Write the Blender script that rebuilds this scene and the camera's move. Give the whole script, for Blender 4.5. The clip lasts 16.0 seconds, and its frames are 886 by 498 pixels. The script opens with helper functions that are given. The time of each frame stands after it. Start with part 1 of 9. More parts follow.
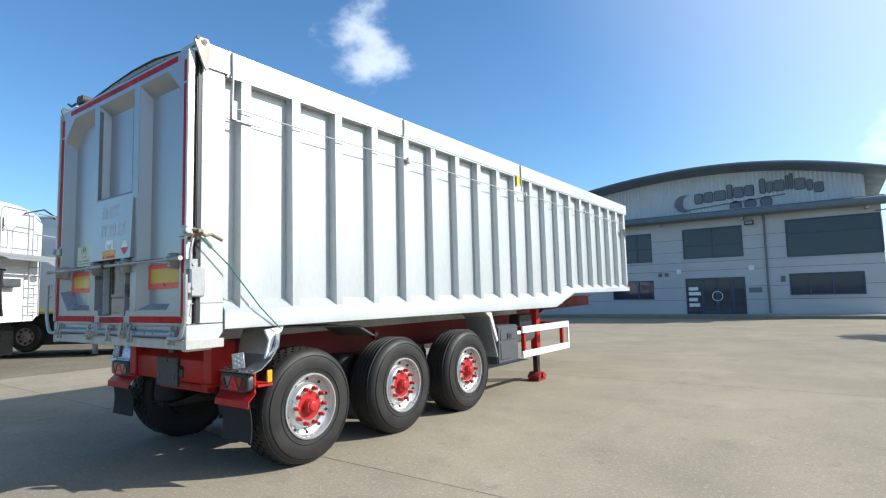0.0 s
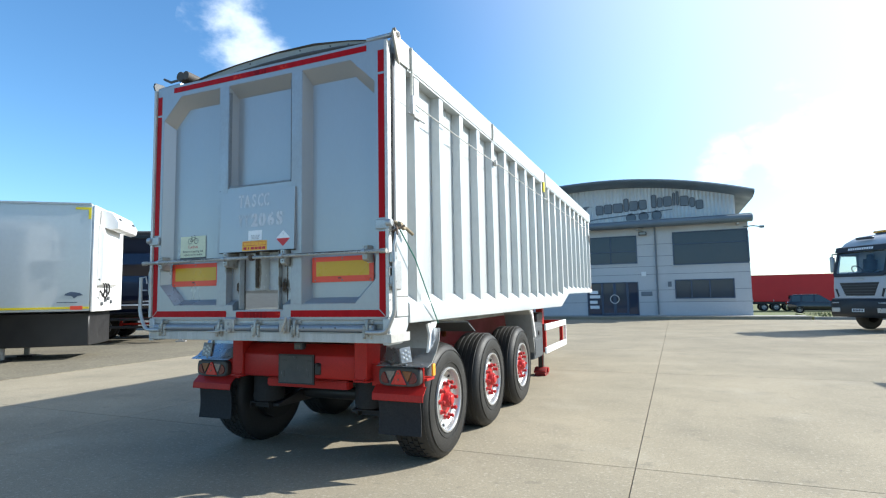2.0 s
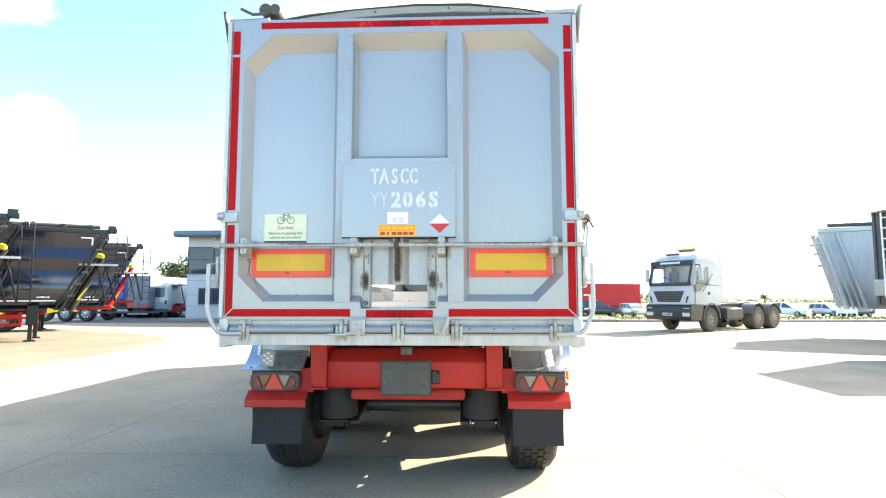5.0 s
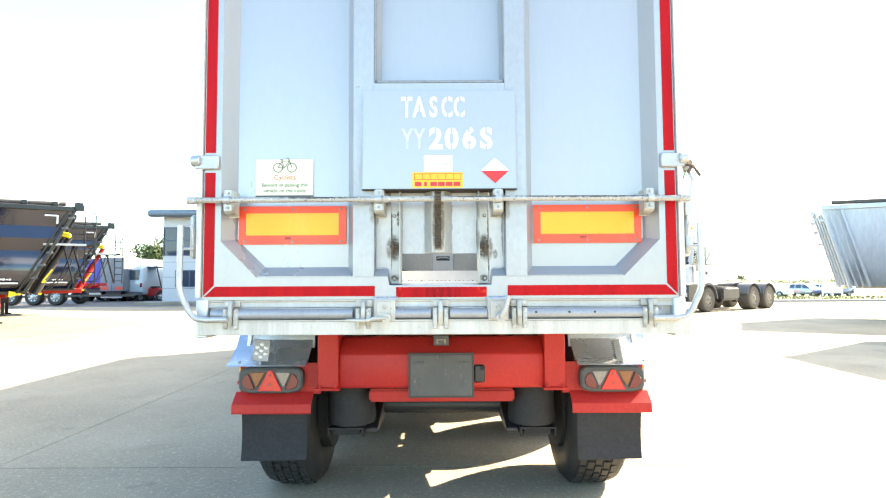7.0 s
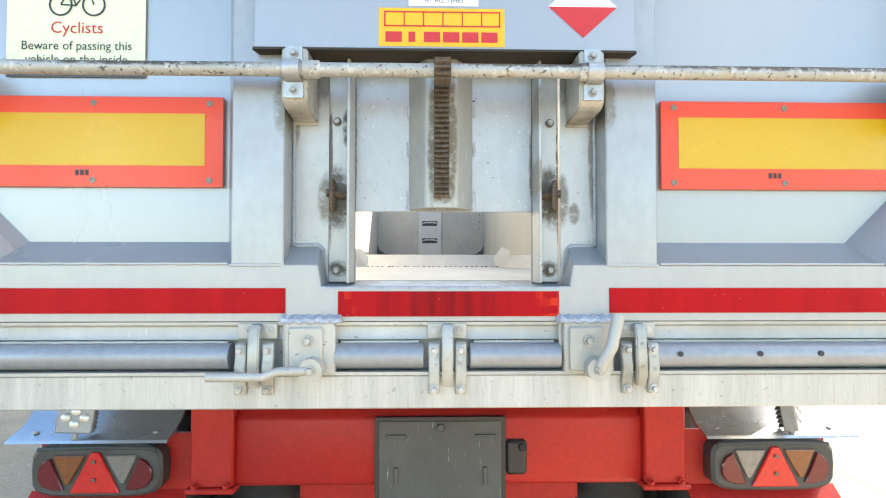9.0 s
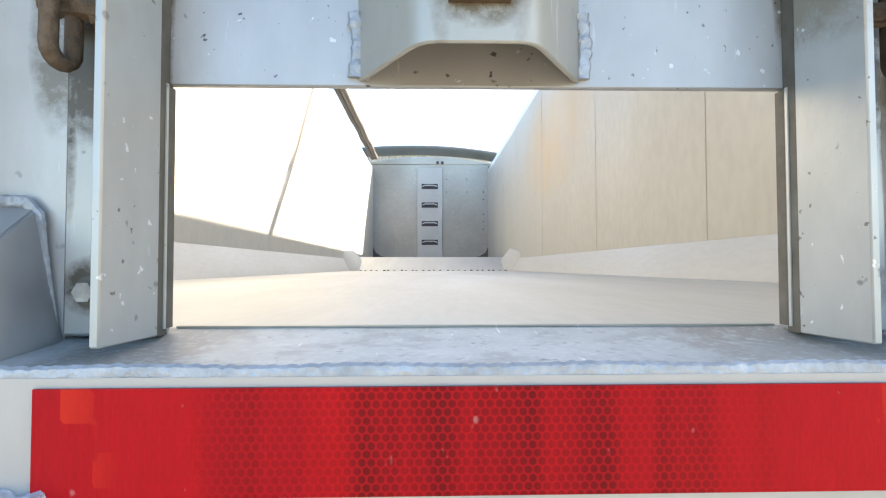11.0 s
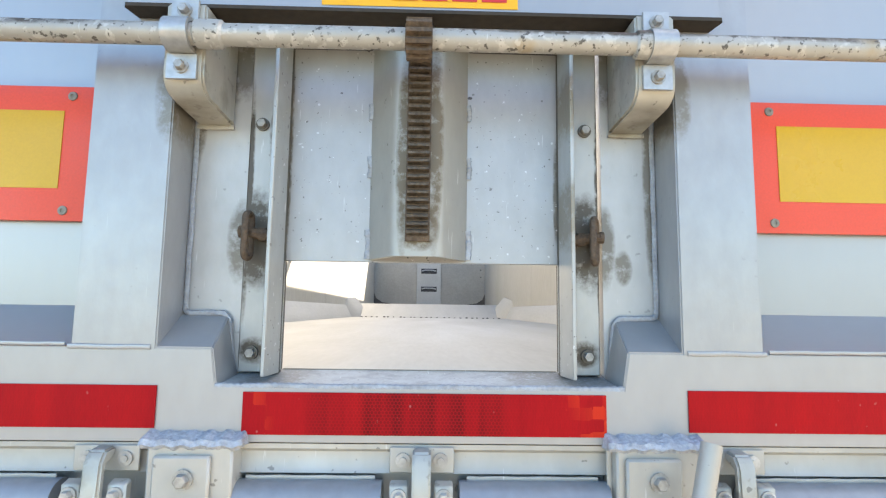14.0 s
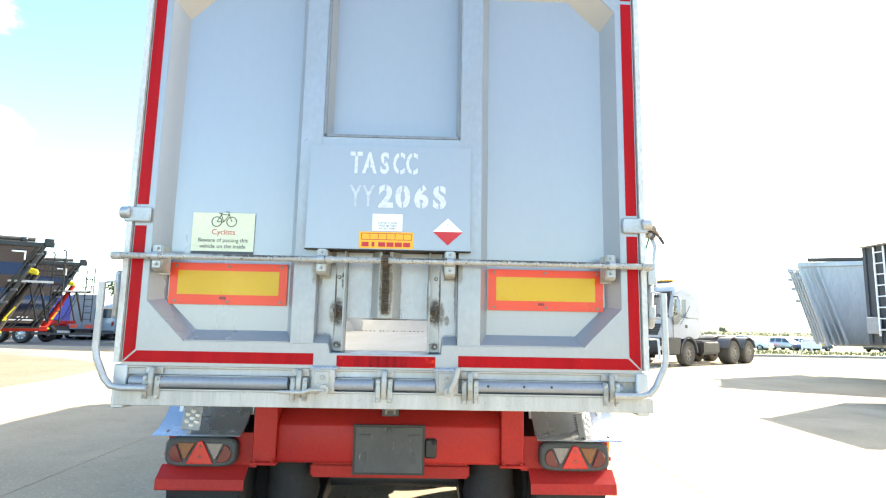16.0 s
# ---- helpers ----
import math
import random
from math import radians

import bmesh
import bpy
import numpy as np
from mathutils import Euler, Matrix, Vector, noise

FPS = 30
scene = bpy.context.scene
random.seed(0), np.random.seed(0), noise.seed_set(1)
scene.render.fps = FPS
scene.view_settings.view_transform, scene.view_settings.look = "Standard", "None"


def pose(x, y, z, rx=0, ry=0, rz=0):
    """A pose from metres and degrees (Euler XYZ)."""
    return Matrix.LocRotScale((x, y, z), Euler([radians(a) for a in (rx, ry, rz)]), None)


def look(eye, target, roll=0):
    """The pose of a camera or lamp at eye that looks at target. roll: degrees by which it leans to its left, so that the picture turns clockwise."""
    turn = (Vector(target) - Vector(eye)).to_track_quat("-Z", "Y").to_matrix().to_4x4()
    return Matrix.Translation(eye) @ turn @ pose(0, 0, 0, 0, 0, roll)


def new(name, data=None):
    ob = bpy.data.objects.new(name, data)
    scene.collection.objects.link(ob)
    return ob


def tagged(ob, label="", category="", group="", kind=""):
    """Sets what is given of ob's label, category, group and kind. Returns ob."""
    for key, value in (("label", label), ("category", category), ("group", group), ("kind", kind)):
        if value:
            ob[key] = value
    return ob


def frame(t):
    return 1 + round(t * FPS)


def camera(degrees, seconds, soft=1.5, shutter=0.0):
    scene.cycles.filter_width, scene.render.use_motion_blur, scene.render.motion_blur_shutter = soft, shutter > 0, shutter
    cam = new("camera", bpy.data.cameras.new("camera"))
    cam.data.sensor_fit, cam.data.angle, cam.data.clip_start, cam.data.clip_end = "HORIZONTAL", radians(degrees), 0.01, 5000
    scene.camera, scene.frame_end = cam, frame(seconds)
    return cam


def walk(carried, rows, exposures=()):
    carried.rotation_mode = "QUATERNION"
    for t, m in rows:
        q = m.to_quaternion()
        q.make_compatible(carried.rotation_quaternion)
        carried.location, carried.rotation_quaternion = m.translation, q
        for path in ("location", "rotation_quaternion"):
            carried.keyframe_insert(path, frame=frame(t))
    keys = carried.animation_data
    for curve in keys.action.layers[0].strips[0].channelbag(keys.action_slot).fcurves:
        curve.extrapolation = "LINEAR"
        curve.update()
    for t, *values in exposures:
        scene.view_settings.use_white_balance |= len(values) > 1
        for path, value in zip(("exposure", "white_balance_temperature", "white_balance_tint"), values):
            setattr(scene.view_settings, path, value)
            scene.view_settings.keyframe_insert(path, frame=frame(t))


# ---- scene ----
cam = camera(78.2, 16.0, soft=1.2)
PATH = [
    (0, (5.253, -2.212, 1.516), (4.086, -0.596, 1.686), -1.4),
    (0.5, (4.699, -2.578, 1.506), (3.605, -0.914, 1.682), -1.4),
    (1, (4.212, -2.985, 1.523), (3.203, -1.266, 1.695), -1.2),
    (1.5, (3.72, -3.314, 1.493), (2.818, -1.537, 1.666), -1.2),
    (2, (3.23, -3.615, 1.502), (2.453, -1.78, 1.673), -1.0),
    (2.5, (2.716, -3.782, 1.471), (2.104, -1.886, 1.641), -0.8),
    (3, (2.18, -3.906, 1.49), (1.73, -1.964, 1.661), -0.7),
    (3.5, (1.67, -3.942, 1.486), (1.371, -1.972, 1.655), -0.4),
    (4, (1.164, -3.912, 1.508), (0.965, -1.93, 1.685), -0.2),
    (6.5, (0.057, -3.198, 1.444), (0.051, -1.203, 1.583), -0.2),
    (7, (0.024, -2.824, 1.44), (0.018, -0.827, 1.549), -0.3),
    (7.5, (-0.034, -2.426, 1.456), (-0.028, -0.429, 1.562), -0.2),
    (8, (-0.036, -1.984, 1.465), (0.001, 0.014, 1.545), -0.2),
    (10.5, (-0.039, -0.365, 1.444), (0.018, 1.634, 1.488), 0.1),
    (11, (-0.037, -0.272, 1.457), (0.015, 1.727, 1.521), -0.1),
    (11.5, (-0.031, -0.23, 1.461), (0.017, 1.767, 1.563), 0.1),
    (12, (-0.035, -0.225, 1.466), (0.013, 1.769, 1.603), 0.2),
    (12.5, (-0.03, -0.233, 1.472), (0.016, 1.759, 1.635), 0.3),
    (13, (-0.029, -0.25, 1.475), (0.018, 1.741, 1.66), 0.4),
    (13.5, (-0.03, -0.415, 1.491), (0.018, 1.574, 1.694), 0.6),
    (14, (0.009, -0.722, 1.505), (0.054, 1.265, 1.729), 0.8),
    (14.5, (0.037, -1.111, 1.535), (0.085, 0.874, 1.768), 0.9),
    (15, (0.076, -1.623, 1.624), (0.123, 0.369, 1.802), 0.8),
    (15.5, (0.159, -2.1, 1.623), (0.199, -0.111, 1.827), 0.9),
    (16, (0.202, -2.641, 1.558), (0.25, -0.659, 1.828), 1.1),
]
EXPOSURES = [(0, 0.48, 6050, 9), (1.0, 0.62, 6080, 10), (1.5, 0.67, 6000, 8), (2.0, 0.80, 6050, 7), (2.5, 1.00, 6250, 7), (3.0, 1.23, 6450, 8), (3.5, 1.38, 6600, 9), (4.2, 1.75, 7000, 10), (6.3, 2.93, 7800, 12), (7.2, 2.86, 8000, 12), (8.2, 2.76, 8200, 13), (10.3, 2.40, 8000, 17), (11.0, 2.48, 7850, 16), (12.0, 2.10, 7500, 13), (13.0, 2.0, 7400, 13), (13.6, 2.16, 7600, 15), (14.0, 2.38, 7850, 17), (14.5, 2.68, 8000, 15), (15.0, 2.55, 8000, 14), (15.5, 2.42, 7750, 12), (16.0, 2.43, 7550, 12)]
walk(cam, [(t, look(eye, target, roll)) for t, eye, target, roll in PATH], EXPOSURES)

# ---- light ----
SUN_DIR = Vector((1.29, 0.92, 1.0)).normalized()          # towards the sun
SUN_AZ, SUN_EL = math.atan2(SUN_DIR.x, SUN_DIR.y), math.asin(SUN_DIR.z)
world = bpy.data.worlds.new("sky")
scene.world = world
world.use_nodes = True
wn, wl = world.node_tree.nodes, world.node_tree.links
wn.clear()
sky = wn.new("ShaderNodeTexSky")
sky.sky_type = "NISHITA"
sky.sun_disc = False
sky.sun_elevation, sky.sun_rotation = SUN_EL, SUN_AZ
sky.air_density, sky.dust_density, sky.ozone_density = 1.0, 0.7, 3.0
bg = wn.new("ShaderNodeBackground")
bg.inputs["Strength"].default_value = 0.105
wout = wn.new("ShaderNodeOutputWorld")
coord = wn.new("ShaderNodeTexCoord")
# broken small cumulus: soft noise, gathered round the bearings in CLOUDS
cl_noise = wn.new("ShaderNodeTexNoise")
cl_noise.inputs["Scale"].default_value, cl_noise.inputs["Detail"].default_value, cl_noise.inputs["Roughness"].default_value = 13.0, 7.0, 0.55
flat = wn.new("ShaderNodeMapping")
flat.inputs["Scale"].default_value = (1.0, 1.0, 1.6)
wl.new(coord.outputs["Generated"], flat.inputs["Vector"])
wl.new(flat.outputs["Vector"], cl_noise.inputs["Vector"])
total = None
# The last four are out of view, added for their reflections.
CLOUDS = [(-43.6, 25.2, 5.6), (-39.2, 14.5, 4.1), (4.5, 11.6, 3.6), (11, 13.0, 5.5), (24, 12, 6), (-85, 30, 9), (-95, 12, 8), (100, 20, 9), (150, 25, 10)]
for az, el, width in CLOUDS:
    a, e = radians(az), radians(el)
    dot = wn.new("ShaderNodeVectorMath")
    dot.operation = "DOT_PRODUCT"
    wl.new(coord.outputs["Generated"], dot.inputs[0])
    dot.inputs[1].default_value = (math.sin(a) * math.cos(e), math.cos(a) * math.cos(e), math.sin(e))
    ramp = wn.new("ShaderNodeMapRange")
    ramp.inputs["From Min"].default_value, ramp.inputs["From Max"].default_value = math.cos(radians(width)), 1.0
    wl.new(dot.outputs["Value"], ramp.inputs["Value"])
    if total is None:
        total = ramp.outputs["Result"]
    else:
        add = wn.new("ShaderNodeMath")
        add.operation = "MAXIMUM"
        wl.new(total, add.inputs[0]), wl.new(ramp.outputs["Result"], add.inputs[1])
        total = add.outputs["Value"]
mul = wn.new("ShaderNodeMath")
mul.operation = "MULTIPLY_ADD"
wl.new(total, mul.inputs[0])
mul.inputs[1].default_value = 0.44
wl.new(cl_noise.outputs["Fac"], mul.inputs[2])
edge = wn.new("ShaderNodeMapRange")
edge.inputs["From Min"].default_value, edge.inputs["From Max"].default_value = 0.64, 1.02
edge.inputs["To Max"].default_value = 0.56
edge.interpolation_type = "SMOOTHSTEP"
wl.new(mul.outputs["Value"], edge.inputs["Value"])
gate = wn.new("ShaderNodeMath")
gate.operation = "MULTIPLY"
wl.new(edge.outputs["Result"], gate.inputs[0])
some = wn.new("ShaderNodeMath")
some.operation = "GREATER_THAN"
wl.new(total, some.inputs[0])
some.inputs[1].default_value = 0.01
wl.new(some.outputs["Value"], gate.inputs[1])
mix = wn.new("ShaderNodeMixRGB")
wl.new(gate.outputs["Value"], mix.inputs["Fac"])
sat = wn.new("ShaderNodeHueSaturation")
sat.inputs["Saturation"].default_value, sat.inputs["Value"].default_value = 1.08, 1.22
cyan = wn.new("ShaderNodeMixRGB")
cyan.blend_type = "MULTIPLY"
cyan.inputs["Fac"].default_value, cyan.inputs["Color2"].default_value = 1.0, (0.88, 1.0, 1.03, 1)
wl.new(sky.outputs["Color"], cyan.inputs["Color1"])
wl.new(cyan.outputs["Color"], sat.inputs["Color"])
# thin bright haze round the sun
near = wn.new("ShaderNodeVectorMath")
near.operation = "DOT_PRODUCT"
wl.new(coord.outputs["Generated"], near.inputs[0])
near.inputs[1].default_value = SUN_DIR
veil = wn.new("ShaderNodeMapRange")
veil.interpolation_type = "SMOOTHSTEP"
veil.inputs["From Min"].default_value, veil.inputs["From Max"].default_value, veil.inputs["To Max"].default_value = 0.33, 1.0, 0.50
wl.new(near.outputs["Value"], veil.inputs["Value"])
hazy = wn.new("ShaderNodeMixRGB")
wl.new(veil.outputs["Result"], hazy.inputs["Fac"])
wl.new(sat.outputs["Color"], hazy.inputs["Color1"])
hazy.inputs["Color2"].default_value = (11.0, 10.8, 10.4, 1)
wl.new(hazy.outputs["Color"], mix.inputs["Color1"])
mix.inputs["Color2"].default_value = (9.5, 9.7, 10.0, 1)
wl.new(mix.outputs["Color"], bg.inputs["Color"])
wl.new(bg.outputs["Background"], wout.inputs["Surface"])

sun_data = bpy.data.lights.new("sun", "SUN")
sun_data.energy, sun_data.angle, sun_data.color = 5.0, radians(0.53), (1.0, 0.93, 0.83)
sun = new("sun", sun_data)
sun.matrix_world = look(SUN_DIR * 100, (0, 0, 0))

# ---- materials ----
def material(name, colour, rough=0.5, metal=0.0, second=None, scale=3.0, amount=0.5, fine=60.0, fine_amount=0.15, bump=0.0,
             bump_scale=80.0, rough_var=0.1, stretch=(1, 1, 1), random_amount=0.0, coat=0.0, alpha=1.0, transmission=0.0, ior=1.45):
    """A surface of one colour that wanders towards a second at a large scale, with grain at a fine one."""
    m = bpy.data.materials.new(name)
    m.use_nodes = True
    n, l = m.node_tree.nodes, m.node_tree.links
    b = n["Principled BSDF"]
    b.inputs["Metallic"].default_value = metal
    b.inputs["IOR"].default_value = ior
    b.inputs["Coat Weight"].default_value = coat
    b.inputs["Transmission Weight"].default_value = transmission
    tc, mp = n.new("ShaderNodeTexCoord"), n.new("ShaderNodeMapping")
    mp.inputs["Scale"].default_value = stretch
    l.new(tc.outputs["Object"], mp.inputs["Vector"])
    big = n.new("ShaderNodeTexNoise")
    big.inputs["Scale"].default_value, big.inputs["Detail"].default_value, big.inputs["Roughness"].default_value = scale, 6.0, 0.6
    l.new(mp.outputs["Vector"], big.inputs["Vector"])
    small = n.new("ShaderNodeTexNoise")
    small.inputs["Scale"].default_value, small.inputs["Detail"].default_value = fine, 3.0
    l.new(mp.outputs["Vector"], small.inputs["Vector"])
    rg = n.new("ShaderNodeMapRange")
    rg.inputs["From Min"].default_value, rg.inputs["From Max"].default_value = 0.35, 0.7
    rg.inputs["To Max"].default_value = amount
    l.new(big.outputs["Fac"], rg.inputs["Value"])
    mx = n.new("ShaderNodeMixRGB")
    second = second or tuple(c * 0.75 for c in colour)
    mx.inputs["Color1"].default_value, mx.inputs["Color2"].default_value = (*colour, 1), (*second, 1)
    l.new(rg.outputs["Result"], mx.inputs["Fac"])
    out = mx.outputs["Color"]
    hsv = n.new("ShaderNodeHueSaturation")
    sm = n.new("ShaderNodeMapRange")
    sm.inputs["From Min"].default_value, sm.inputs["From Max"].default_value = 0.3, 0.7
    sm.inputs["To Min"].default_value, sm.inputs["To Max"].default_value = 1 - fine_amount, 1 + fine_amount
    l.new(small.outputs["Fac"], sm.inputs["Value"])
    value = sm.outputs["Result"]
    if random_amount:
        info, rr, mm = n.new("ShaderNodeObjectInfo"), n.new("ShaderNodeMapRange"), n.new("ShaderNodeMath")
        rr.inputs["To Min"].default_value, rr.inputs["To Max"].default_value = 1 - random_amount, 1 + random_amount
        l.new(info.outputs["Random"], rr.inputs["Value"])
        mm.operation = "MULTIPLY"
        l.new(value, mm.inputs[0]), l.new(rr.outputs["Result"], mm.inputs[1])
        value = mm.outputs["Value"]
    l.new(value, hsv.inputs["Value"])
    l.new(out, hsv.inputs["Color"])
    l.new(hsv.outputs["Color"], b.inputs["Base Color"])
    ro = n.new("ShaderNodeMapRange")
    ro.inputs["From Min"].default_value, ro.inputs["From Max"].default_value = 0.3, 0.7
    ro.inputs["To Min"].default_value, ro.inputs["To Max"].default_value = max(0.02, rough - rough_var), min(1, rough + rough_var)
    l.new(big.outputs["Fac"], ro.inputs["Value"])
    l.new(ro.outputs["Result"], b.inputs["Roughness"])
    if bump:
        bn, bp = n.new("ShaderNodeTexNoise"), n.new("ShaderNodeBump")
        bn.inputs["Scale"].default_value, bn.inputs["Detail"].default_value = bump_scale, 4.0
        l.new(mp.outputs["Vector"], bn.inputs["Vector"])
        bp.inputs["Strength"].default_value, bp.inputs["Distance"].default_value = bump, 0.01
        l.new(bn.outputs["Fac"], bp.inputs["Height"])
        l.new(bp.outputs["Normal"], b.inputs["Normal"])
    return m


def plain(name, colour, rough=0.5, metal=0.0):
    return material(name, colour, rough, metal, amount=0.25, fine_amount=0.05, rough_var=0.05)


def window_glass(name):
    """Thin clear pane: mostly see-through, with a sharp reflection."""
    m = bpy.data.materials.new(name)
    m.use_nodes = True
    n, l = m.node_tree.nodes, m.node_tree.links
    n.remove(n["Principled BSDF"])
    clear, gloss, mx = n.new("ShaderNodeBsdfTransparent"), n.new("ShaderNodeBsdfGlossy"), n.new("ShaderNodeMixShader")
    clear.inputs["Color"].default_value = (0.84, 0.89, 0.91, 1)
    gloss.inputs["Roughness"].default_value = 0.03
    mx.inputs["Fac"].default_value = 0.05
    l.new(clear.outputs["BSDF"], mx.inputs[1]), l.new(gloss.outputs["BSDF"], mx.inputs[2])
    l.new(mx.outputs["Shader"], n["Material Output"].inputs["Surface"])
    return m


def honeycomb_tape(name):
    """Prismatic tape: tiny hexagon cells that show dark in upright bands, bright squares painted as retroreflection,
    pale scuffs.
    """
    m = material(name, (0.43, 0.004, 0.008), 0.45, 0.0, (0.31, 0.003, 0.007), 5.0, 0.8, 260, 0.08, 0.03, 300, stretch=(3.2, 1, 0.35), ior=1.22)
    n, l = m.node_tree.nodes, m.node_tree.links
    b = n["Principled BSDF"]
    base = b.inputs["Base Color"].links[0].from_socket
    tc = n.new("ShaderNodeTexCoord")
    sep = n.new("ShaderNodeSeparateXYZ")
    l.new(tc.outputs["Object"], sep.inputs["Vector"])

    def op(kind, p, q=None):
        node = n.new("ShaderNodeMath")
        node.operation = kind
        for k, value in enumerate((p, q)):
            if value is None:
                continue
            if isinstance(value, (int, float)):
                node.inputs[k].default_value = value
            else:
                l.new(value, node.inputs[k])
        return node.outputs["Value"]

    def ramp(value, low, high, top=1.0):
        r = n.new("ShaderNodeMapRange")
        r.inputs["From Min"].default_value, r.inputs["From Max"].default_value, r.inputs["To Max"].default_value = low, high, top
        l.new(value, r.inputs["Value"])
        return r.outputs["Result"]

    def cloud(scale, stretch=(1, 0, 1), detail=3.0):
        mp, t = n.new("ShaderNodeMapping"), n.new("ShaderNodeTexNoise")
        mp.inputs["Scale"].default_value = stretch
        t.inputs["Scale"].default_value, t.inputs["Detail"].default_value = scale, detail
        l.new(tc.outputs["Object"], mp.inputs["Vector"]), l.new(mp.outputs["Vector"], t.inputs["Vector"])
        return t.outputs["Fac"]

    def over(colour, fac, tone):
        mx = n.new("ShaderNodeMixRGB")
        mx.inputs["Color2"].default_value = (*tone, 1)
        l.new(fac, mx.inputs["Fac"]), l.new(colour, mx.inputs["Color1"])
        return mx.outputs["Color"]

    def lattice(shift):
        u = op("SUBTRACT", op("FRACT", op("ADD", op("MULTIPLY", sep.outputs["X"], 215.0), 500.0 + shift)), 0.5)
        w = op("MULTIPLY", op("SUBTRACT", op("FRACT", op("ADD", op("MULTIPLY", sep.outputs["Z"], 215.0 / 1.732), 500.0 + shift)), 0.5), 1.732)
        return op("ADD", op("MULTIPLY", u, u), op("MULTIPLY", w, w))

    cell = ramp(op("MINIMUM", lattice(0.0), lattice(0.5)), 0.22, 0.12)
    middle = ramp(op("ABSOLUTE", op("SUBTRACT", sep.outputs["X"], -0.01)), 0.15, 0.07)
    bands = ramp(cloud(9.0, (3.0, 0, 0.25), 2.0), 0.42, 0.60)
    dark = op("ADD", op("MULTIPLY", middle, op("ADD", op("MULTIPLY", bands, 0.55), 0.25)), 0.06)
    col = over(base, op("MULTIPLY", middle, op("MULTIPLY", bands, 0.55)), (0.20, 0.002, 0.006))
    col = over(col, op("MULTIPLY", cell, dark), (0.085, 0.001, 0.003))
    blot = n.new("ShaderNodeTexVoronoi")
    blot.distance = "CHEBYCHEV"
    blot.inputs["Scale"].default_value = 62.0
    blot.inputs["Randomness"].default_value = 0.35
    l.new(tc.outputs["Object"], blot.inputs["Vector"])
    grey = n.new("ShaderNodeSeparateXYZ")
    l.new(blot.outputs["Color"], grey.inputs["Vector"])
    # Orange squares put the tape's bright retroreflection into its colour, most at the ends.
    ends = op("MULTIPLY", ramp(op("ABSOLUTE", sep.outputs["X"]), 0.16, 0.24), op("LESS_THAN", op("ABSOLUTE", sep.outputs["X"]), 0.30))
    glint = ramp(op("MULTIPLY", grey.outputs["X"], op("ADD", ends, op("MULTIPLY", cloud(6.0), 0.42))), 0.42, 0.80, 0.6)
    col = over(col, glint, (0.72, 0.045, 0.014))
    col = over(col, ramp(cloud(70.0, (1.6, 0, 1), 2.0), 0.70, 0.76, 0.5), (0.45, 0.20, 0.19))
    l.new(col, b.inputs["Base Color"])
    return m


def speckled(m, layers):
    """Adds blotches or grains to a surface: (scale, low, high, amount, tone), coarse or fine."""
    n, l = m.node_tree.nodes, m.node_tree.links
    b = n["Principled BSDF"]
    col = b.inputs["Base Color"].links[0].from_socket
    tc = n.new("ShaderNodeTexCoord")
    for scale, low, high, amount, tone in layers:
        t, r, mx = n.new("ShaderNodeTexNoise"), n.new("ShaderNodeMapRange"), n.new("ShaderNodeMixRGB")
        t.inputs["Scale"].default_value, t.inputs["Detail"].default_value = scale, 4.0
        l.new(tc.outputs["Object"], t.inputs["Vector"])
        r.inputs["From Min"].default_value, r.inputs["From Max"].default_value, r.inputs["To Max"].default_value = low, high, amount
        l.new(t.outputs["Fac"], r.inputs["Value"])
        mx.inputs["Color2"].default_value = (*tone, 1)
        l.new(r.outputs["Result"], mx.inputs["Fac"]), l.new(col, mx.inputs["Color1"])
        col = mx.outputs["Color"]
    l.new(col, b.inputs["Base Color"])
    return m


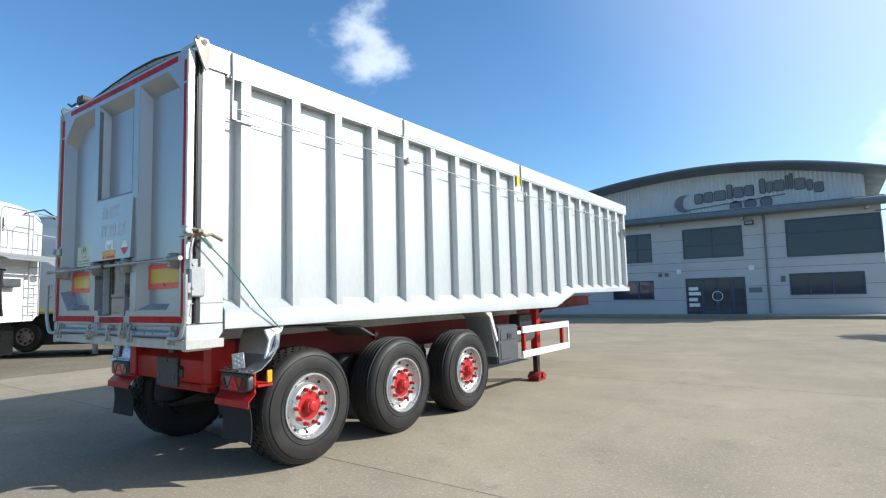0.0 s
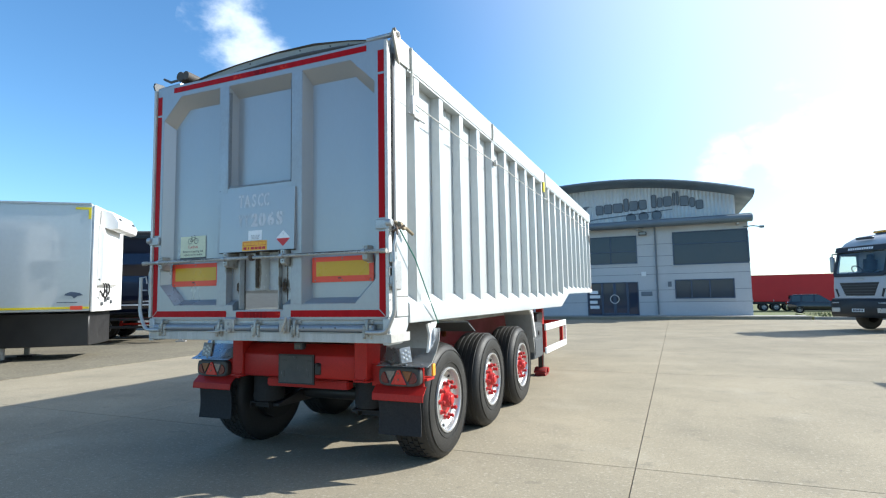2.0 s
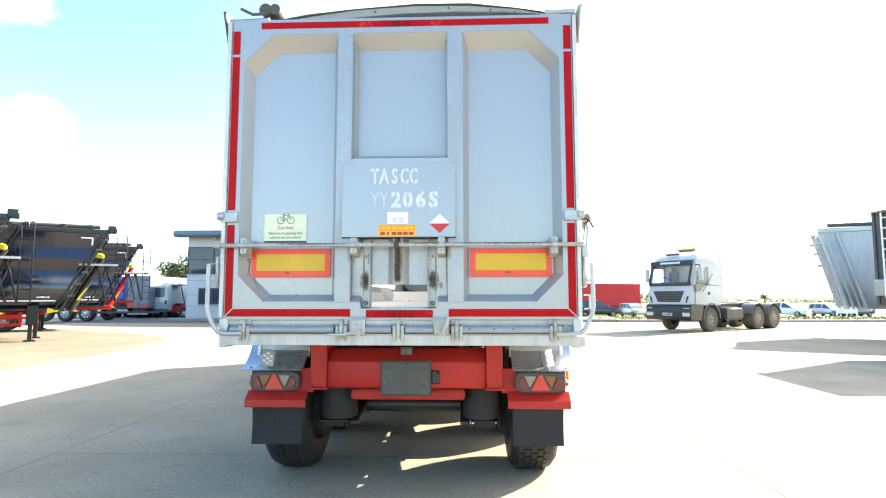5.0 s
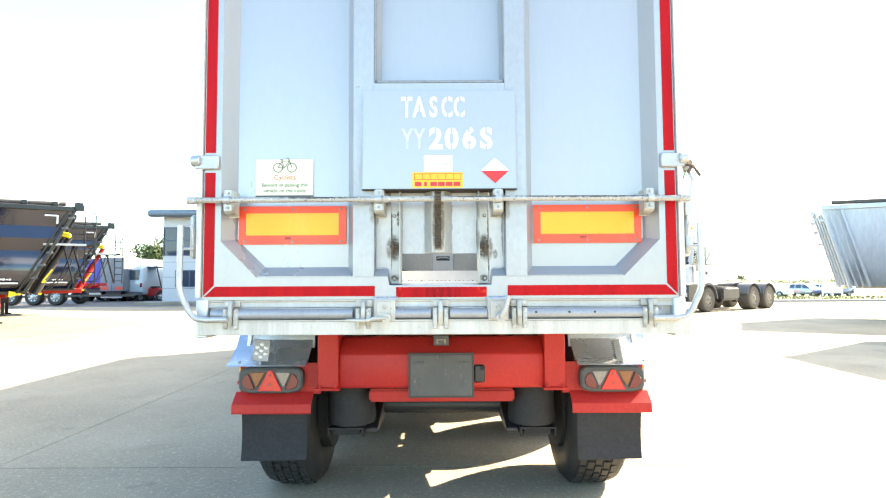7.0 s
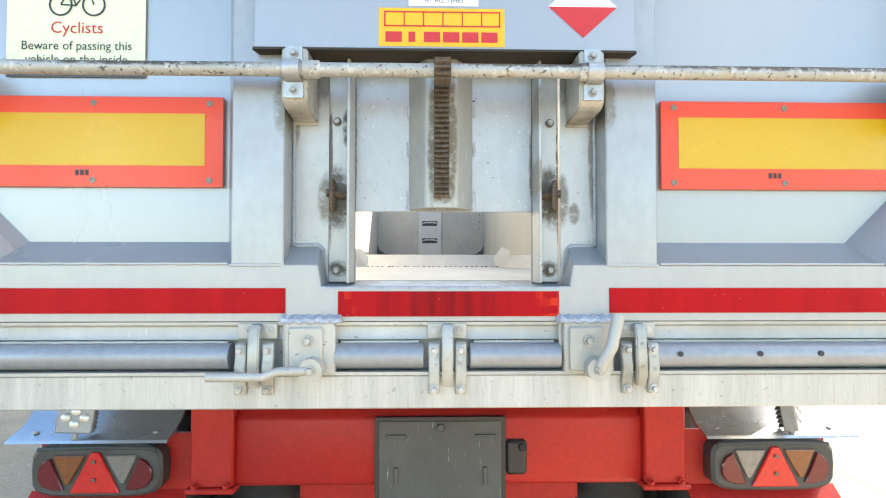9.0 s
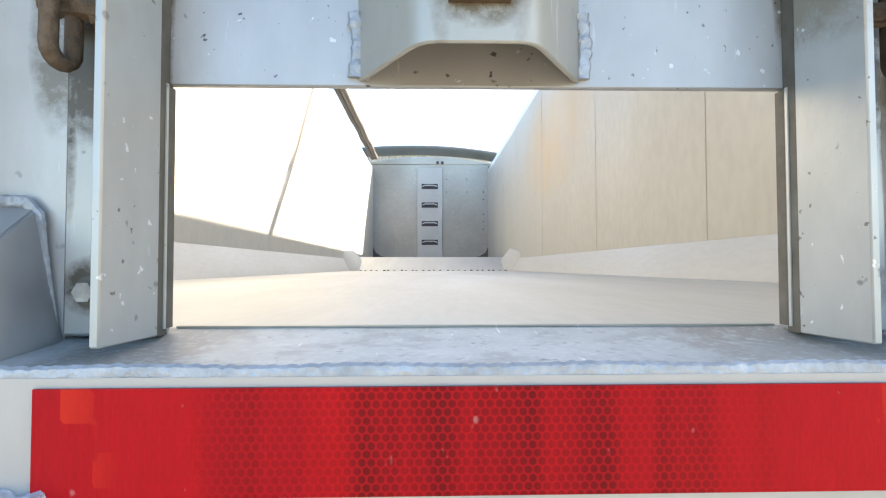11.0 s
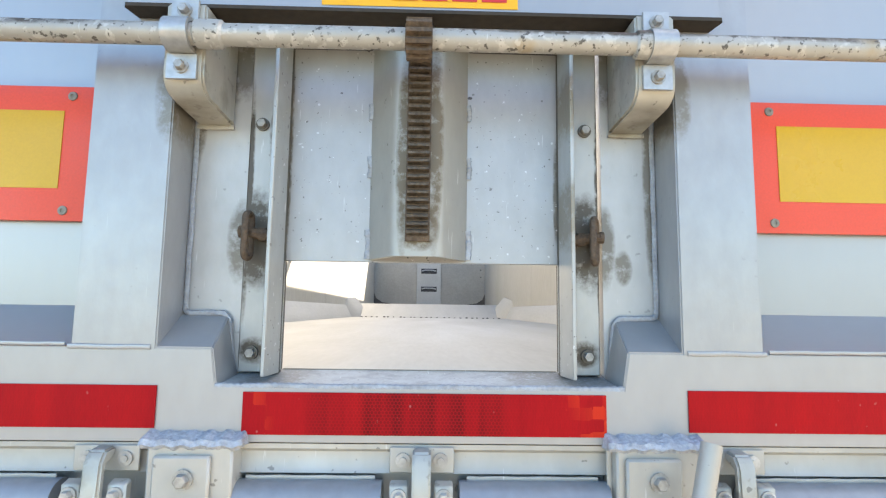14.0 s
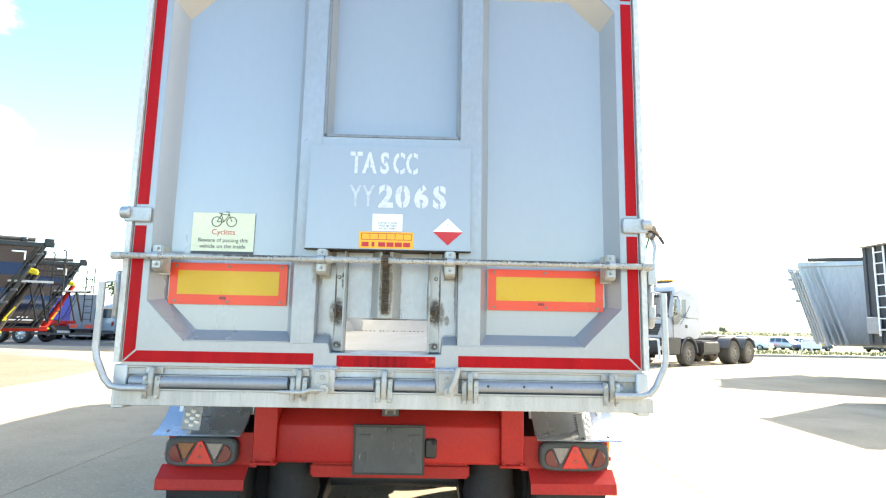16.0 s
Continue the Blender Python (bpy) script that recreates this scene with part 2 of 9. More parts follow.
def aged_metal(name, colour, second, stains=(), specks=0.5, rough=0.42, metal=0.3, stain_colour=(0.075, 0.06, 0.045), scratch=0.5):
    """Painted or bare sheet with dark specks, pale scratches and greasy stains, some with painted shade, of given
    middle and size (x, z, width, height).
    """
    m = material(name, colour, rough, metal, second, 3.5, 0.7, 45, 0.05, 0.05, 70, 0.1, (1, 1, 0.6))
    n, l = m.node_tree.nodes, m.node_tree.links
    b = n["Principled BSDF"]
    col = b.inputs["Base Color"].links[0].from_socket
    tc = n.new("ShaderNodeTexCoord")

    def layer(col, fac, tone):
        mx = n.new("ShaderNodeMixRGB")
        mx.inputs["Color2"].default_value = (*tone, 1)
        l.new(fac, mx.inputs["Fac"]), l.new(col, mx.inputs["Color1"])
        return mx.outputs["Color"]

    def noise(scale, detail=3.0, stretch=(1, 1, 1), rough=0.55):
        mp = n.new("ShaderNodeMapping")
        mp.inputs["Scale"].default_value = stretch
        mp.inputs["Rotation"].default_value = (0.0, 0.5 if stretch != (1, 1, 1) else 0.0, 0.0)
        l.new(tc.outputs["Object"], mp.inputs["Vector"])
        t = n.new("ShaderNodeTexNoise")
        t.inputs["Scale"].default_value, t.inputs["Detail"].default_value, t.inputs["Roughness"].default_value = scale, detail, rough
        l.new(mp.outputs["Vector"], t.inputs["Vector"])
        return t.outputs["Fac"]

    def cut(fac, low, high, top):
        r = n.new("ShaderNodeMapRange")
        r.inputs["From Min"].default_value, r.inputs["From Max"].default_value, r.inputs["To Max"].default_value = low, high, top
        l.new(fac, r.inputs["Value"])
        return r.outputs["Result"]

    if scratch:
        col = layer(col, cut(noise(40, 2.0, (6.0, 1.0, 0.5)), 0.70, 0.78, scratch), (0.75, 0.77, 0.79))
    if specks:
        col = layer(col, cut(noise(75, 2.0), 0.70, 0.75, specks), (0.09, 0.085, 0.08))
    if stains:
        sep = n.new("ShaderNodeSeparateXYZ")
        l.new(tc.outputs["Object"], sep.inputs["Vector"])
        ragged, best = noise(38, 6.0, rough=0.7), None
        for x, z, w, h in stains:
            terms = []
            for out, mid, size in (("X", x, w), ("Z", z, h)):
                d = n.new("ShaderNodeMath")
                d.operation = "SUBTRACT"
                l.new(sep.outputs[out], d.inputs[0])
                d.inputs[1].default_value = mid
                q = n.new("ShaderNodeMath")
                q.operation = "DIVIDE"
                l.new(d.outputs["Value"], q.inputs[0])
                q.inputs[1].default_value = size
                p = n.new("ShaderNodeMath")
                p.operation = "MULTIPLY"
                l.new(q.outputs["Value"], p.inputs[0]), l.new(q.outputs["Value"], p.inputs[1])
                terms.append(p.outputs["Value"])
            s2 = n.new("ShaderNodeMath")
            l.new(terms[0], s2.inputs[0]), l.new(terms[1], s2.inputs[1])
            near = cut(s2.outputs["Value"], 1.0, 0.0, 1.0)
            if best is None:
                best = near
            else:
                mxm = n.new("ShaderNodeMath")
                mxm.operation = "MAXIMUM"
                l.new(best, mxm.inputs[0]), l.new(near, mxm.inputs[1])
                best = mxm.outputs["Value"]
        fz = n.new("ShaderNodeMath")
        fz.operation = "MULTIPLY"
        l.new(best, fz.inputs[0]), l.new(cut(ragged, 0.25, 0.65, 1.6), fz.inputs[1])
        col = layer(col, cut(fz.outputs["Value"], 0.12, 0.75, 0.95), stain_colour)
    l.new(col, b.inputs["Base Color"])
    return m


def wall_stain(m, marks, tone, scale=2.6):
    """Ragged brown stains on upright walls that run along y: (y, z, length, height)."""
    n, l = m.node_tree.nodes, m.node_tree.links
    b = n["Principled BSDF"]
    col = b.inputs["Base Color"].links[0].from_socket
    tc, sep, t = n.new("ShaderNodeTexCoord"), n.new("ShaderNodeSeparateXYZ"), n.new("ShaderNodeTexNoise")
    l.new(tc.outputs["Object"], sep.inputs["Vector"]), l.new(tc.outputs["Object"], t.inputs["Vector"])
    t.inputs["Scale"].default_value, t.inputs["Detail"].default_value = scale, 5.0
    for y, z, w, h in marks:
        d = None
        for out, mid, size in (("Y", y, w), ("Z", z, h)):
            q, p = n.new("ShaderNodeMath"), n.new("ShaderNodeMath")
            q.operation, p.operation = "MULTIPLY_ADD", "POWER"
            l.new(sep.outputs[out], q.inputs[0])
            q.inputs[1].default_value, q.inputs[2].default_value = 1 / size, -mid / size
            a = n.new("ShaderNodeMath")
            a.operation = "ABSOLUTE"
            l.new(q.outputs["Value"], a.inputs[0]), l.new(a.outputs["Value"], p.inputs[0])
            p.inputs[1].default_value = 2.0
            if d is None:
                d = p.outputs["Value"]
            else:
                add = n.new("ShaderNodeMath")
                l.new(d, add.inputs[0]), l.new(p.outputs["Value"], add.inputs[1])
                d = add.outputs["Value"]
        r, k, c, mx = n.new("ShaderNodeMapRange"), n.new("ShaderNodeMath"), n.new("ShaderNodeMapRange"), n.new("ShaderNodeMixRGB")
        r.inputs["From Min"].default_value, r.inputs["From Max"].default_value = 1.0, 0.0
        l.new(d, r.inputs["Value"])
        k.operation = "MULTIPLY"
        l.new(r.outputs["Result"], k.inputs[0]), l.new(t.outputs["Fac"], k.inputs[1])
        c.inputs["From Min"].default_value, c.inputs["From Max"].default_value, c.inputs["To Max"].default_value = 0.08, 0.5, 0.85
        l.new(k.outputs["Value"], c.inputs["Value"])
        mx.inputs["Color2"].default_value = (*tone, 1)
        l.new(c.outputs["Result"], mx.inputs["Fac"]), l.new(col, mx.inputs["Color1"])
        col = mx.outputs["Color"]
    l.new(col, b.inputs["Base Color"])
    return m


M = dict(
    silver=material("silver_paint", (0.355, 0.368, 0.384), 0.34, 0.4, (0.30, 0.309, 0.32), 1.2, 0.4, 40, 0.03, 0.02, 60, 0.08, (1, 1, 0.5)),
    panel=material("panel_paint", (0.363, 0.373, 0.386), 0.31, 0.4, (0.32, 0.331, 0.345), 0.7, 0.35, 40, 0.01, 0.008, 30, 0.06, (1, 1, 0.4)),
    alu=material("side_aluminium", (0.50, 0.525, 0.53), 0.40, 0.4, (0.455, 0.475, 0.475), 1.4, 0.5, 30, 0.04, 0.04, 50, 0.1, (1, 1, 0.35)),
    rail=speckled(material("top_rail_aluminium", (0.52, 0.54, 0.54), 0.42, 0.35, (0.46, 0.47, 0.46), 1.6, 0.5, 30, 0.04, 0.04, 50, 0.1), [(9, 0.62, 0.74, 0.45, (0.40, 0.37, 0.30)), (40, 0.66, 0.74, 0.35, (0.30, 0.27, 0.21))]),
    alu_dirty=material("weathered_aluminium", (0.60, 0.595, 0.57), 0.5, 0.3, (0.37, 0.35, 0.31), 5.0, 0.55, 70, 0.12, 0.12, 90, 0.12, (1.0, 1.0, 0.6)),
    galv=material("galvanised_steel", (0.42, 0.433, 0.442), 0.40, 0.55, (0.33, 0.33, 0.315), 14.0, 0.5, 110, 0.1, 0.05, 140, 0.1),
    weld=material("weld_bead", (0.36, 0.39, 0.43), 0.45, 0.4, (0.25, 0.265, 0.28), 30, 0.7, 160, 0.12, 0.25, 260),
    inner=wall_stain(material("inner_aluminium", (0.37, 0.378, 0.357), 0.55, 0.15, (0.345, 0.336, 0.278), 0.8, 0.5, 25, 0.05, 0.05, 40, 0.1, (1, 0.8, 0.5)), [(5.0, 2.75, 1.7, 0.7)], (0.42, 0.32, 0.19)),
    floor_in=material("floor_aluminium", (0.37, 0.378, 0.355), 0.6, 0.12, (0.335, 0.33, 0.30), 2.0, 0.35, 40, 0.04, 0.04, 60, 0.1, (2, 0.3, 1)),
    head=material("bulkhead_aluminium", (0.37, 0.36, 0.33), 0.45, 0.35, (0.27, 0.26, 0.235), 0.9, 0.8, 30, 0.06, 0.05, 50),
    pale_body=speckled(material("pale_steel_body", (0.42, 0.455, 0.48), 0.35, 0.25, (0.32, 0.35, 0.375), 0.8, 0.8, 12, 0.08, 0.06, 6, 0.1, (1.6, 1, 0.3)), [(1.6, 0.56, 0.68, 0.35, (0.52, 0.55, 0.57))]),
    red=material("chassis_red", (0.41, 0.022, 0.018), 0.40, 0.0, (0.31, 0.018, 0.016), 4.0, 0.6, 60, 0.1, 0.05, 60, ior=1.32),
    red_dark=material("chassis_red_dusty", (0.23, 0.016, 0.017), 0.6, 0.0, (0.13, 0.020, 0.019), 3.0, 0.7, 60, 0.12, 0.08, 60),
    hub_red=material("hub_red", (0.47, 0.022, 0.022), 0.35, 0.0, (0.30, 0.02, 0.02), 20.0, 0.8),
    orange=material("orange_reflector", (0.76, 0.075, 0.036), 0.35, 0.0, (0.70, 0.062, 0.028), 4.0, 0.4, 300, 0.05),
    yellow=material("yellow_reflector", (0.60, 0.355, 0.016), 0.3, 0.0, (0.52, 0.315, 0.016), 4.0, 0.5, 300, 0.03),
    tyre=material("tyre_rubber", (0.019, 0.019, 0.019), 0.52, 0.0, (0.036, 0.034, 0.031), 4.0, 0.7, 60, 0.15, 0.2, 120, ior=1.36),
    rubber=material("black_rubber", (0.022, 0.022, 0.024), 0.7, 0.0, (0.038, 0.037, 0.036), 4.0, 0.6, 60, 0.15, 0.1, 90, ior=1.3),
    rim=material("rim_alloy", (0.50, 0.505, 0.51), 0.33, 0.7, (0.40, 0.40, 0.39), 6.0, 0.4, 60, 0.04),
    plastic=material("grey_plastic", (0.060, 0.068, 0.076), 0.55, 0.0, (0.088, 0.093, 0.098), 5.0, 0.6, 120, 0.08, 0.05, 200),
    black=material("black_paint", (0.02, 0.02, 0.022), 0.4, 0.0, (0.035, 0.034, 0.033), 3.0, 0.6),
    steel=material("bare_steel", (0.50, 0.50, 0.49), 0.42, 0.7, (0.25, 0.20, 0.16), 14.0, 0.6, 120, 0.15, 0.15, 150),
    rust=material("rusty_steel", (0.095, 0.072, 0.055), 0.75, 0.3, (0.17, 0.115, 0.075), 22.0, 0.7, 150, 0.25, 0.4, 140),
    grime=material("grease_stained_metal", (0.56, 0.56, 0.54), 0.5, 0.3, (0.20, 0.16, 0.12), 8.0, 0.75, 120, 0.15, 0.1, 120),
    white=material("white_paint", (0.80, 0.80, 0.79), 0.35, 0.0, (0.70, 0.70, 0.68), 2.0, 0.5, 40, 0.04),
    sticker=plain("sticker_white", (0.82, 0.83, 0.83), 0.4),
    sticker_y=plain("sticker_pale_yellow", (0.68, 0.70, 0.50), 0.4),
    sticker_o=plain("sticker_orange", (0.85, 0.42, 0.02), 0.35),
    ink=plain("black_ink", (0.03, 0.03, 0.035), 0.5),
    ink_red=plain("red_ink", (0.55, 0.03, 0.035), 0.5),
    stencil=speckled(material("stencil_paint", (0.64, 0.65, 0.67), 0.6, 0.0, (0.55, 0.56, 0.58), 9, 0.8), [(60, 0.58, 0.68, 0.6, (0.42, 0.435, 0.455))]),
    stencil_worn=material("worn_stencil_paint", (0.50, 0.515, 0.535), 0.5, 0.0, (0.42, 0.435, 0.45), 18, 0.9),
    lens_red=material("red_lamp_lens", (0.13, 0.009, 0.013), 0.15, 0.0, amount=0.3, coat=0.6),
    lens_bright=material("red_reflector", (0.58, 0.018, 0.015), 0.2, 0.0, amount=0.3, coat=0.6),
    lens_amber=material("amber_lamp_lens", (0.20, 0.065, 0.02), 0.15, 0.0, amount=0.3, coat=0.6),
    lens_clear=material("clear_lamp_lens", (0.20, 0.185, 0.175), 0.12, 0.2, amount=0.3, coat=0.6),
    tarp=material("dark_tarpaulin", (0.06, 0.055, 0.05), 0.7, 0.0, (0.10, 0.09, 0.08), 4.0, 0.6, 80, 0.15, 0.3, 25),
    rope=material("green_rope", (0.03, 0.16, 0.12), 0.7),
    rope_grey=material("grey_rope", (0.42, 0.42, 0.40), 0.8),
    rope_tan=material("tan_rope", (0.26, 0.21, 0.14), 0.85),
    strap=material("pale_strap", (0.62, 0.61, 0.55), 0.8),
    concrete=speckled(material("yard_concrete", (0.320, 0.277, 0.200), 0.85, 0.0, (0.235, 0.209, 0.157), 0.55, 0.9, 110, 0.20, 0.3, 130, 0.1, random_amount=0.035, ior=1.25), [(1.7, 0.56, 0.72, 0.4, (0.19, 0.172, 0.135)), (0.8, 0.58, 0.70, 0.3, (0.38, 0.345, 0.27)), (46, 0.56, 0.66, 0.5, (0.17, 0.153, 0.12)), (30, 0.57, 0.66, 0.45, (0.45, 0.415, 0.34)), (9, 0.62, 0.72, 0.35, (0.17, 0.155, 0.12)), (4, 0.66, 0.72, 0.3, (0.13, 0.12, 0.10))]),
    joint=material("joint_filler", (0.10, 0.095, 0.085), 0.9),
    gravel=speckled(material("gravel_ground", (0.178, 0.158, 0.112), 0.95, 0.0, (0.12, 0.106, 0.078), 0.6, 0.9, 22, 0.25, 0.7, 30), [(0.35, 0.5, 0.68, 0.5, (0.15, 0.135, 0.10)), (12, 0.58, 0.68, 0.5, (0.33, 0.30, 0.23)), (7, 0.60, 0.70, 0.5, (0.12, 0.105, 0.085))]),
    tarmac=material("worn_tarmac", (0.085, 0.085, 0.085), 0.85, 0.0, (0.12, 0.118, 0.112), 0.5, 0.8, 30, 0.15, 0.3, 60),
    field=material("field_grass", (0.09, 0.115, 0.035), 0.95, 0.0, (0.16, 0.15, 0.06), 0.05, 0.9, 3, 0.25, 0.4, 8),
    kerb=material("kerb_stone", (0.33, 0.315, 0.29), 0.8, 0.0, (0.24, 0.23, 0.21), 2.0, 0.8, 40, 0.15, 0.2, 60),
    cladding=material("wall_panel", (0.50, 0.51, 0.52), 0.5, 0.1, (0.45, 0.455, 0.46), 0.5, 0.6, 20, 0.04, 0.03, 30, 0.08),
    sheeting=material("corrugated_sheet", (0.55, 0.56, 0.57), 0.45, 0.15, (0.46, 0.465, 0.47), 0.8, 0.6, 20, 0.04, 0.03, 30, 0.08, (1, 1, 0.3)),
    fascia=material("blue_grey_fascia", (0.13, 0.175, 0.215), 0.45, 0.1, (0.11, 0.145, 0.175), 1.0, 0.6),
    soffit=material("soffit", (0.20, 0.215, 0.225), 0.6),
    frame_blue=material("window_frame_blue", (0.055, 0.085, 0.14), 0.4),
    pane=material("dark_window_glass", (0.033, 0.050, 0.080), 0.05, 0.0, (0.045, 0.055, 0.075), 0.7, 0.6, 5, 0.02, rough_var=0.02),
    sign_grey=material("sign_grey", (0.165, 0.19, 0.215), 0.5),
    sign_edge=material("sign_dark_edge", (0.06, 0.07, 0.085), 0.5),
    fridge_side=material("glossy_pale_panel", (0.43, 0.49, 0.515), 0.12, 0.0, (0.40, 0.455, 0.48), 0.4, 0.5, 10, 0.02, 0.02, 4, 0.03, coat=0.5),
    navy=material("navy_gloss", (0.011, 0.015, 0.034), 0.13, 0.0, (0.014, 0.018, 0.036), 1.0, 0.5, 20, 0.03, 0.02, 20, 0.03, ior=1.8),
    body_black=material("black_gloss", (0.010, 0.010, 0.012), 0.2, 0.0, (0.016, 0.016, 0.016), 1.0, 0.5),
    curtain_red=material("red_curtain", (0.58, 0.018, 0.024), 0.4, 0.0, (0.50, 0.018, 0.022), 0.8, 0.6, 10, 0.05, 0.2, 6),
    grey_body=material("grey_body", (0.36, 0.39, 0.42), 0.35, 0.2, (0.31, 0.34, 0.37), 0.7, 0.6),
    blue_body=material("blue_body", (0.035, 0.045, 0.36), 0.35),
    hi_yellow=material("bright_yellow", (0.75, 0.62, 0.02), 0.4),
    car_paint=material("dark_car_paint", (0.018, 0.018, 0.022), 0.12, 0.2, amount=0.3, coat=0.8),
    car_blue=material("blue_car_paint", (0.03, 0.06, 0.14), 0.12, 0.2, amount=0.3, coat=0.8),
    car_silver=material("silver_car_paint", (0.45, 0.47, 0.5), 0.2, 0.5, amount=0.3, coat=0.8),
    # White greyed down, the cab's shaded side put into the colour.
    cab_white=material("greyed_white_cab", (0.46, 0.475, 0.49), 0.4, 0.0, (0.40, 0.405, 0.41), 2.0, 0.6, 40, 0.04),
    clear_glass=window_glass("clear_cab_glass"),
    cab_glass=material("cab_glass", (0.055, 0.085, 0.115), 0.05, 0.0, amount=0.2),
    near_black=material("dull_black", (0.006, 0.006, 0.007), 0.3, 0.0, (0.009, 0.009, 0.010), 3.0, 0.5),
    streaked=speckled(material("streaked_sill", (0.48, 0.475, 0.455), 0.5, 0.3, (0.31, 0.293, 0.26), 5.0, 0.6, 70, 0.08, 0.08, 90, 0.1, (3.5, 1, 0.22)), [(70, 0.62, 0.70, 0.4, (0.14, 0.12, 0.10))]),
    # Leaf green paled, with distance haze in the colour itself.
    far_leaf=material("hazy_far_leaves", (0.20, 0.23, 0.15), 0.9, 0.0, (0.25, 0.27, 0.18), 0.4, 0.9, 3, 0.1),
    # blue-grey for the shade painted round the middle bay
    bay_shade=material("grey_bay_shade", (0.20, 0.225, 0.255), 0.5, 0.0, (0.15, 0.165, 0.185), 14, 0.6),
    verge=material("dry_verge_grass", (0.14, 0.165, 0.06), 0.85, 0.0, (0.19, 0.18, 0.09), 1.5, 0.9, 8, 0.15),
    leaf=material("leaves", (0.055, 0.085, 0.02), 0.7, 0.0, (0.035, 0.055, 0.015), 2.0, 0.9, 8, 0.3),
    tape_centre=honeycomb_tape("red_honeycomb_tape"),
    # Upper marks by the bar paint in bracket shade along with dirt.
    recess=aged_metal("recess_plate", (0.46, 0.473, 0.48), (0.385, 0.393, 0.39), [(-0.268, 1.60, 0.022, 0.07), (0.266, 1.60, 0.018, 0.07), (0.292, 1.57, 0.016, 0.03), (-0.29, 1.87, 0.05, 0.075), (0.29, 1.87, 0.05, 0.075), (-0.335, 1.80, 0.012, 0.09), (0.335, 1.72, 0.012, 0.2)], 0.35, stain_colour=(0.19, 0.175, 0.15)),
    jamb=aged_metal("greasy_jamb", (0.45, 0.458, 0.452), (0.34, 0.34, 0.32), [(-0.243, 1.605, 0.042, 0.085), (0.238, 1.605, 0.042, 0.085), (-0.238, 1.445, 0.030, 0.022), (0.232, 1.445, 0.030, 0.022), (-0.258, 1.66, 0.007, 0.20), (0.256, 1.66, 0.007, 0.20), (-0.222, 1.76, 0.012, 0.05)], 0.6),
    guide=speckled(aged_metal("guide_blade", (0.39, 0.412, 0.418), (0.35, 0.363, 0.355), [(0.2, 1.64, 0.03, 0.06), (0.2, 1.80, 0.02, 0.06)], 0.6, stain_colour=(0.24, 0.22, 0.18)), [(105, 0.695, 0.71, 0.8, (0.66, 0.69, 0.71)), (130, 0.695, 0.71, 0.8, (0.10, 0.09, 0.08)), (9, 0.55, 0.72, 0.4, (0.26, 0.245, 0.21))]),
    slide=speckled(aged_metal("slide_plate", (0.40, 0.413, 0.43), (0.36, 0.37, 0.38), [(0.198, 1.68, 0.008, 0.10), (-0.205, 1.72, 0.006, 0.2)], 0.85, 0.36, stain_colour=(0.17, 0.155, 0.13)), [(85, 0.715, 0.73, 0.9, (0.06, 0.055, 0.05)), (190, 0.69, 0.71, 0.7, (0.10, 0.09, 0.08)), (110, 0.69, 0.71, 0.7, (0.66, 0.69, 0.72))]),
    channel=aged_metal("greasy_channel", (0.38, 0.384, 0.363), (0.33, 0.33, 0.305), [(-0.030, 1.72, 0.013, 0.16), (0.012, 1.74, 0.015, 0.18), (-0.01, 1.60, 0.03, 0.018)], 0.5, stain_colour=(0.13, 0.10, 0.065)),
    bracket=speckled(aged_metal("bar_bracket_metal", (0.44, 0.435, 0.40), (0.30, 0.285, 0.245), (), 0.6), [(16, 0.54, 0.70, 0.6, (0.21, 0.185, 0.14)), (60, 0.60, 0.70, 0.5, (0.16, 0.14, 0.11))]),
    post=aged_metal("post_paint", (0.355, 0.368, 0.384), (0.30, 0.309, 0.32), [(-0.349, 1.79, 0.022, 0.075), (0.350, 1.80, 0.020, 0.07)], 0.15, 0.34, 0.4, (0.20, 0.18, 0.15), 0.12),
    worn_bolt=material("worn_bolt_steel", (0.40, 0.40, 0.39), 0.45, 0.5, (0.24, 0.22, 0.19), 60, 0.7, 200, 0.15),
    screw=material("dull_screw", (0.26, 0.25, 0.21), 0.55, 0.3, (0.17, 0.16, 0.14), 90, 0.7),
    weld_white=speckled(material("whitish_weld", (0.43, 0.455, 0.50), 0.6, 0.1, (0.31, 0.33, 0.365), 40, 0.8, 180, 0.2, 0.5, 200), [(60, 0.58, 0.68, 0.6, (0.24, 0.25, 0.27))]),
    ladder=material("ladder_aluminium", (0.43, 0.44, 0.43), 0.5, 0.2, (0.36, 0.365, 0.35), 2.0, 0.6, 40, 0.05),
    sill_ledge=speckled(aged_metal("stained_ledge", (0.35, 0.378, 0.388), (0.265, 0.28, 0.28), [(0.20, 1.4, 0.10, 0.2), (-0.2, 1.4, 0.05, 0.2)], 0.7, 0.6, 0.1, stain_colour=(0.20, 0.19, 0.175)), [(220, 0.54, 0.70, 0.3, (0.44, 0.49, 0.515)), (9, 0.50, 0.70, 0.6, (0.25, 0.265, 0.265)), (30, 0.52, 0.64, 0.55, (0.20, 0.215, 0.215)), (140, 0.56, 0.70, 0.35, (0.42, 0.475, 0.50)), (130, 0.60, 0.68, 0.5, (0.20, 0.195, 0.18))]),
    sill_plate=aged_metal("aluminium_sill", (0.46, 0.45, 0.42), (0.32, 0.307, 0.272), (), 0.6, 0.5),
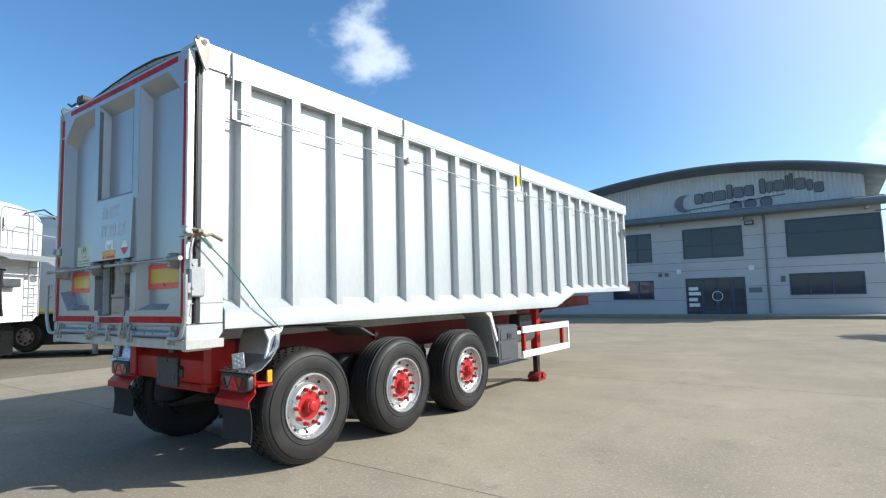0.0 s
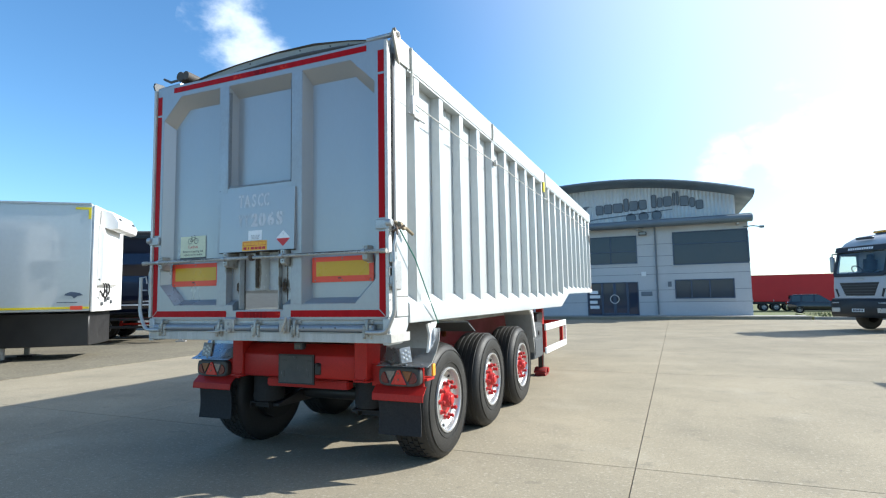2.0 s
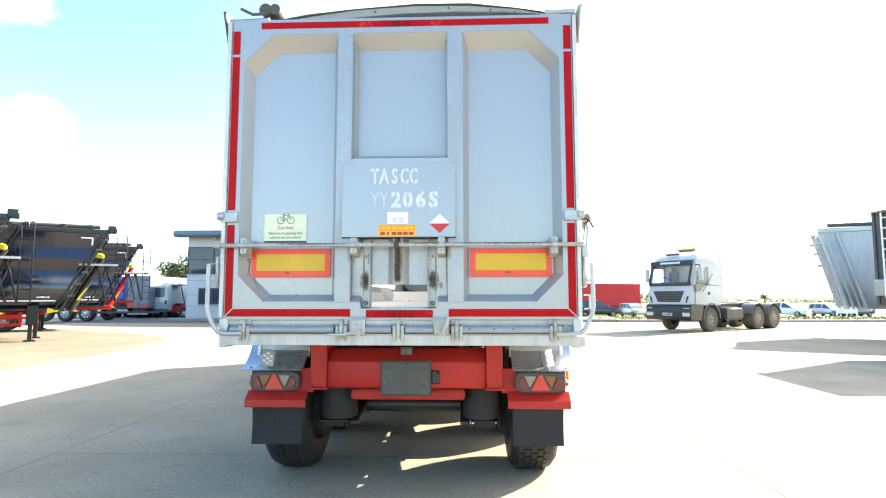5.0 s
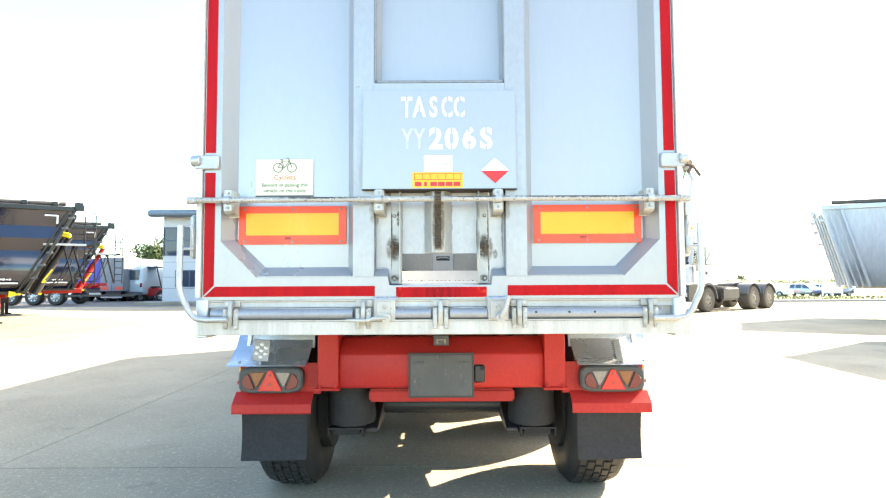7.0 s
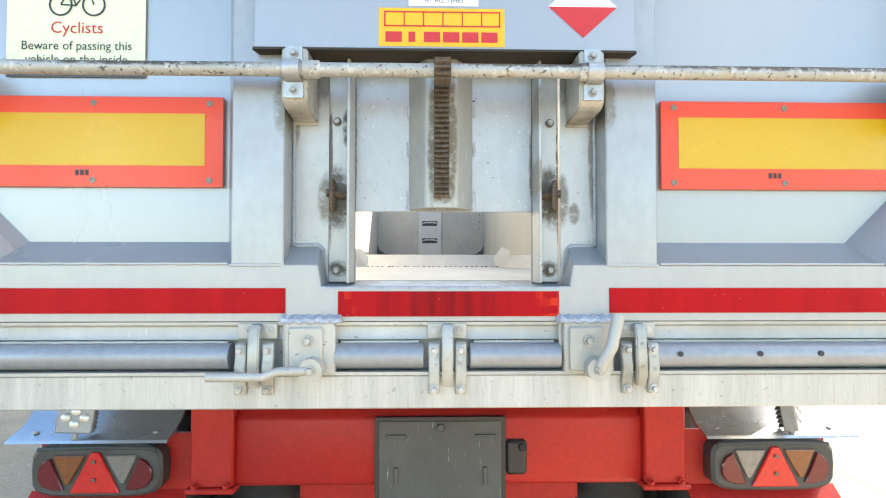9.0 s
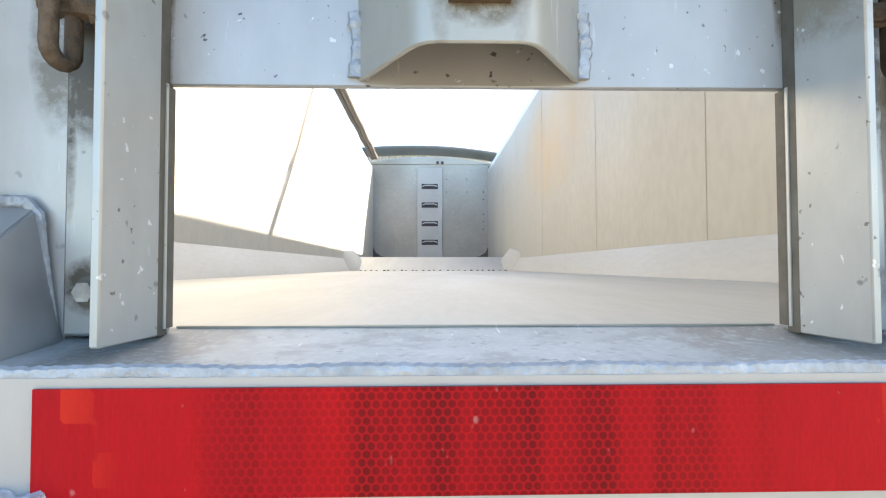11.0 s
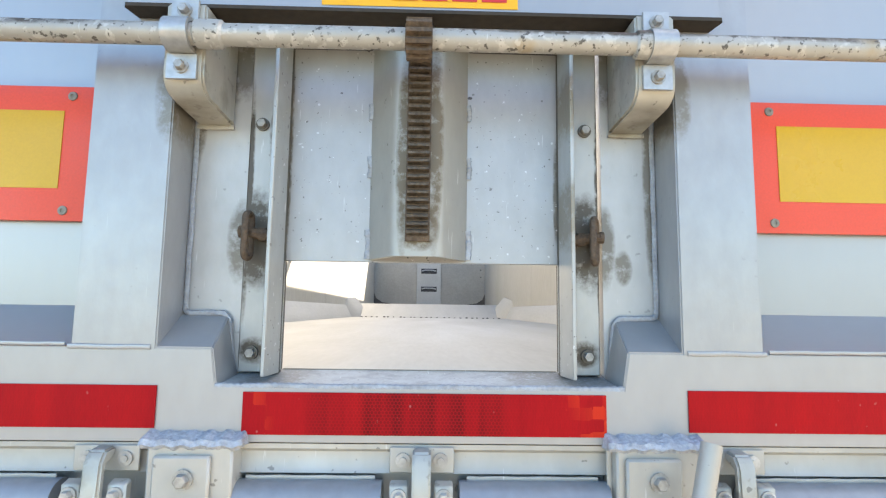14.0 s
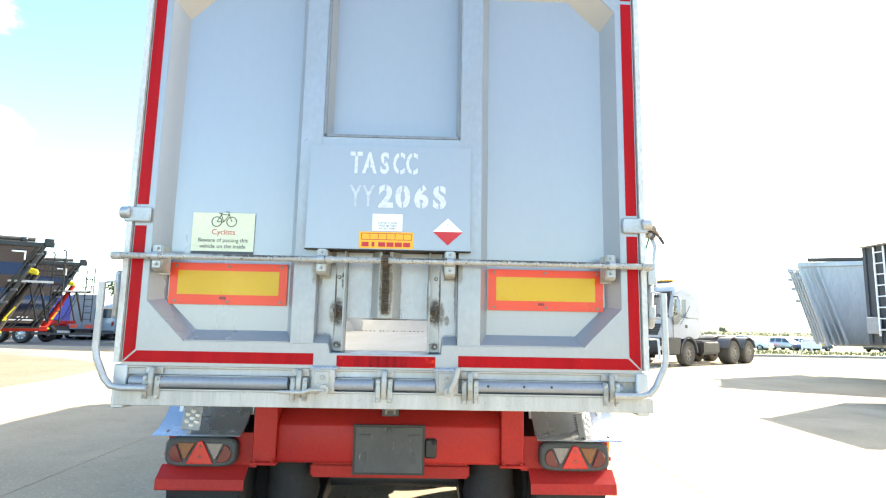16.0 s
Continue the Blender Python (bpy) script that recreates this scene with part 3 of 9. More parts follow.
    bar_paint=speckled(aged_metal("flaking_bar", (0.40, 0.397, 0.378), (0.31, 0.30, 0.268), [(0.75, 1.86, 0.45, 0.014), (-0.6, 1.858, 0.3, 0.012), (0.2, 1.858, 0.2, 0.008)], 0.6, 0.5, scratch=0.5), [(13, 0.60, 0.72, 0.55, (0.36, 0.26, 0.12)), (70, 0.58, 0.64, 0.6, (0.56, 0.555, 0.53)), (130, 0.60, 0.66, 0.85, (0.055, 0.05, 0.045)), (34, 0.69, 0.75, 0.6, (0.13, 0.10, 0.07))]),
    rack=material("oily_rack", (0.13, 0.105, 0.08), 0.6, 0.35, (0.055, 0.042, 0.032), 70, 0.9, 190, 0.3, 0.3, 220),
    lip=material("grimy_shaded_underside", (0.032, 0.026, 0.020), 0.8, 0.0, (0.055, 0.045, 0.036), 18, 0.7, 90, 0.15),
    bag=material("dusty_air_spring", (0.022, 0.021, 0.021), 0.7, 0.0, (0.04, 0.038, 0.036), 6, 0.7, 60, 0.12, ior=1.3),
    wing=aged_metal("wing_aluminium", (0.52, 0.545, 0.575), (0.42, 0.44, 0.46), (), 0.3, 0.27, 0.8, scratch=0.3),
    lamp_body=material("weathered_lamp_housing", (0.045, 0.047, 0.045), 0.5, 0.0, (0.08, 0.08, 0.075), 9.0, 0.6, 120, 0.1),
    front_sheet=material("olive_grey_sheet", (0.34, 0.35, 0.32), 0.55, 0.1, (0.22, 0.22, 0.20), 5.0, 0.6, 60, 0.08, 0.2, 14, 0.1, (1, 1, 2.5)),
    sky_blue=material("pale_blue_sheet", (0.30, 0.42, 0.52), 0.5, 0.0, (0.22, 0.32, 0.42), 3.0, 0.5),
    tube_paint=material("dull_tube_paint", (0.29, 0.307, 0.333), 0.42, 0.35, (0.23, 0.24, 0.252), 5.0, 0.6, 60, 0.07, 0.05, 90, 0.1, (1, 1, 1)),
    groove=material("dark_groove", (0.085, 0.078, 0.066), 0.75, 0.1, (0.15, 0.14, 0.12), 40, 0.8),
    plate_face=aged_metal("dusty_black_plastic", (0.055, 0.056, 0.056), (0.11, 0.108, 0.10), (), 0.0, 0.6, 0.0, scratch=0.35),
    grey_dark=material("grey_box_paint", (0.16, 0.185, 0.215), 0.4, 0.1, (0.13, 0.15, 0.175), 0.7, 0.6),
    dark_bolt=material("oily_bolt", (0.15, 0.14, 0.125), 0.5, 0.5, (0.08, 0.07, 0.06), 60, 0.7),
    tyre_dusty=material("dusty_tyre", (0.075, 0.068, 0.056), 0.85, 0.0, (0.11, 0.10, 0.085), 4.0, 0.7, 60, 0.15),
    rim_dusty=material("dusty_rim", (0.26, 0.24, 0.20), 0.7, 0.1, (0.18, 0.165, 0.135), 8.0, 0.7, 60, 0.12),
    hinge=aged_metal("weathered_hinge", (0.36, 0.34, 0.29), (0.22, 0.20, 0.165), (), 0.7, 0.6, 0.2),
    amber_bright=material("amber_beacon", (0.80, 0.34, 0.02), 0.25, 0.0, amount=0.3, coat=0.5),
    bark=material("bark", (0.09, 0.065, 0.045), 0.9),
)


# ---- mesh tools ----
class Shape:
    """A mesh in the making: solids added one by one, each with a material slot."""

    def __init__(self):
        self.bm, self.slot = bmesh.new(), 0

    def face(self, pts):
        f = self.bm.faces.new([self.bm.verts.new(p) for p in pts])
        f.material_index = self.slot
        return self

    def box(self, x0, x1, y0, y1, z0, z1):
        return self.prism([(x0, y0), (x1, y0), (x1, y1), (x0, y1)], "z", z0, z1)

    def prism(self, poly, axis, a, b):
        """A polygon drawn across an axis (x: y,z; y: x,z; z: x,y) and drawn out along it from a to b."""
        def at(p, d):
            return {"x": (d, p[0], p[1]), "y": (p[0], d, p[1]), "z": (p[0], p[1], d)}[axis]
        va = [self.bm.verts.new(at(p, a)) for p in poly]
        vb = [self.bm.verts.new(at(p, b)) for p in poly]
        n = len(poly)
        faces = [self.bm.faces.new(va[::-1]), self.bm.faces.new(vb)]
        faces += [self.bm.faces.new((va[i], va[(i + 1) % n], vb[(i + 1) % n], vb[i])) for i in range(n)]
        for f in faces:
            f.material_index = self.slot
        return self

    def loft(self, rings, caps=True):
        """Skin over rings of points of equal number."""
        vs = [[self.bm.verts.new(p) for p in r] for r in rings]
        n, faces = len(rings[0]), []
        for r0, r1 in zip(vs, vs[1:]):
            faces += [self.bm.faces.new((r0[i], r0[(i + 1) % n], r1[(i + 1) % n], r1[i])) for i in range(n)]
        if caps:
            faces += [self.bm.faces.new(vs[0][::-1]), self.bm.faces.new(vs[-1])]
        for f in faces:
            f.material_index = self.slot
        return self

    def tube(self, pts, r, n=8, caps=True):
        pts = [Vector(p) for p in pts]
        rings, up = [], None
        for i, p in enumerate(pts):
            d = (pts[min(i + 1, len(pts) - 1)] - pts[max(i - 1, 0)]).normalized()
            if up is None:
                up = Vector((0, 0, 1)) if abs(d.z) < 0.9 else Vector((1, 0, 0))
            side = d.cross(up).normalized()
            up = side.cross(d).normalized()
            rings.append([p + (side * math.cos(t) + up * math.sin(t)) * r for t in (2 * math.pi * k / n for k in range(n))])
        return self.loft(rings, caps)

    def lathe(self, profile, centre, axis="x", n=32, closed=False, caps=True):
        """Profile of (radius, along) turned round an axis through centre."""
        c = Vector(centre)
        rings = []
        for r, a in profile:
            ring = []
            for k in range(n):
                u, v = r * math.cos(2 * math.pi * k / n), r * math.sin(2 * math.pi * k / n)
                ring.append(c + Vector({"x": (a, u, v), "y": (u, a, v), "z": (u, v, a)}[axis]))
            rings.append(ring)
        if closed:
            rings.append(rings[0])
            vs = [[self.bm.verts.new(p) for p in r] for r in rings[:-1]]
            vs.append(vs[0])
            for r0, r1 in zip(vs, vs[1:]):
                for i in range(n):
                    self.bm.faces.new((r0[i], r0[(i + 1) % n], r1[(i + 1) % n], r1[i])).material_index = self.slot
            return self
        return self.loft(rings, caps)

    def cyl(self, centre, axis, r, length, n=16):
        return self.lathe([(r, -length / 2), (r, length / 2)], centre, axis, n)

    def text(self, words, size, origin, across=(1, 0, 0), up=(0, 0, 1), depth=0.0, squeeze=1.0, align="LEFT", bold=0.0):
        """Flat lettering in the built-in font."""
        cu = bpy.data.curves.new("lettering", "FONT")
        cu.body, cu.size, cu.align_x, cu.offset = words, size, align, bold
        cu.resolution_u = 3
        ob = bpy.data.objects.new("lettering", cu)
        scene.collection.objects.link(ob)
        me = bpy.data.meshes.new_from_object(ob.evaluated_get(bpy.context.evaluated_depsgraph_get()))
        bpy.data.objects.remove(ob)
        o, a, u = Vector(origin), Vector(across), Vector(up)
        vs = [self.bm.verts.new(o + a * (v.co.x * squeeze) + u * v.co.y) for v in me.vertices]
        for p in me.polygons:
            try:
                self.bm.faces.new([vs[i] for i in p.vertices]).material_index = self.slot
            except ValueError:
                pass
        bpy.data.meshes.remove(me)
        bpy.data.curves.remove(cu)
        return self


def part(name, shape, mats, parent=None, label="", bevel=0.0, segments=1, normals=True):
    """One mesh object from a Shape, under a thing or a part."""
    bm = shape.bm
    if normals:
        bmesh.ops.recalc_face_normals(bm, faces=bm.faces[:])
    if bevel:
        edges = [e for e in bm.edges if len(e.link_faces) == 2 and e.calc_face_angle(0) > 0.5]
        bmesh.ops.bevel(bm, geom=edges, offset=bevel, segments=segments, affect="EDGES", clamp_overlap=True)
    me = bpy.data.meshes.new(name)
    bm.to_mesh(me)
    bm.free()
    for m in (mats if isinstance(mats, (list, tuple)) else [mats]):
        me.materials.append(m)
    me.shade_smooth()
    me.set_sharp_from_angle(angle=radians(38))
    ob = new(name, me)
    if parent is not None:
        ob.parent = parent
    if label:
        tagged(ob, label)
    return ob


def thing(name, label, category, group="", where=None):
    ob = new(name)
    tagged(ob, label, category, group)
    if where is not None:
        ob.matrix_world = where
    return ob


def structure(ob, label="", category=""):
    return tagged(ob, label, category, kind="structure")

# ---- ground ----
def land(x, y):
    """Height of the land: the yard is level, the fields behind fall away."""
    t = min(max((y - 33.0) / 40.0, 0), 1)
    return -0.07 - 1.0 * t * t * (3 - 2 * t)


def build_ground():
    s = Shape()
    xs = [-2500, -600, -200, -100, -60, -30, -10, 0, 10, 20, 30, 45, 60, 100, 200, 600, 2500]
    ys = [-2500, -400, -100, -40, 0, 20, 30, 33, 38, 43, 48, 53, 58, 63, 68, 73, 90, 130, 250, 600, 2800]
    grid = [[s.bm.verts.new((x, y, land(x, y))) for x in xs] for y in ys]
    for r0, r1 in zip(grid, grid[1:]):
        for i in range(len(xs) - 1):
            s.bm.faces.new((r0[i], r0[i + 1], r1[i + 1], r1[i]))
    structure(part("ground", s, M["field"]), "grass field falling away behind the yard", "ground")
    s = Shape()
    s.box(-70, 60, -45, 28.6, -0.065, -0.012)
    base = structure(part("pavement", s, M["joint"]), "sunlit concrete yard slabs with dark joints", "pavement")
    # the gravel island, its rounded end towards the road
    s = Shape()
    rim = [(-68, -42), (-8.95, -42), (-8.95, 8.0), (-9.05, 11.5), (-9.5, 14.2), (-10.7, 16.2), (-12.6, 17.8), (-15.5, 19.3), (-19, 20.3), (-68, 23.8)]
    s.prism(rim, "z", -0.02, 0.012)
    structure(part("gravel_ground", s, M["gravel"]), "dusty gravel parking strip beside the concrete", "ground")
    s = Shape()
    s.box(-70, -10.8, 27.2, 60, -0.06, 0.006)
    structure(part("road", s, M["tarmac"]), "worn dark tarmac strip behind the trailers", "road")
    return base


yard = build_ground()


def build_verge():
    s = Shape()
    path = [(9.6, 29.0), (14, 28.7), (19, 28.75), (24, 29.1), (40, 30.2), (58, 31.5)]
    rings = []
    for x, y in path:
        rings.append([(x, y, -0.05), (x, y, 0.11), (x, y + 0.02, 0.125), (x, y + 0.14, 0.125), (x, y + 0.14, -0.05)])
    s.loft(rings)
    structure(part("kerb", s, M["kerb"]), "pale concrete kerb along the grass verge", "kerb")
    s = Shape()
    s.prism([(9.7, 29.15)] + [(x, y + 0.14) for x, y in path[1:]] + [(58, 34.5), (9.7, 34.5)], "z", -0.08, 0.10)
    structure(part("verge", s, M["field"]), "rough grass verge behind the kerb", "grass")
    s = Shape()
    s.box(-18.2, 9.5, 29.3, 30.84, -0.05, 0.14)
    s.slot = 1
    s.box(-18.2, 9.5, 29.16, 29.296, -0.05, 0.155)
    structure(part("footpath", s, [M["kerb"], M["concrete"]], bevel=0.01), "raised concrete footpath with kerb before the building", "pavement")


build_verge()

# ---- the showroom building ----
BY = 30.83                                  # its front wall


def window(parent, name, x0, x1, z0, z1, mullions, transom=None, y=BY):
    """A framed window set in the wall, each pane a mesh of its own."""
    s = Shape()
    w = 0.06
    s.box(x0, x1, y - 0.03, y + 0.10, z0, z0 + w).box(x0, x1, y - 0.03, y + 0.10, z1 - w, z1)
    s.box(x0, x0 + w, y - 0.03, y + 0.10, z0 + w, z1 - w).box(x1 - w, x1, y - 0.03, y + 0.10, z0 + w, z1 - w)
    for m in mullions:
        s.box(m - 0.035, m + 0.035, y - 0.02, y + 0.09, z0 + w, z1 - w)
    edges = [x0 + w, *mullions, x1 - w]
    frame_ob = part(name, s, M["frame_blue"], parent, "dark blue window frame", bevel=0.008)
    levels = [z0 + w, z1 - w] if transom is None else [z0 + w, transom, z1 - w]
    for a, b in zip(edges, edges[1:]):
        for c, d in zip(levels, levels[1:]):
            p = Shape()
            p.box(a, b, y + 0.02, y + 0.035, c, d)
            part("pane", p, M["pane"], frame_ob)
    if transom is not None:
        p = Shape()
        p.box(x0 + w, x1 - w, y - 0.018, y + 0.018, transom - 0.03, transom + 0.03)
        part("transom", p, M["frame_blue"], frame_ob)
    s = Shape()
    s.box(x0 - 0.06, x1 + 0.06, y - 0.06, y + 0.0, z0 - 0.05, z0 - 0.004)
    part("sill", s, M["cladding"], frame_ob)
    return frame_ob


def roof_z(x):
    return 8.24 - (x + 0.7) ** 2 / (55.0 if x > -0.7 else 74.0)


def build_building():
    hall = thing("showroom_building", "pale grey clad two-storey trailer showroom with curved blue roof", "building")
    x0, x1, top = -17.4, 7.12, 5.62
    openings = [(-1.76, 1.22, 0.14, 2.13), (3.22, 6.30, 1.10, 2.20), (3.20, 7.13, 3.04, 4.97), (-1.78, 1.23, 3.22, 4.90),
                (-5.9, -3.5, 0.98, 2.08), (-5.9, -3.5, 3.15, 4.85), (-16.62, -14.0, 1.0, 2.06), (-17.41, -14.0, 2.94, 4.72)]
    # wall in bands of panels, left open at the windows
    xs = sorted({x0, x1, *[v for o in openings for v in o[:2] if x0 < v < x1]})
    zs = sorted({0.02, top, *[v for o in openings for v in o[2:]]})
    s = Shape()
    for a, b in zip(xs, xs[1:]):
        run = None
        for c, d in zip(zs, zs[1:]):
            mx, mz = (a + b) / 2, (c + d) / 2
            hole = any(o[0] < mx < o[1] and o[2] < mz < o[3] for o in openings)
            if not hole and run is None:
                run = c
            if hole and run is not None:
                s.box(a, b, BY, BY + 0.3, run, c)
                run = None
        if run is not None:
            s.box(a, b, BY, BY + 0.3, run, top)
    s.box(x0, x0 + 0.3, BY + 0.3, BY + 24, 0.02, top).box(x1 - 0.3, x1, BY + 0.3, BY + 24, 0.02, top)
    s.box(x0 + 0.3, x1 - 0.3, BY + 23.7, BY + 24, 0.02, top)
    part("wall", s, M["cladding"], hall, "flat pale grey insulated wall panels")
    # the panels' joints stand as thin shadow-gap covers
    for z in (0.92, 1.62, 2.55, 3.02, 3.62, 4.32):
        segs = [(x0, x1)]
        for o in openings:
            if o[2] - 0.06 < z < o[3] + 0.04:
                segs = [p for a, b in segs for p in ((a, min(b, o[0])), (max(a, o[1]), b)) if p[1] - p[0] > 0.02]
        for a, b in segs:
            s = Shape()
            s.box(a, b, BY - 0.008, BY - 0.002, z - 0.012, z + 0.012)
            part("joint", s, M["sign_grey"], hall)
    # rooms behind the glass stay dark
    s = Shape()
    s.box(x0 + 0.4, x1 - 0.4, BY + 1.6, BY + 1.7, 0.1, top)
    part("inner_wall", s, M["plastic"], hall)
    window(hall, "window", 3.22, 6.30, 1.10, 2.20, [4.1, 5.05])
    window(hall, "window", 3.20, 7.10, 3.04, 4.97, [], 4.25)
    window(hall, "window", -1.78, 1.23, 3.22, 4.90, [-0.28], 3.95)
    window(hall, "window", -5.9, -3.5, 0.98, 2.08, [-4.35])
    window(hall, "window", -5.9, -3.5, 3.15, 4.85, [-4.35], 3.95)
    window(hall, "window", -16.62, -14.0, 1.0, 2.06, [-15.75, -14.9])
    window(hall, "window", -17.4, -14.0, 2.94, 4.72, [-15.7], 3.9)
    # corner glazing that turns the corner
    s = Shape()
    s.box(x1 - 0.01, x1 + 0.012, BY + 0.05, BY + 2.4, 3.1, 4.9)
    part("pane", s, M["pane"], hall, "corner pane of dark glass")
    # entrance: two side lights and a double door with a ring handle
    door = window(hall, "entrance_frame", -1.76, 1.22, 0.14, 2.13, [-0.9, -0.15, 0.62])
    s = Shape()
    s.lathe([(0.235, -0.02), (0.27, -0.02), (0.27, 0.02), (0.235, 0.02)], (-0.15, BY - 0.07, 1.12), "y", 24, closed=True)
    part("ring_handle", s, M["white"], door, "white ring-shaped door handle")
    for a, b in ((-0.86, -0.19), (-0.11, 0.58)):
        s = Shape()
        s.box(a, b, BY - 0.012, BY + 0.012, 0.21, 0.30).box(a, a + 0.05, BY - 0.012, BY + 0.012, 0.30, 2.06).box(b - 0.05, b, BY - 0.012, BY + 0.012, 0.30, 2.06)
        part("door_leaf", s, M["frame_blue"], door)
    # notices in the side light
    for z, w in ((1.45, 0.5), (1.18, 0.62), (0.85, 0.45), (0.55, 0.55)):
        s = Shape()
        s.box(-1.62, -1.62 + w, BY + 0.004, BY + 0.012, z, z + 0.19)
        part("notice", s, M["sticker"], door)
    # canopy: a rounded blue-grey fascia along the whole front
    s = Shape()
    prof = [(BY - 0.75, 5.30), (BY - 0.88, 5.38), (BY - 0.92, 5.50), (BY - 0.88, 5.62), (BY - 0.75, 5.70), (BY + 0.5, 5.74), (BY + 0.5, 5.62), (BY - 0.3, 5.30)]
    s.prism(prof, "x", -17.95, 7.3)
    part("canopy", s, M["fascia"], hall, "rounded blue-grey canopy fascia", bevel=0.01)
    for x in (-15.5, -11.0, -7.0, -2.9, 1.3, 6.6):
        s = Shape()
        s.box(x - 0.06, x + 0.06, BY - 0.45, BY, 5.16, 5.30)
        part("canopy_bracket", s, M["cladding"], hall, bevel=0.01)
    s = Shape()
    s.prism([(BY + 0.5, 5.745), (BY + 0.5, 5.76)] + [(BY - 0.75, 5.722), (BY - 0.75, 5.707)], "x", -17.9, 7.25)
    part("canopy_sheet", s, M["galv"], hall, "bright metal canopy top")
    # gable above, in upright ribbed sheets
    gy = BY + 0.55
    s = Shape()
    x = -13.9
    step = 0.1
    pts = []
    while x < 6.62:
        pts.append((x, gy if int(round((x + 13.9) / step)) % 2 else gy - 0.045))
        x += step
    low = [s.bm.verts.new((a, b, 5.6)) for a, b in pts]
    high = [s.bm.verts.new((a, b, roof_z(a) - 0.22)) for a, b in pts]
    for i in range(len(pts) - 1):
        s.bm.faces.new((low[i], low[i + 1], high[i + 1], high[i]))
    part("gable", s, M["sheeting"], hall, "upright ribbed pale grey metal sheeting", normals=False)
    s = Shape()
    rings = []
    for i in range(33):
        x = -14.6 + i * (7.5 + 14.6) / 32
        z = roof_z(x)
        rings.append([(x, BY - 0.55, z - 0.10), (x, BY - 0.60, z - 0.02), (x, BY - 0.52, z + 0.06), (x, BY + 24.3, z + 0.06), (x, BY + 24.3, z - 0.12), (x, BY + 0.4, z - 0.30), (x, BY - 0.45, z - 0.16)])
    s.loft(rings)
    part("roof", s, M["fascia"], hall, "blue-grey curved metal roof with deep eaves")
    s = Shape()
    s.box(x1 - 0.75, x1 - 0.5, BY + 0.7, BY + 23, 5.6, 7.1)
    part("upper_side_wall", s, M["sheeting"], hall)
    s = Shape()
    s.box(x0 + 0.35, -13.6, BY + 0.7, BY + 23, 5.62, 5.72)
    part("flat_roof", s, M["fascia"], hall)
    # sign: a company mark, kept as plain shapes
    sy = gy - 0.07
    def arc_z(x):
        return 6.42 + 0.062 * (x + 1.9) - (0.0 if x < 3.2 else 0.16 * (x - 3.2) ** 2)
    s = Shape()
    outer = [(-1.55 + 0.62 * math.cos(t) * 0.9 - 0.1, 6.45 + 0.50 * math.sin(t)) for t in (radians(a) for a in range(70, 300, 15))]
    inner = [(-1.40 + 0.50 * math.cos(t) * 0.75, 6.48 + 0.43 * math.sin(t)) for t in (radians(a) for a in range(295, 65, -15))]
    s.prism(outer + inner, "y", sy, sy + 0.06)
    part("sign_crescent", s, M["sign_grey"], hall, "grey crescent of the company sign")
    s = Shape()
    s.prism([(-1.5, 6.02), (3.3, 6.37), (3.3, 6.43), (-1.3, 6.10)], "y", sy, sy + 0.05)
    part("sign_underline", s, M["sign_grey"], hall)
    widths = [(0.46, 0.60), (0.48, 0.60), (0.60, 0.58), (0.28, 0.82), (0.50, 0.60), (0.46, 0.60), (0, 0), (0.28, 0.82), (0.29, 0.60), (0.48, 0.60), (0.15, 0.80), (0.15, 0.88), (0.48, 0.60), (0.28, 0.58), (0.40, 0.55)]
    x = -1.12
    for w, h in widths:
        if not w:
            x += 0.22
            continue
        z = arc_z(x + w / 2) - 0.14
        c = 0.07
        def slab(e):
            return [(x + c, z + e), (x + w - c, z + e), (x + w - e, z + c), (x + w - e, z + h - c), (x + w - c, z + h - e), (x + c, z + h - e), (x + e, z + h - c), (x + e, z + c)]
        s = Shape()
        s.prism(slab(0.0), "y", sy, sy + 0.05)
        s.slot = 1
        s.prism(slab(0.035), "y", sy - 0.012, sy - 0.001)
        part("sign_block", s, [M["sign_edge"], M["sign_grey"]], hall, "plain dark block of the company sign")
        x += w + 0.045
    for cx, cz in ((0.95, 6.03), (1.68, 6.07), (2.42, 6.11)):
        s = Shape()
        s.lathe([(0.01, 0), (0.25, 0), (0.25, 0.05), (0.01, 0.05)], (cx, sy, cz), "y", 24)
        s.slot = 1
        s.lathe([(0.25, -0.01), (0.285, -0.01), (0.285, 0.05), (0.25, 0.05)], (cx, sy, cz), "y", 24, closed=True)
        part("sign_disc", s, [M["sign_grey"], M["sign_edge"]], hall, "grey disc of the company sign")
    # down pipe, floodlight, vents, plates
    s = Shape()
    s.tube([(2.28, BY - 0.3, 5.28), (2.28, BY - 0.08, 5.1), (2.28, BY - 0.07, 0.2)], 0.05, 10)
    part("down_pipe", s, M["sign_grey"], hall, "grey down pipe")
    s = Shape()
    s.box(1.38, 1.82, BY - 0.28, BY - 0.12, 4.86, 5.08).box(1.55, 1.65, BY - 0.12, BY, 4.95, 5.05)
    lamp = part("floodlight", s, M["black"], hall, "black square floodlight", bevel=0.02)
    s = Shape()
    s.box(1.43, 1.77, BY - 0.292, BY - 0.284, 4.91, 5.03)
    part("lens", s, M["lens_clear"], lamp)
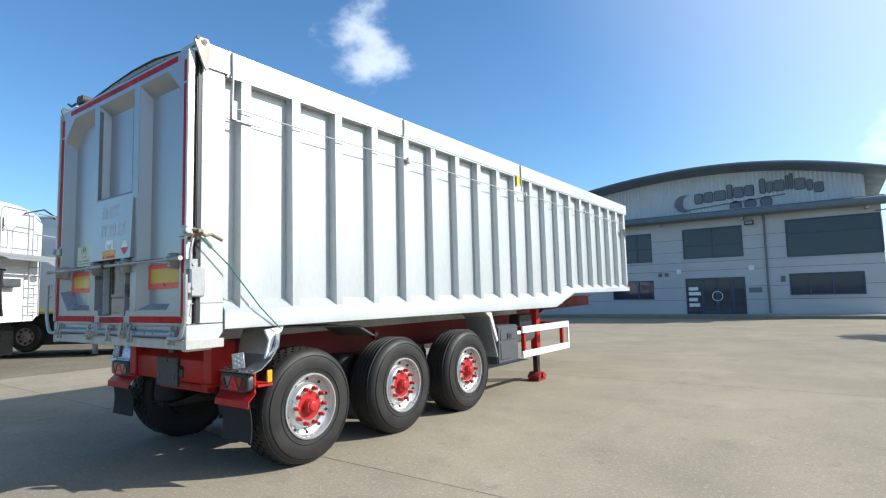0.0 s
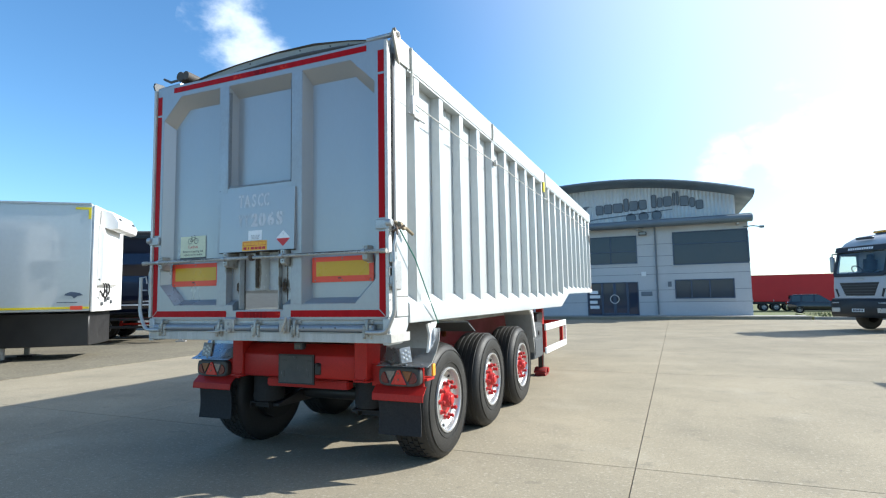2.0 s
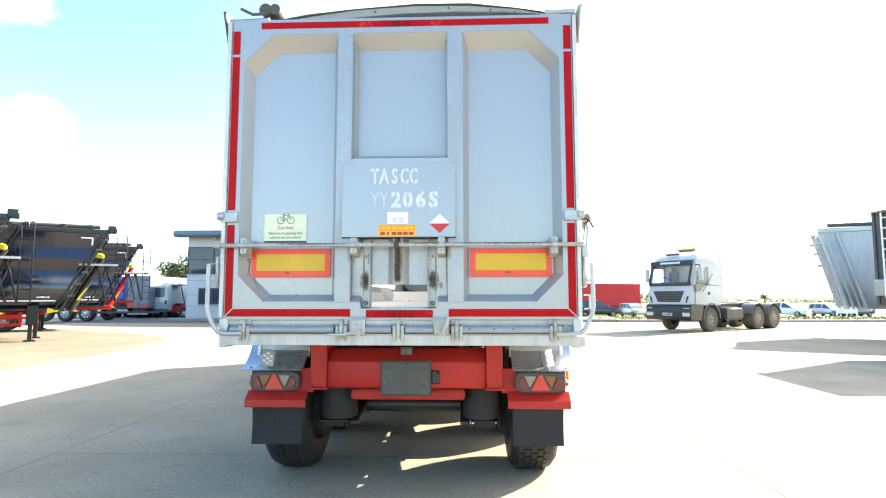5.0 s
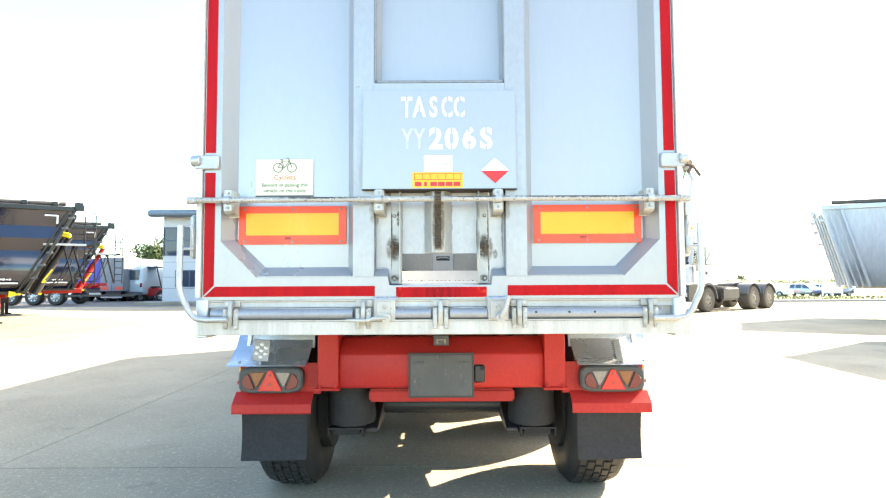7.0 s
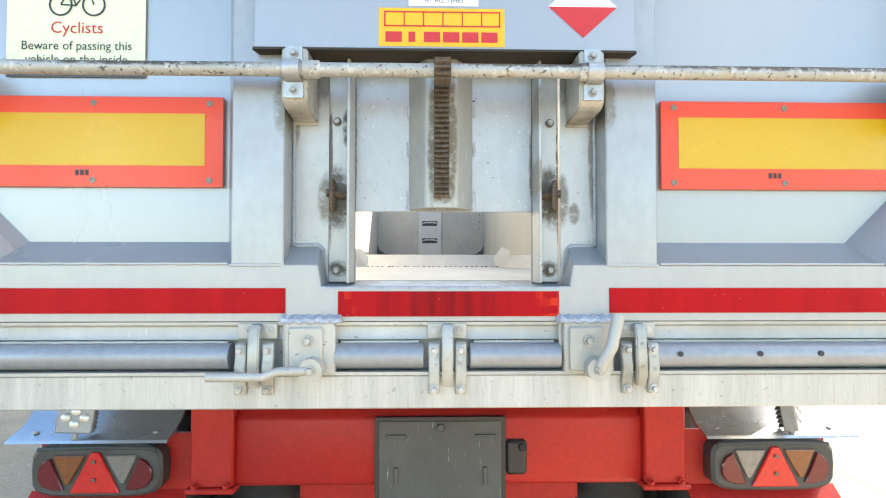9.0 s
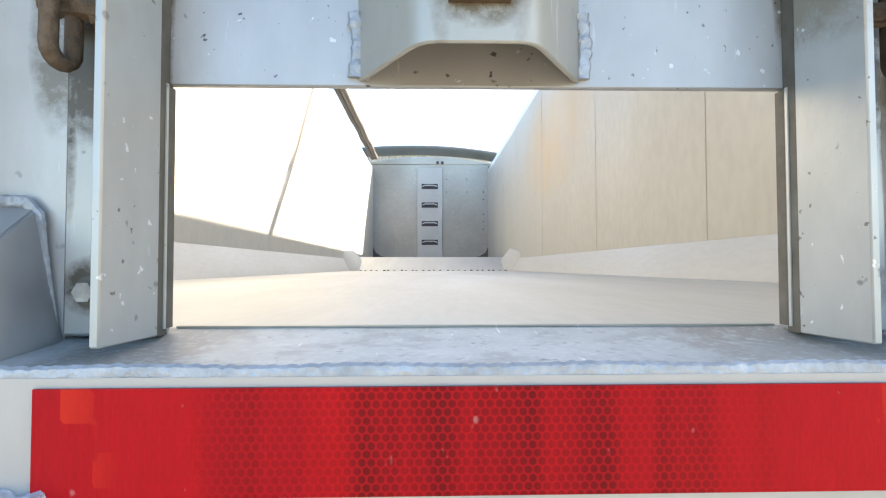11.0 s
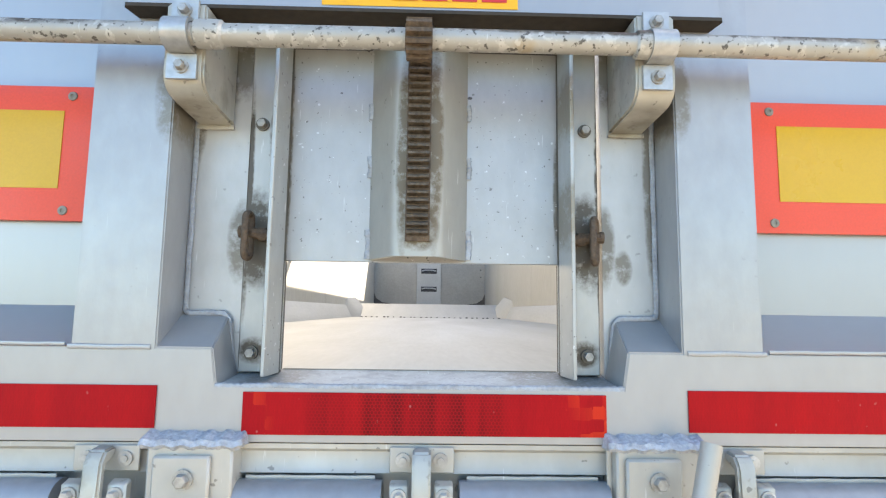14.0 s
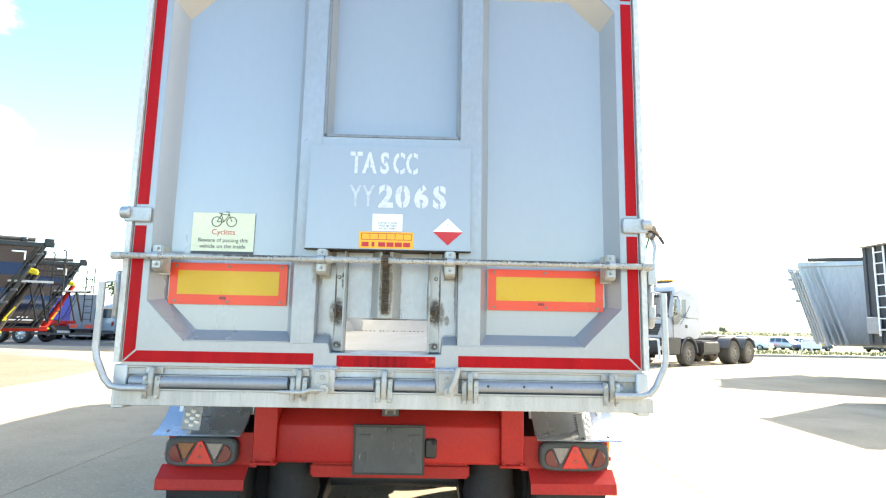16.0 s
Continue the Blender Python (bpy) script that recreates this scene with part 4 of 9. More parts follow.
    for x, z, w, h, m in ((-3.2, 2.28, 0.2, 0.2, "sign_grey"), (-2.85, 2.28, 0.2, 0.2, "sign_grey"), (2.85, 1.8, 0.2, 0.3, "sign_grey"), (1.36, 1.28, 0.62, 0.26, "sign_grey"), (-2.2, 2.42, 0.24, 0.26, "white"), (1.42, 2.45, 0.26, 0.26, "white")):
        s = Shape()
        s.box(x, x + w, BY - 0.04, BY - 0.003, z, z + h)
        if w == 0.2:
            for k in range(4):
                s.box(x + 0.01, x + w - 0.01, BY - 0.055, BY - 0.04, z + 0.02 + k * h / 4, z + 0.04 + k * h / 4)
        part("wall_vent" if w == 0.2 else "wall_plate", s, M[m], hall, bevel=0.006)
    s = Shape()
    s.tube([(6.9, BY - 0.02, 5.05), (7.35, BY - 0.1, 5.08), (7.75, BY - 0.1, 5.0)], 0.03, 8).cyl((7.78, BY - 0.12, 5.0), "x", 0.07, 0.22)
    part("camera_arm", s, M["sign_grey"], hall, "security camera on an arm")


build_building()

# ---- the tipping trailer ----
FRONT = 10.72
SKIN = 1.188                               # outer face of the side sheets
AXLES = (1.24, 2.57, 3.92)


def top_z(y):
    return 3.585 - 0.006 * y


def wheel(parent, x, y, z, side, r=0.525, width=0.36, lugs=True):
    """A wide single tyre on an alloy rim; side +1 has its outer face towards +x."""
    out = x
    s = Shape()
    w = width
    prof = [(0.30, 0.0), (0.36, 0.012), (0.44, 0.014), (0.485, 0.0), (0.515, -0.03), (r, -0.055), (r, -w + 0.055), (0.515, -w + 0.03), (0.485, -w), (0.44, -w - 0.012), (0.36, -w - 0.01), (0.30, -w)]
    prof = [(p * r / 0.525, a * side) for p, a in prof]
    s.lathe(prof, (out, y, z), "x", 48, closed=True)
    tyre = part("wheel", s, M["tyre"], parent, "black tyre with worn tread and dusty sidewall")
    s = Shape()
    if lugs:
        # tread blocks in five rows, the outer rows reaching round the shoulder
        for row in range(5):
            a = -0.06 - row * (w - 0.12) / 4.6
            for k in range(40):
                t0 = 2 * math.pi * (k + 0.5 * (row % 2)) / 40
                t1 = t0 + 2 * math.pi / 40 * 0.72
                bw = (w - 0.12) / 4.6 * 0.78
                a0 = a + 0.036 if row == 0 else a
                r0, r1 = r - 0.006, r + 0.011
                rs = r - 0.012 if row == 0 else r1
                pts = []
                for rr, re in ((r0, r0 - 0.02 if row == 0 else r0), (r1, rs)):
                    for t, aa, rad in ((t0, a0, re), (t1, a0, re), (t1, a - bw, rr), (t0, a - bw, rr)):
                        pts.append((out + aa * side, y + rad * math.cos(t), z + rad * math.sin(t)))
                v = [s.bm.verts.new(p) for p in pts]
                for f in ((4, 5, 6, 7), (0, 1, 5, 4), (1, 2, 6, 5), (2, 3, 7, 6), (3, 0, 4, 7)):
                    s.bm.faces.new([v[i] for i in f])
        tagged(part("tread", s, M["tyre"], tyre, "blocky tread"), kind="stuff")
    else:
        # plain ribs round the tyre, parted by narrow grooves
        bw = (w - 0.10) / 5
        for row in range(5):
            s = Shape()
            a0, a1 = -0.05 - row * bw - 0.005, -0.05 - (row + 1) * bw + 0.005
            s.lathe([(r - 0.004, a0 * side), (r + 0.008, (a0 - 0.004) * side), (r + 0.008, (a1 + 0.004) * side), (r - 0.004, a1 * side)], (out, y, z), "x", 48, closed=True)
            part("tread_rib", s, M["tyre"], tyre)
    # raised rings and plain marks on the sidewall
    for rr in (0.345, 0.462):
        s = Shape()
        s.lathe([((rr - 0.004) * r / 0.525, 0.010 * side), ((rr - 0.002) * r / 0.525, 0.0155 * side), ((rr + 0.002) * r / 0.525, 0.0155 * side), ((rr + 0.004) * r / 0.525, 0.010 * side)], (out, y, z), "x", 48, closed=True)
        part("sidewall_ring", s, M["tyre"], tyre)
    s = Shape()
    rim = [(0.302, -0.005), (0.298, 0.012), (0.284, 0.013), (0.276, 0.004), (0.271, -0.012), (0.266, -0.044), (0.255, -0.052), (0.222, -0.068), (0.204, -0.055), (0.192, -0.032), (0.184, -0.026), (0.132, -0.026), (0.130, -0.060)]
    s.lathe([(p * r / 0.525, a * side) for p, a in rim], (out, y, z), "x", 40, caps=False)
    part("rim", s, M["rim"], tyre, "polished alloy rim")
    for k in range(10):
        t = 2 * math.pi * (k + 0.5) / 10
        s = Shape()
        s.cyl((out - 0.057 * side, y + 0.243 * math.cos(t), z + 0.243 * math.sin(t)), "x", 0.0145, 0.016, 12)
        part("hand_hole", s, M["black"], tyre)
    # hub with its flange and end cap, sunk in the dish
    s = Shape()
    hub = [(0.1315, -0.027), (0.126, -0.028), (0.120, -0.066), (0.082, -0.068), (0.074, -0.03), (0.071, 0.014), (0.063, 0.026), (0.050, 0.028), (0.046, 0.040), (0.040, 0.044), (0.016, 0.045)]
    s.lathe([(p, a * side) for p, a in hub], (out, y, z), "x", 24)
    for k in range(6):
        t = 2 * math.pi * k / 6
        s.cyl((out + 0.027 * side, y + 0.056 * math.cos(t), z + 0.056 * math.sin(t)), "x", 0.007, 0.012, 6)
    part("hub", s, M["hub_red"], tyre, "red painted hub")
    for k in range(10):
        t = 2 * math.pi * k / 10
        s = Shape()
        cap = [(0.0225, -0.026), (0.0215, -0.016), (0.0150, -0.008), (0.0150, 0.004), (0.0180, 0.010), (0.0180, 0.022), (0.0135, 0.030), (0.005, 0.033)]
        s.lathe([(p, a * side) for p, a in cap], (out, y + 0.162 * math.cos(t), z + 0.162 * math.sin(t)), "x", 10)
        part("nut_cap", s, M["hub_red"], tyre)
    return tyre


def bolt(parent, x, y, z, r=0.011, mat="steel"):
    s = Shape()
    s.cyl((x, y, z), "y", r * 1.45, 0.004, 12)
    s.lathe([(r, 0.0), (r, -0.0065), (r * 0.82, -0.0085)], (x, y - 0.0015, z), "y", 6)
    return part("bolt", s, M[mat], parent)


def build_tipper():
    tr = thing("tipper_trailer", "aluminium bulk tipping trailer on a red chassis, parked on concrete", "trailer")

    # -- body --
    for sx in (1, -1):
        s = Shape()
        s.prism([(0.10, 1.30), (6.65, 1.30), (7.45, 1.52), (FRONT, 1.53), (FRONT, top_z(FRONT) - 0.19), (0.10, top_z(0) - 0.19)], "x", sx * (SKIN - 0.035), sx * SKIN)
        part("side_sheet", s, M["alu"], tr, "smooth pale aluminium side sheets")
    for sx in (1, -1):
        s = Shape()
        s.prism([(0.095, 1.345), (0.295, 1.345), (0.295, top_z(0) - 0.195), (0.095, top_z(0) - 0.195)], "x", sx * (SKIN + 0.002), sx * 1.268)
        s.prism([(-0.006, 1.14), (0.20, 1.14), (0.30, 1.27), (0.30, 1.34), (-0.006, 1.34)], "x", sx * 1.2, sx * 1.262)
        post = part("rear_post", s, M["alu"], tr, "broad pale aluminium rear corner posts", bevel=0.006)
        for z in (3.055, 1.50):
            s = Shape()
            s.box(sx * 1.2682, sx * 1.2692, 0.10, 0.29, z, z + 0.005)
            part("post_seam", s, M["groove"], post)
    for sx in (1, -1):
        rib = None
        for k in range(20):
            y = 0.43 + 0.531 * k
            if y > FRONT - 0.1:
                break
            low = 1.43 if y < 6.6 else 1.43 + min(0.16, (y - 6.6) * 0.2)
            high = top_z(y) - 0.20
            s = Shape()
            outer = [(SKIN, y), (1.272, y + 0.012), (1.272, y + 0.108), (SKIN, y + 0.128)]
            s.prism([(a * sx, b) for a, b in outer], "z", low, high)
            rib = part("rib", s, M["alu"], tr, bevel=0.004)
            for j in range(8):
                z = low + 0.08 + j * (high - low - 0.15) / 7.5
                s = Shape()
                s.box(sx * SKIN, sx * (SKIN + 0.006), y - 0.007, y + 0.002, z, z + 0.11)
                part("stitch_weld", s, M["alu_dirty"], rib)
        # bottom rail: upright face, then a ledge sloping in to the sheets
        s = Shape()
        rings = []
        for y, zb, zf, zt in ((0.305, 1.290, 1.447, 1.525), (6.62, 1.270, 1.442, 1.522), (7.42, 1.500, 1.592, 1.665), (FRONT, 1.518, 1.60, 1.67)):
            rings.append([(sx * (SKIN + 0.004), y, zb), (sx * 1.276, y, zb), (sx * 1.276, y, zf), (sx * (SKIN + 0.004), y, zt)])
        s.loft(rings)
        part("bottom_rail", s, M["alu"], tr, "pale aluminium bottom rail stepping up over the neck", bevel=0.004)
        s = Shape()
        prof = lambda y: [(sx * 1.15, y, top_z(y) - 0.20), (sx * 1.286, y, top_z(y) - 0.20), (sx * 1.286, y, top_z(y) - 0.004), (sx * 1.282, y, top_z(y)), (sx * 1.25, y, top_z(y) - 0.004), (sx * 1.16, y, top_z(y) - 0.10)]
        s.loft([prof(y) for y in (0.10, FRONT)])
        rail = part("top_rail", s, M["rail"], tr, "flat pale top rail, grubby along its upper edge")
        for y in (0.30, 2.552, 5.401, 8.101):
            s = Shape()
            s.box(sx * 1.2862, sx * 1.2872, y - 0.003, y + 0.003, top_z(y) - 0.198, top_z(y) - 0.006)
            part("rail_joint", s, M["groove"], rail)
        # second, lower lip above the sheets
        s = Shape()
        s.prism([(0.305, top_z(0) - 0.222), (FRONT, top_z(FRONT) - 0.222), (FRONT, top_z(FRONT) - 0.203), (0.305, top_z(0) - 0.203)], "x", sx * (SKIN + 0.003), sx * 1.279)
        part("rail_lip", s, M["alu"], tr)
    # inside: lining, floor with its step, head board with a ladder
    for sx in (1, -1):
        s = Shape()
        s.prism([(0.11, 1.36), (6.95, 1.36), (7.9, 1.56), (FRONT, 1.56), (FRONT, top_z(FRONT) - 0.20), (0.11, top_z(0) - 0.20)], "x", sx * (SKIN - 0.04), sx * (SKIN - 0.037))
        part("side_lining", s, M["inner"], tr, "dusty stained inner aluminium sheets")
    for sx in (1, -1):
        for y in (2.02, 3.55, 5.38, 8.4):
            s = Shape()
            s.box(sx * (SKIN - 0.0418), sx * (SKIN - 0.041), y - 0.006, y + 0.006, 1.42, top_z(y) - 0.205)
            part("lining_seam", s, M["inner"], tr)
        s = Shape()
        s.prism([(sx * (SKIN - 0.041), 1.40), (sx * (SKIN - 0.041), 1.565), (sx * (SKIN - 0.05), 1.555), (sx * (SKIN - 0.13), 1.40)], "y", 0.13, 7.2)
        part("floor_cove", s, M["floor_in"], tr, "sloping aluminium cove along the floor")
    s = Shape()
    s.prism([(0.10, 1.33), (6.95, 1.33), (8.1, 1.53), (FRONT, 1.53), (FRONT, 1.60), (8.05, 1.60), (6.9, 1.40), (0.10, 1.405)], "x", -1.154, 1.154)
    part("floor", s, M["floor_in"], tr, "worn bright aluminium floor with a step")
    s = Shape()
    for k in range(26):
        x = -0.95 + k * 0.076 + random.uniform(-0.02, 0.02)
        s.box(x, x + random.uniform(0.012, 0.03), 6.84, 6.86 + random.uniform(0, 0.02), 1.401, 1.408 + random.uniform(0, 0.006))
    part("grain_crumbs", s, M["ink"], tr)
    for sx in (1, -1):
        s = Shape()
        s.loft([[(sx * 1.15, 6.75, 1.40), (sx * 0.95, 6.9, 1.40), (sx * 1.0, 7.6, 1.55)], [(sx * 1.15, 6.75, 1.62), (sx * 1.14, 6.9, 1.66), (sx * 1.14, 7.6, 1.72)]])
        part("corner_gusset", s, M["floor_in"], tr)
    s = Shape()
    s.box(-1.154, 1.154, FRONT - 0.10, FRONT - 0.03, 1.55, 3.50)
    s.prism([(-1.28, 3.50), (1.28, 3.50), (1.28, 3.53), (0.6, 3.625), (0.0, 3.65), (-0.6, 3.625), (-1.28, 3.53)], "y", FRONT - 0.12, FRONT)
    head = part("head_board", s, M["head"], tr, "dull aluminium front bulkhead", bevel=0.004)
    # Dark crescents imitate the shadow in the bulkhead's bottom corners.
    for sx in (1, -1):
        s = Shape()
        s.prism([(sx * 0.26, 1.602), (sx * 1.15, 1.602), (sx * 1.15, 1.86), (sx * 1.10, 1.74), (sx * 0.98, 1.66), (sx * 0.75, 1.625), (sx * 0.35, 1.618)], "y", FRONT - 0.106, FRONT - 0.1015)
        part("grain_dust", s, M["tarp"], head, "dark crescent painted as shade in the corner")
    s = Shape()
    s.prism([(-1.2, 3.545), (1.2, 3.545), (0.95, 3.605), (0.5, 3.665), (0.0, 3.685), (-0.5, 3.670), (-0.95, 3.615)], "y", FRONT + 0.02, FRONT + 0.05)
    part("sheet_bow", s, M["sky_blue"], tr, "pale blue curved front bow")
    s = Shape()
    s.box(-0.268, 0.232, FRONT - 0.14, FRONT - 0.102, 1.60, 3.43)
    ladder = part("ladder_panel", s, M["ladder"], head, "aluminium panel with cut-out foot holds", bevel=0.004)
    for k in range(4):
        z = 1.885 + 0.372 * k
        s = Shape()
        s.box(-0.18, 0.145, FRONT - 0.146, FRONT - 0.141, z, z + 0.105)
        part("foot_hold", s, M["ink"], ladder)
        s = Shape()
        s.tube([(-0.165, FRONT - 0.150, z + 0.055), (-0.10, FRONT - 0.158, z + 0.072), (0.065, FRONT - 0.158, z + 0.072), (0.13, FRONT - 0.150, z + 0.055)], 0.013, 6)
        part("rung", s, M["ladder"], ladder)
    for x, z, r, y in [(0.14, 3.535, 0.032, FRONT - 0.124), (0.235, 3.535, 0.032, FRONT - 0.124)] + [(1.06, z, 0.013, FRONT - 0.102) for z in (2.2, 2.35, 2.5, 2.8, 2.95)] + [(x, z, 0.010, FRONT - 0.102) for x in (0.32, 0.72) for z in (2.95, 3.2)]:
        s = Shape()
        s.cyl((x, y, z), "y", r, 0.006, 12)
        part("hole", s, M["ink"], head)

    # -- tail gate --
    T = 0.10
    s = Shape()
    s.prism([(-1.232, 1.335), (1.232, 1.335), (1.232, 1.452), (0.272, 1.452), (0.265, 1.404), (-0.265, 1.404), (-0.272, 1.452), (-1.232, 1.452)], "y", 0.0, T)
    gate = part("tail_gate", s, M["silver"], tr, "silver-grey painted tail gate with recessed bays", bevel=0.0012, segments=2)
    s = Shape()
    s.box(-1.232, 1.232, 0.0, T, 3.40, 3.515)
    part("gate_top_rail", s, M["silver"], gate, bevel=0.0012, segments=2)
    for sx in (1, -1):
        s = Shape()
        s.prism([(sx * 1.2315, 1.449), (sx * 1.2315, 3.403), (sx * 0.92, 3.403), (sx * 1.14, 3.19), (sx * 1.14, 1.64), (sx * 0.9495, 1.449)], "y", -0.0004, T - 0.001)
        part("gate_post", s, M["silver"], gate, bevel=0.0012, segments=2)
        s = Shape()
        a, b = sorted((sx * 0.343, sx * 0.452))
        s.box(a, b, -0.0004, T - 0.001, 1.449, 3.403)
        part("gate_post", s, M["post"], gate, "silver post stained below the bar bracket", bevel=0.002, segments=2)
    s = Shape()
    s.box(-0.345, 0.345, 0.0004, T - 0.002, 2.40, 2.472)
    part("gate_cross_rail", s, M["silver"], gate, bevel=0.0012, segments=2)
    for sx in (1, -1):
        front = [(0.452, 1.4525), (0.953, 1.4525), (1.14, 1.64), (1.14, 3.19), (0.92, 3.40), (0.452, 3.40)]
        back = [(0.492, 1.505), (0.935, 1.505), (1.088, 1.655), (1.088, 3.125), (0.915, 3.295), (0.492, 3.295)]
        s = Shape()
        s.loft([[(sx * x, 0.002, z) for x, z in front], [(sx * x, 0.094, z) for x, z in back]], caps=False)
        s.face([(sx * x, 0.094, z) for x, z in back])
        part("bay", s, M["panel"], gate, "smooth recessed silver bay", normals=False)
        s = Shape()
        s.box(sx * 0.47, sx * 1.12, 0.096, 0.100, 1.5, 3.37)
        part("bay_back", s, M["inner"], gate)
    s = Shape()
    fr, bk = (-0.3425, 0.3425, 2.472, 3.40), (-0.312, 0.325, 2.488, 3.305)
    ring = lambda q, y: [(q[0], y, q[2]), (q[1], y, q[2]), (q[1], y, q[3]), (q[0], y, q[3])]
    s.loft([ring(fr, 0.002), ring(bk, 0.092)], caps=False)
    s.face(ring(bk, 0.092))
    part("bay", s, M["panel"], gate, "smooth recessed silver bay", normals=False)
    # Strips in a dark colour stand in for shade along the bay's sides.
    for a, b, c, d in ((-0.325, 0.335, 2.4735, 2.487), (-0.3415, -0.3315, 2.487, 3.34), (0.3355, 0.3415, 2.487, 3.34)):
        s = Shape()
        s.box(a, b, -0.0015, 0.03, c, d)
        part("sealant_line", s, M["bay_shade"], gate, "dark strips painted as shade round the middle bay", bevel=0.001)
    s = Shape()
    s.box(-0.34, 0.34, 0.094, 0.099, 2.47, 3.4)
    part("bay_back", s, M["inner"], gate)

    def bead(pts, r, parent=gate, mat="weld", rough=0.04):
        """A run of overlapping weld ripples along a line."""
        q = Shape()
        line = []
        for p0, p1 in zip(pts, pts[1:]):
            p0, p1 = Vector(p0), Vector(p1)
            k = max(2, int((p1 - p0).length / (r * 0.42)))
            line += [p0.lerp(p1, i / k) for i in range(k)]
        line.append(Vector(pts[-1]))
        rings = []
        for i, p in enumerate(line):
            d = (line[min(i + 1, len(line) - 1)] - line[max(i - 1, 0)]).normalized()
            up = Vector((0, -1, 0)) if abs(d.y) < 0.9 else Vector((0, 0, 1))
            side = d.cross(up).normalized()
            up = side.cross(d)
            rr = r * (1.0, 0.95, 0.88, 0.95)[i % 4] * random.uniform(1 - rough, 1 + rough)
            c = p + side * ((0.07 + rough * 0.6) * r * math.sin(i * 0.13) + (0.03 + rough * 0.3) * r * math.sin(i * 1.9))
            rings.append([c + (side * math.cos(t) + up * math.sin(t) * 0.5) * rr for t in (2 * math.pi * j / 8 for j in range(8))])
        q.loft(rings)
        return part("weld_bead", q, M[mat], parent, "rough silver weld bead")

    # sliding grain door in the lower middle: recess with sloping steps at its foot
    for sx in (1, -1):
        s = Shape()
        s.box(sx * 0.262, sx * 0.3425, 0.072, 0.098, 1.4045, 2.3995)
        part("recess_plate", s, M["recess"], gate, "pale recess plate with stains and painted shade")
        s = Shape()
        s.loft([[(sx * 0.346, 0.0008, 1.4045), (sx * 0.2635, 0.0008, 1.4045), (sx * 0.2605, 0.0715, 1.4045), (sx * 0.346, 0.0715, 1.4045)],
                [(sx * 0.346, 0.0008, 1.4530), (sx * 0.2708, 0.0008, 1.4530), (sx * 0.2775, 0.0715, 1.496), (sx * 0.346, 0.0715, 1.496)]])
        part("recess_step", s, M["silver"], gate, "sloping silver step at the recess foot", bevel=0.0015, segments=2)
        bead([(sx * 0.339, 0.069, 1.86), (sx * 0.339, 0.069, 1.502), (sx * 0.334, 0.067, 1.497), (sx * 0.284, 0.067, 1.497), (sx * 0.2755, 0.067, 1.488), (sx * 0.267, 0.069, 1.41)], 0.0042)
        bead([(sx * 0.35, -0.001, 1.453), (sx * 0.455, -0.001, 1.453)], 0.0035, mat="silver")
        bead([(sx * 0.46, 0.001, 1.456), (sx * 0.95, 0.001, 1.456)], 0.0028, mat="silver")
    bead([(-0.266, 0.003, 1.4035), (0.266, 0.003, 1.4035)], 0.0056)
    s = Shape()
    s.prism([(0.004, 1.4045), (0.004, 1.4065), (0.066, 1.411), (0.092, 1.4165), (0.099, 1.4165), (0.099, 1.4045)], "x", -0.2615, 0.2615)
    part("door_ledge", s, M["sill_ledge"], gate, "stained ledge below the opening")
    s = Shape()
    s.box(-0.2030, 0.1970, 0.0925, 0.0985, 1.4168, 1.4180)
    part("door_sill", s, M["hinge"], gate, "thin worn sill edge")
    for sx, x in ((-1, -0.2145), (1, 0.2085)):
        s = Shape()
        a, b = sorted((x + sx * 0.047, x - sx * 0.0100))
        s.box(a, b, 0.068, 0.088, 1.4145, 2.3995)
        jamb = part("door_jamb", s, M["jamb"], gate, "pale jamb with dark grease stains", bevel=0.002)
        s = Shape()
        a, b = sorted((x - sx * 0.0104, x - sx * 0.0112))
        s.box(a, b, 0.0672, 0.0794, 1.4145, 2.38).box(a, b, 0.0795, 0.0878, 1.4182, 1.5735)
        part("jamb_return", s, M["groove"], jamb, "dark brown edge of the opening")
        s = Shape()
        a, b = sorted((x - sx * 0.0113, x - sx * 0.0122))
        s.box(a, b, 0.0740, 0.0765, 1.4182, 1.5735)
        part("jamb_groove", s, M["jamb"], jamb)
        s = Shape()
        s.prism([(x - sx * 0.0065, 0.016), (x - sx * 0.0005, 0.017), (x - sx * 0.006, 0.067), (x - sx * 0.012, 0.067)], "z", 1.4145, 2.3)
        part("guide_rail", s, M["guide"], gate, "upright bent steel guide", bevel=0.001)
        for z in (1.442, 1.775):
            s = Shape()
            s.cyl((x + sx * 0.028, 0.066, z), "y", 0.0098, 0.004, 12)
            s.slot = 1
            s.cyl((x + sx * 0.028, 0.061, z), "y", 0.0064, 0.008, 6)
            part("guide_bolt", s, [M["dark_bolt"], M["worn_bolt"]], gate)
        s = Shape()
        c, zc, spread = x + sx * 0.034, 1.606, 0.0018 if sx < 0 else 0.0046
        s.tube([(c + spread * math.cos(t), 0.044 + 0.0085 * math.cos(t), zc + (0.0225 if math.sin(t) > 0 else -0.0225) + 0.0090 * math.sin(t)) for t in (2 * math.pi * k / 16 + 0.01 for k in range(17))], 0.0050, 10, caps=False)
        s.tube([(x + sx * 0.004, 0.052, zc + 0.002), (x + sx * 0.044, 0.050, zc + 0.006)], 0.0078, 8)
        s.cyl((x + sx * 0.016, 0.054, zc + 0.003), "x", 0.0105, 0.010, 6)
        s.cyl((x + sx * 0.045, 0.050, zc + 0.006), "x", 0.0088, 0.006, 10)
        part("clamp_screw", s, M["rust"], gate, "rusty screw clamp handle", bevel=0.0)
    s = Shape()
    s.box(-0.2075, 0.2025, 0.080, 0.086, 1.574, 2.395)
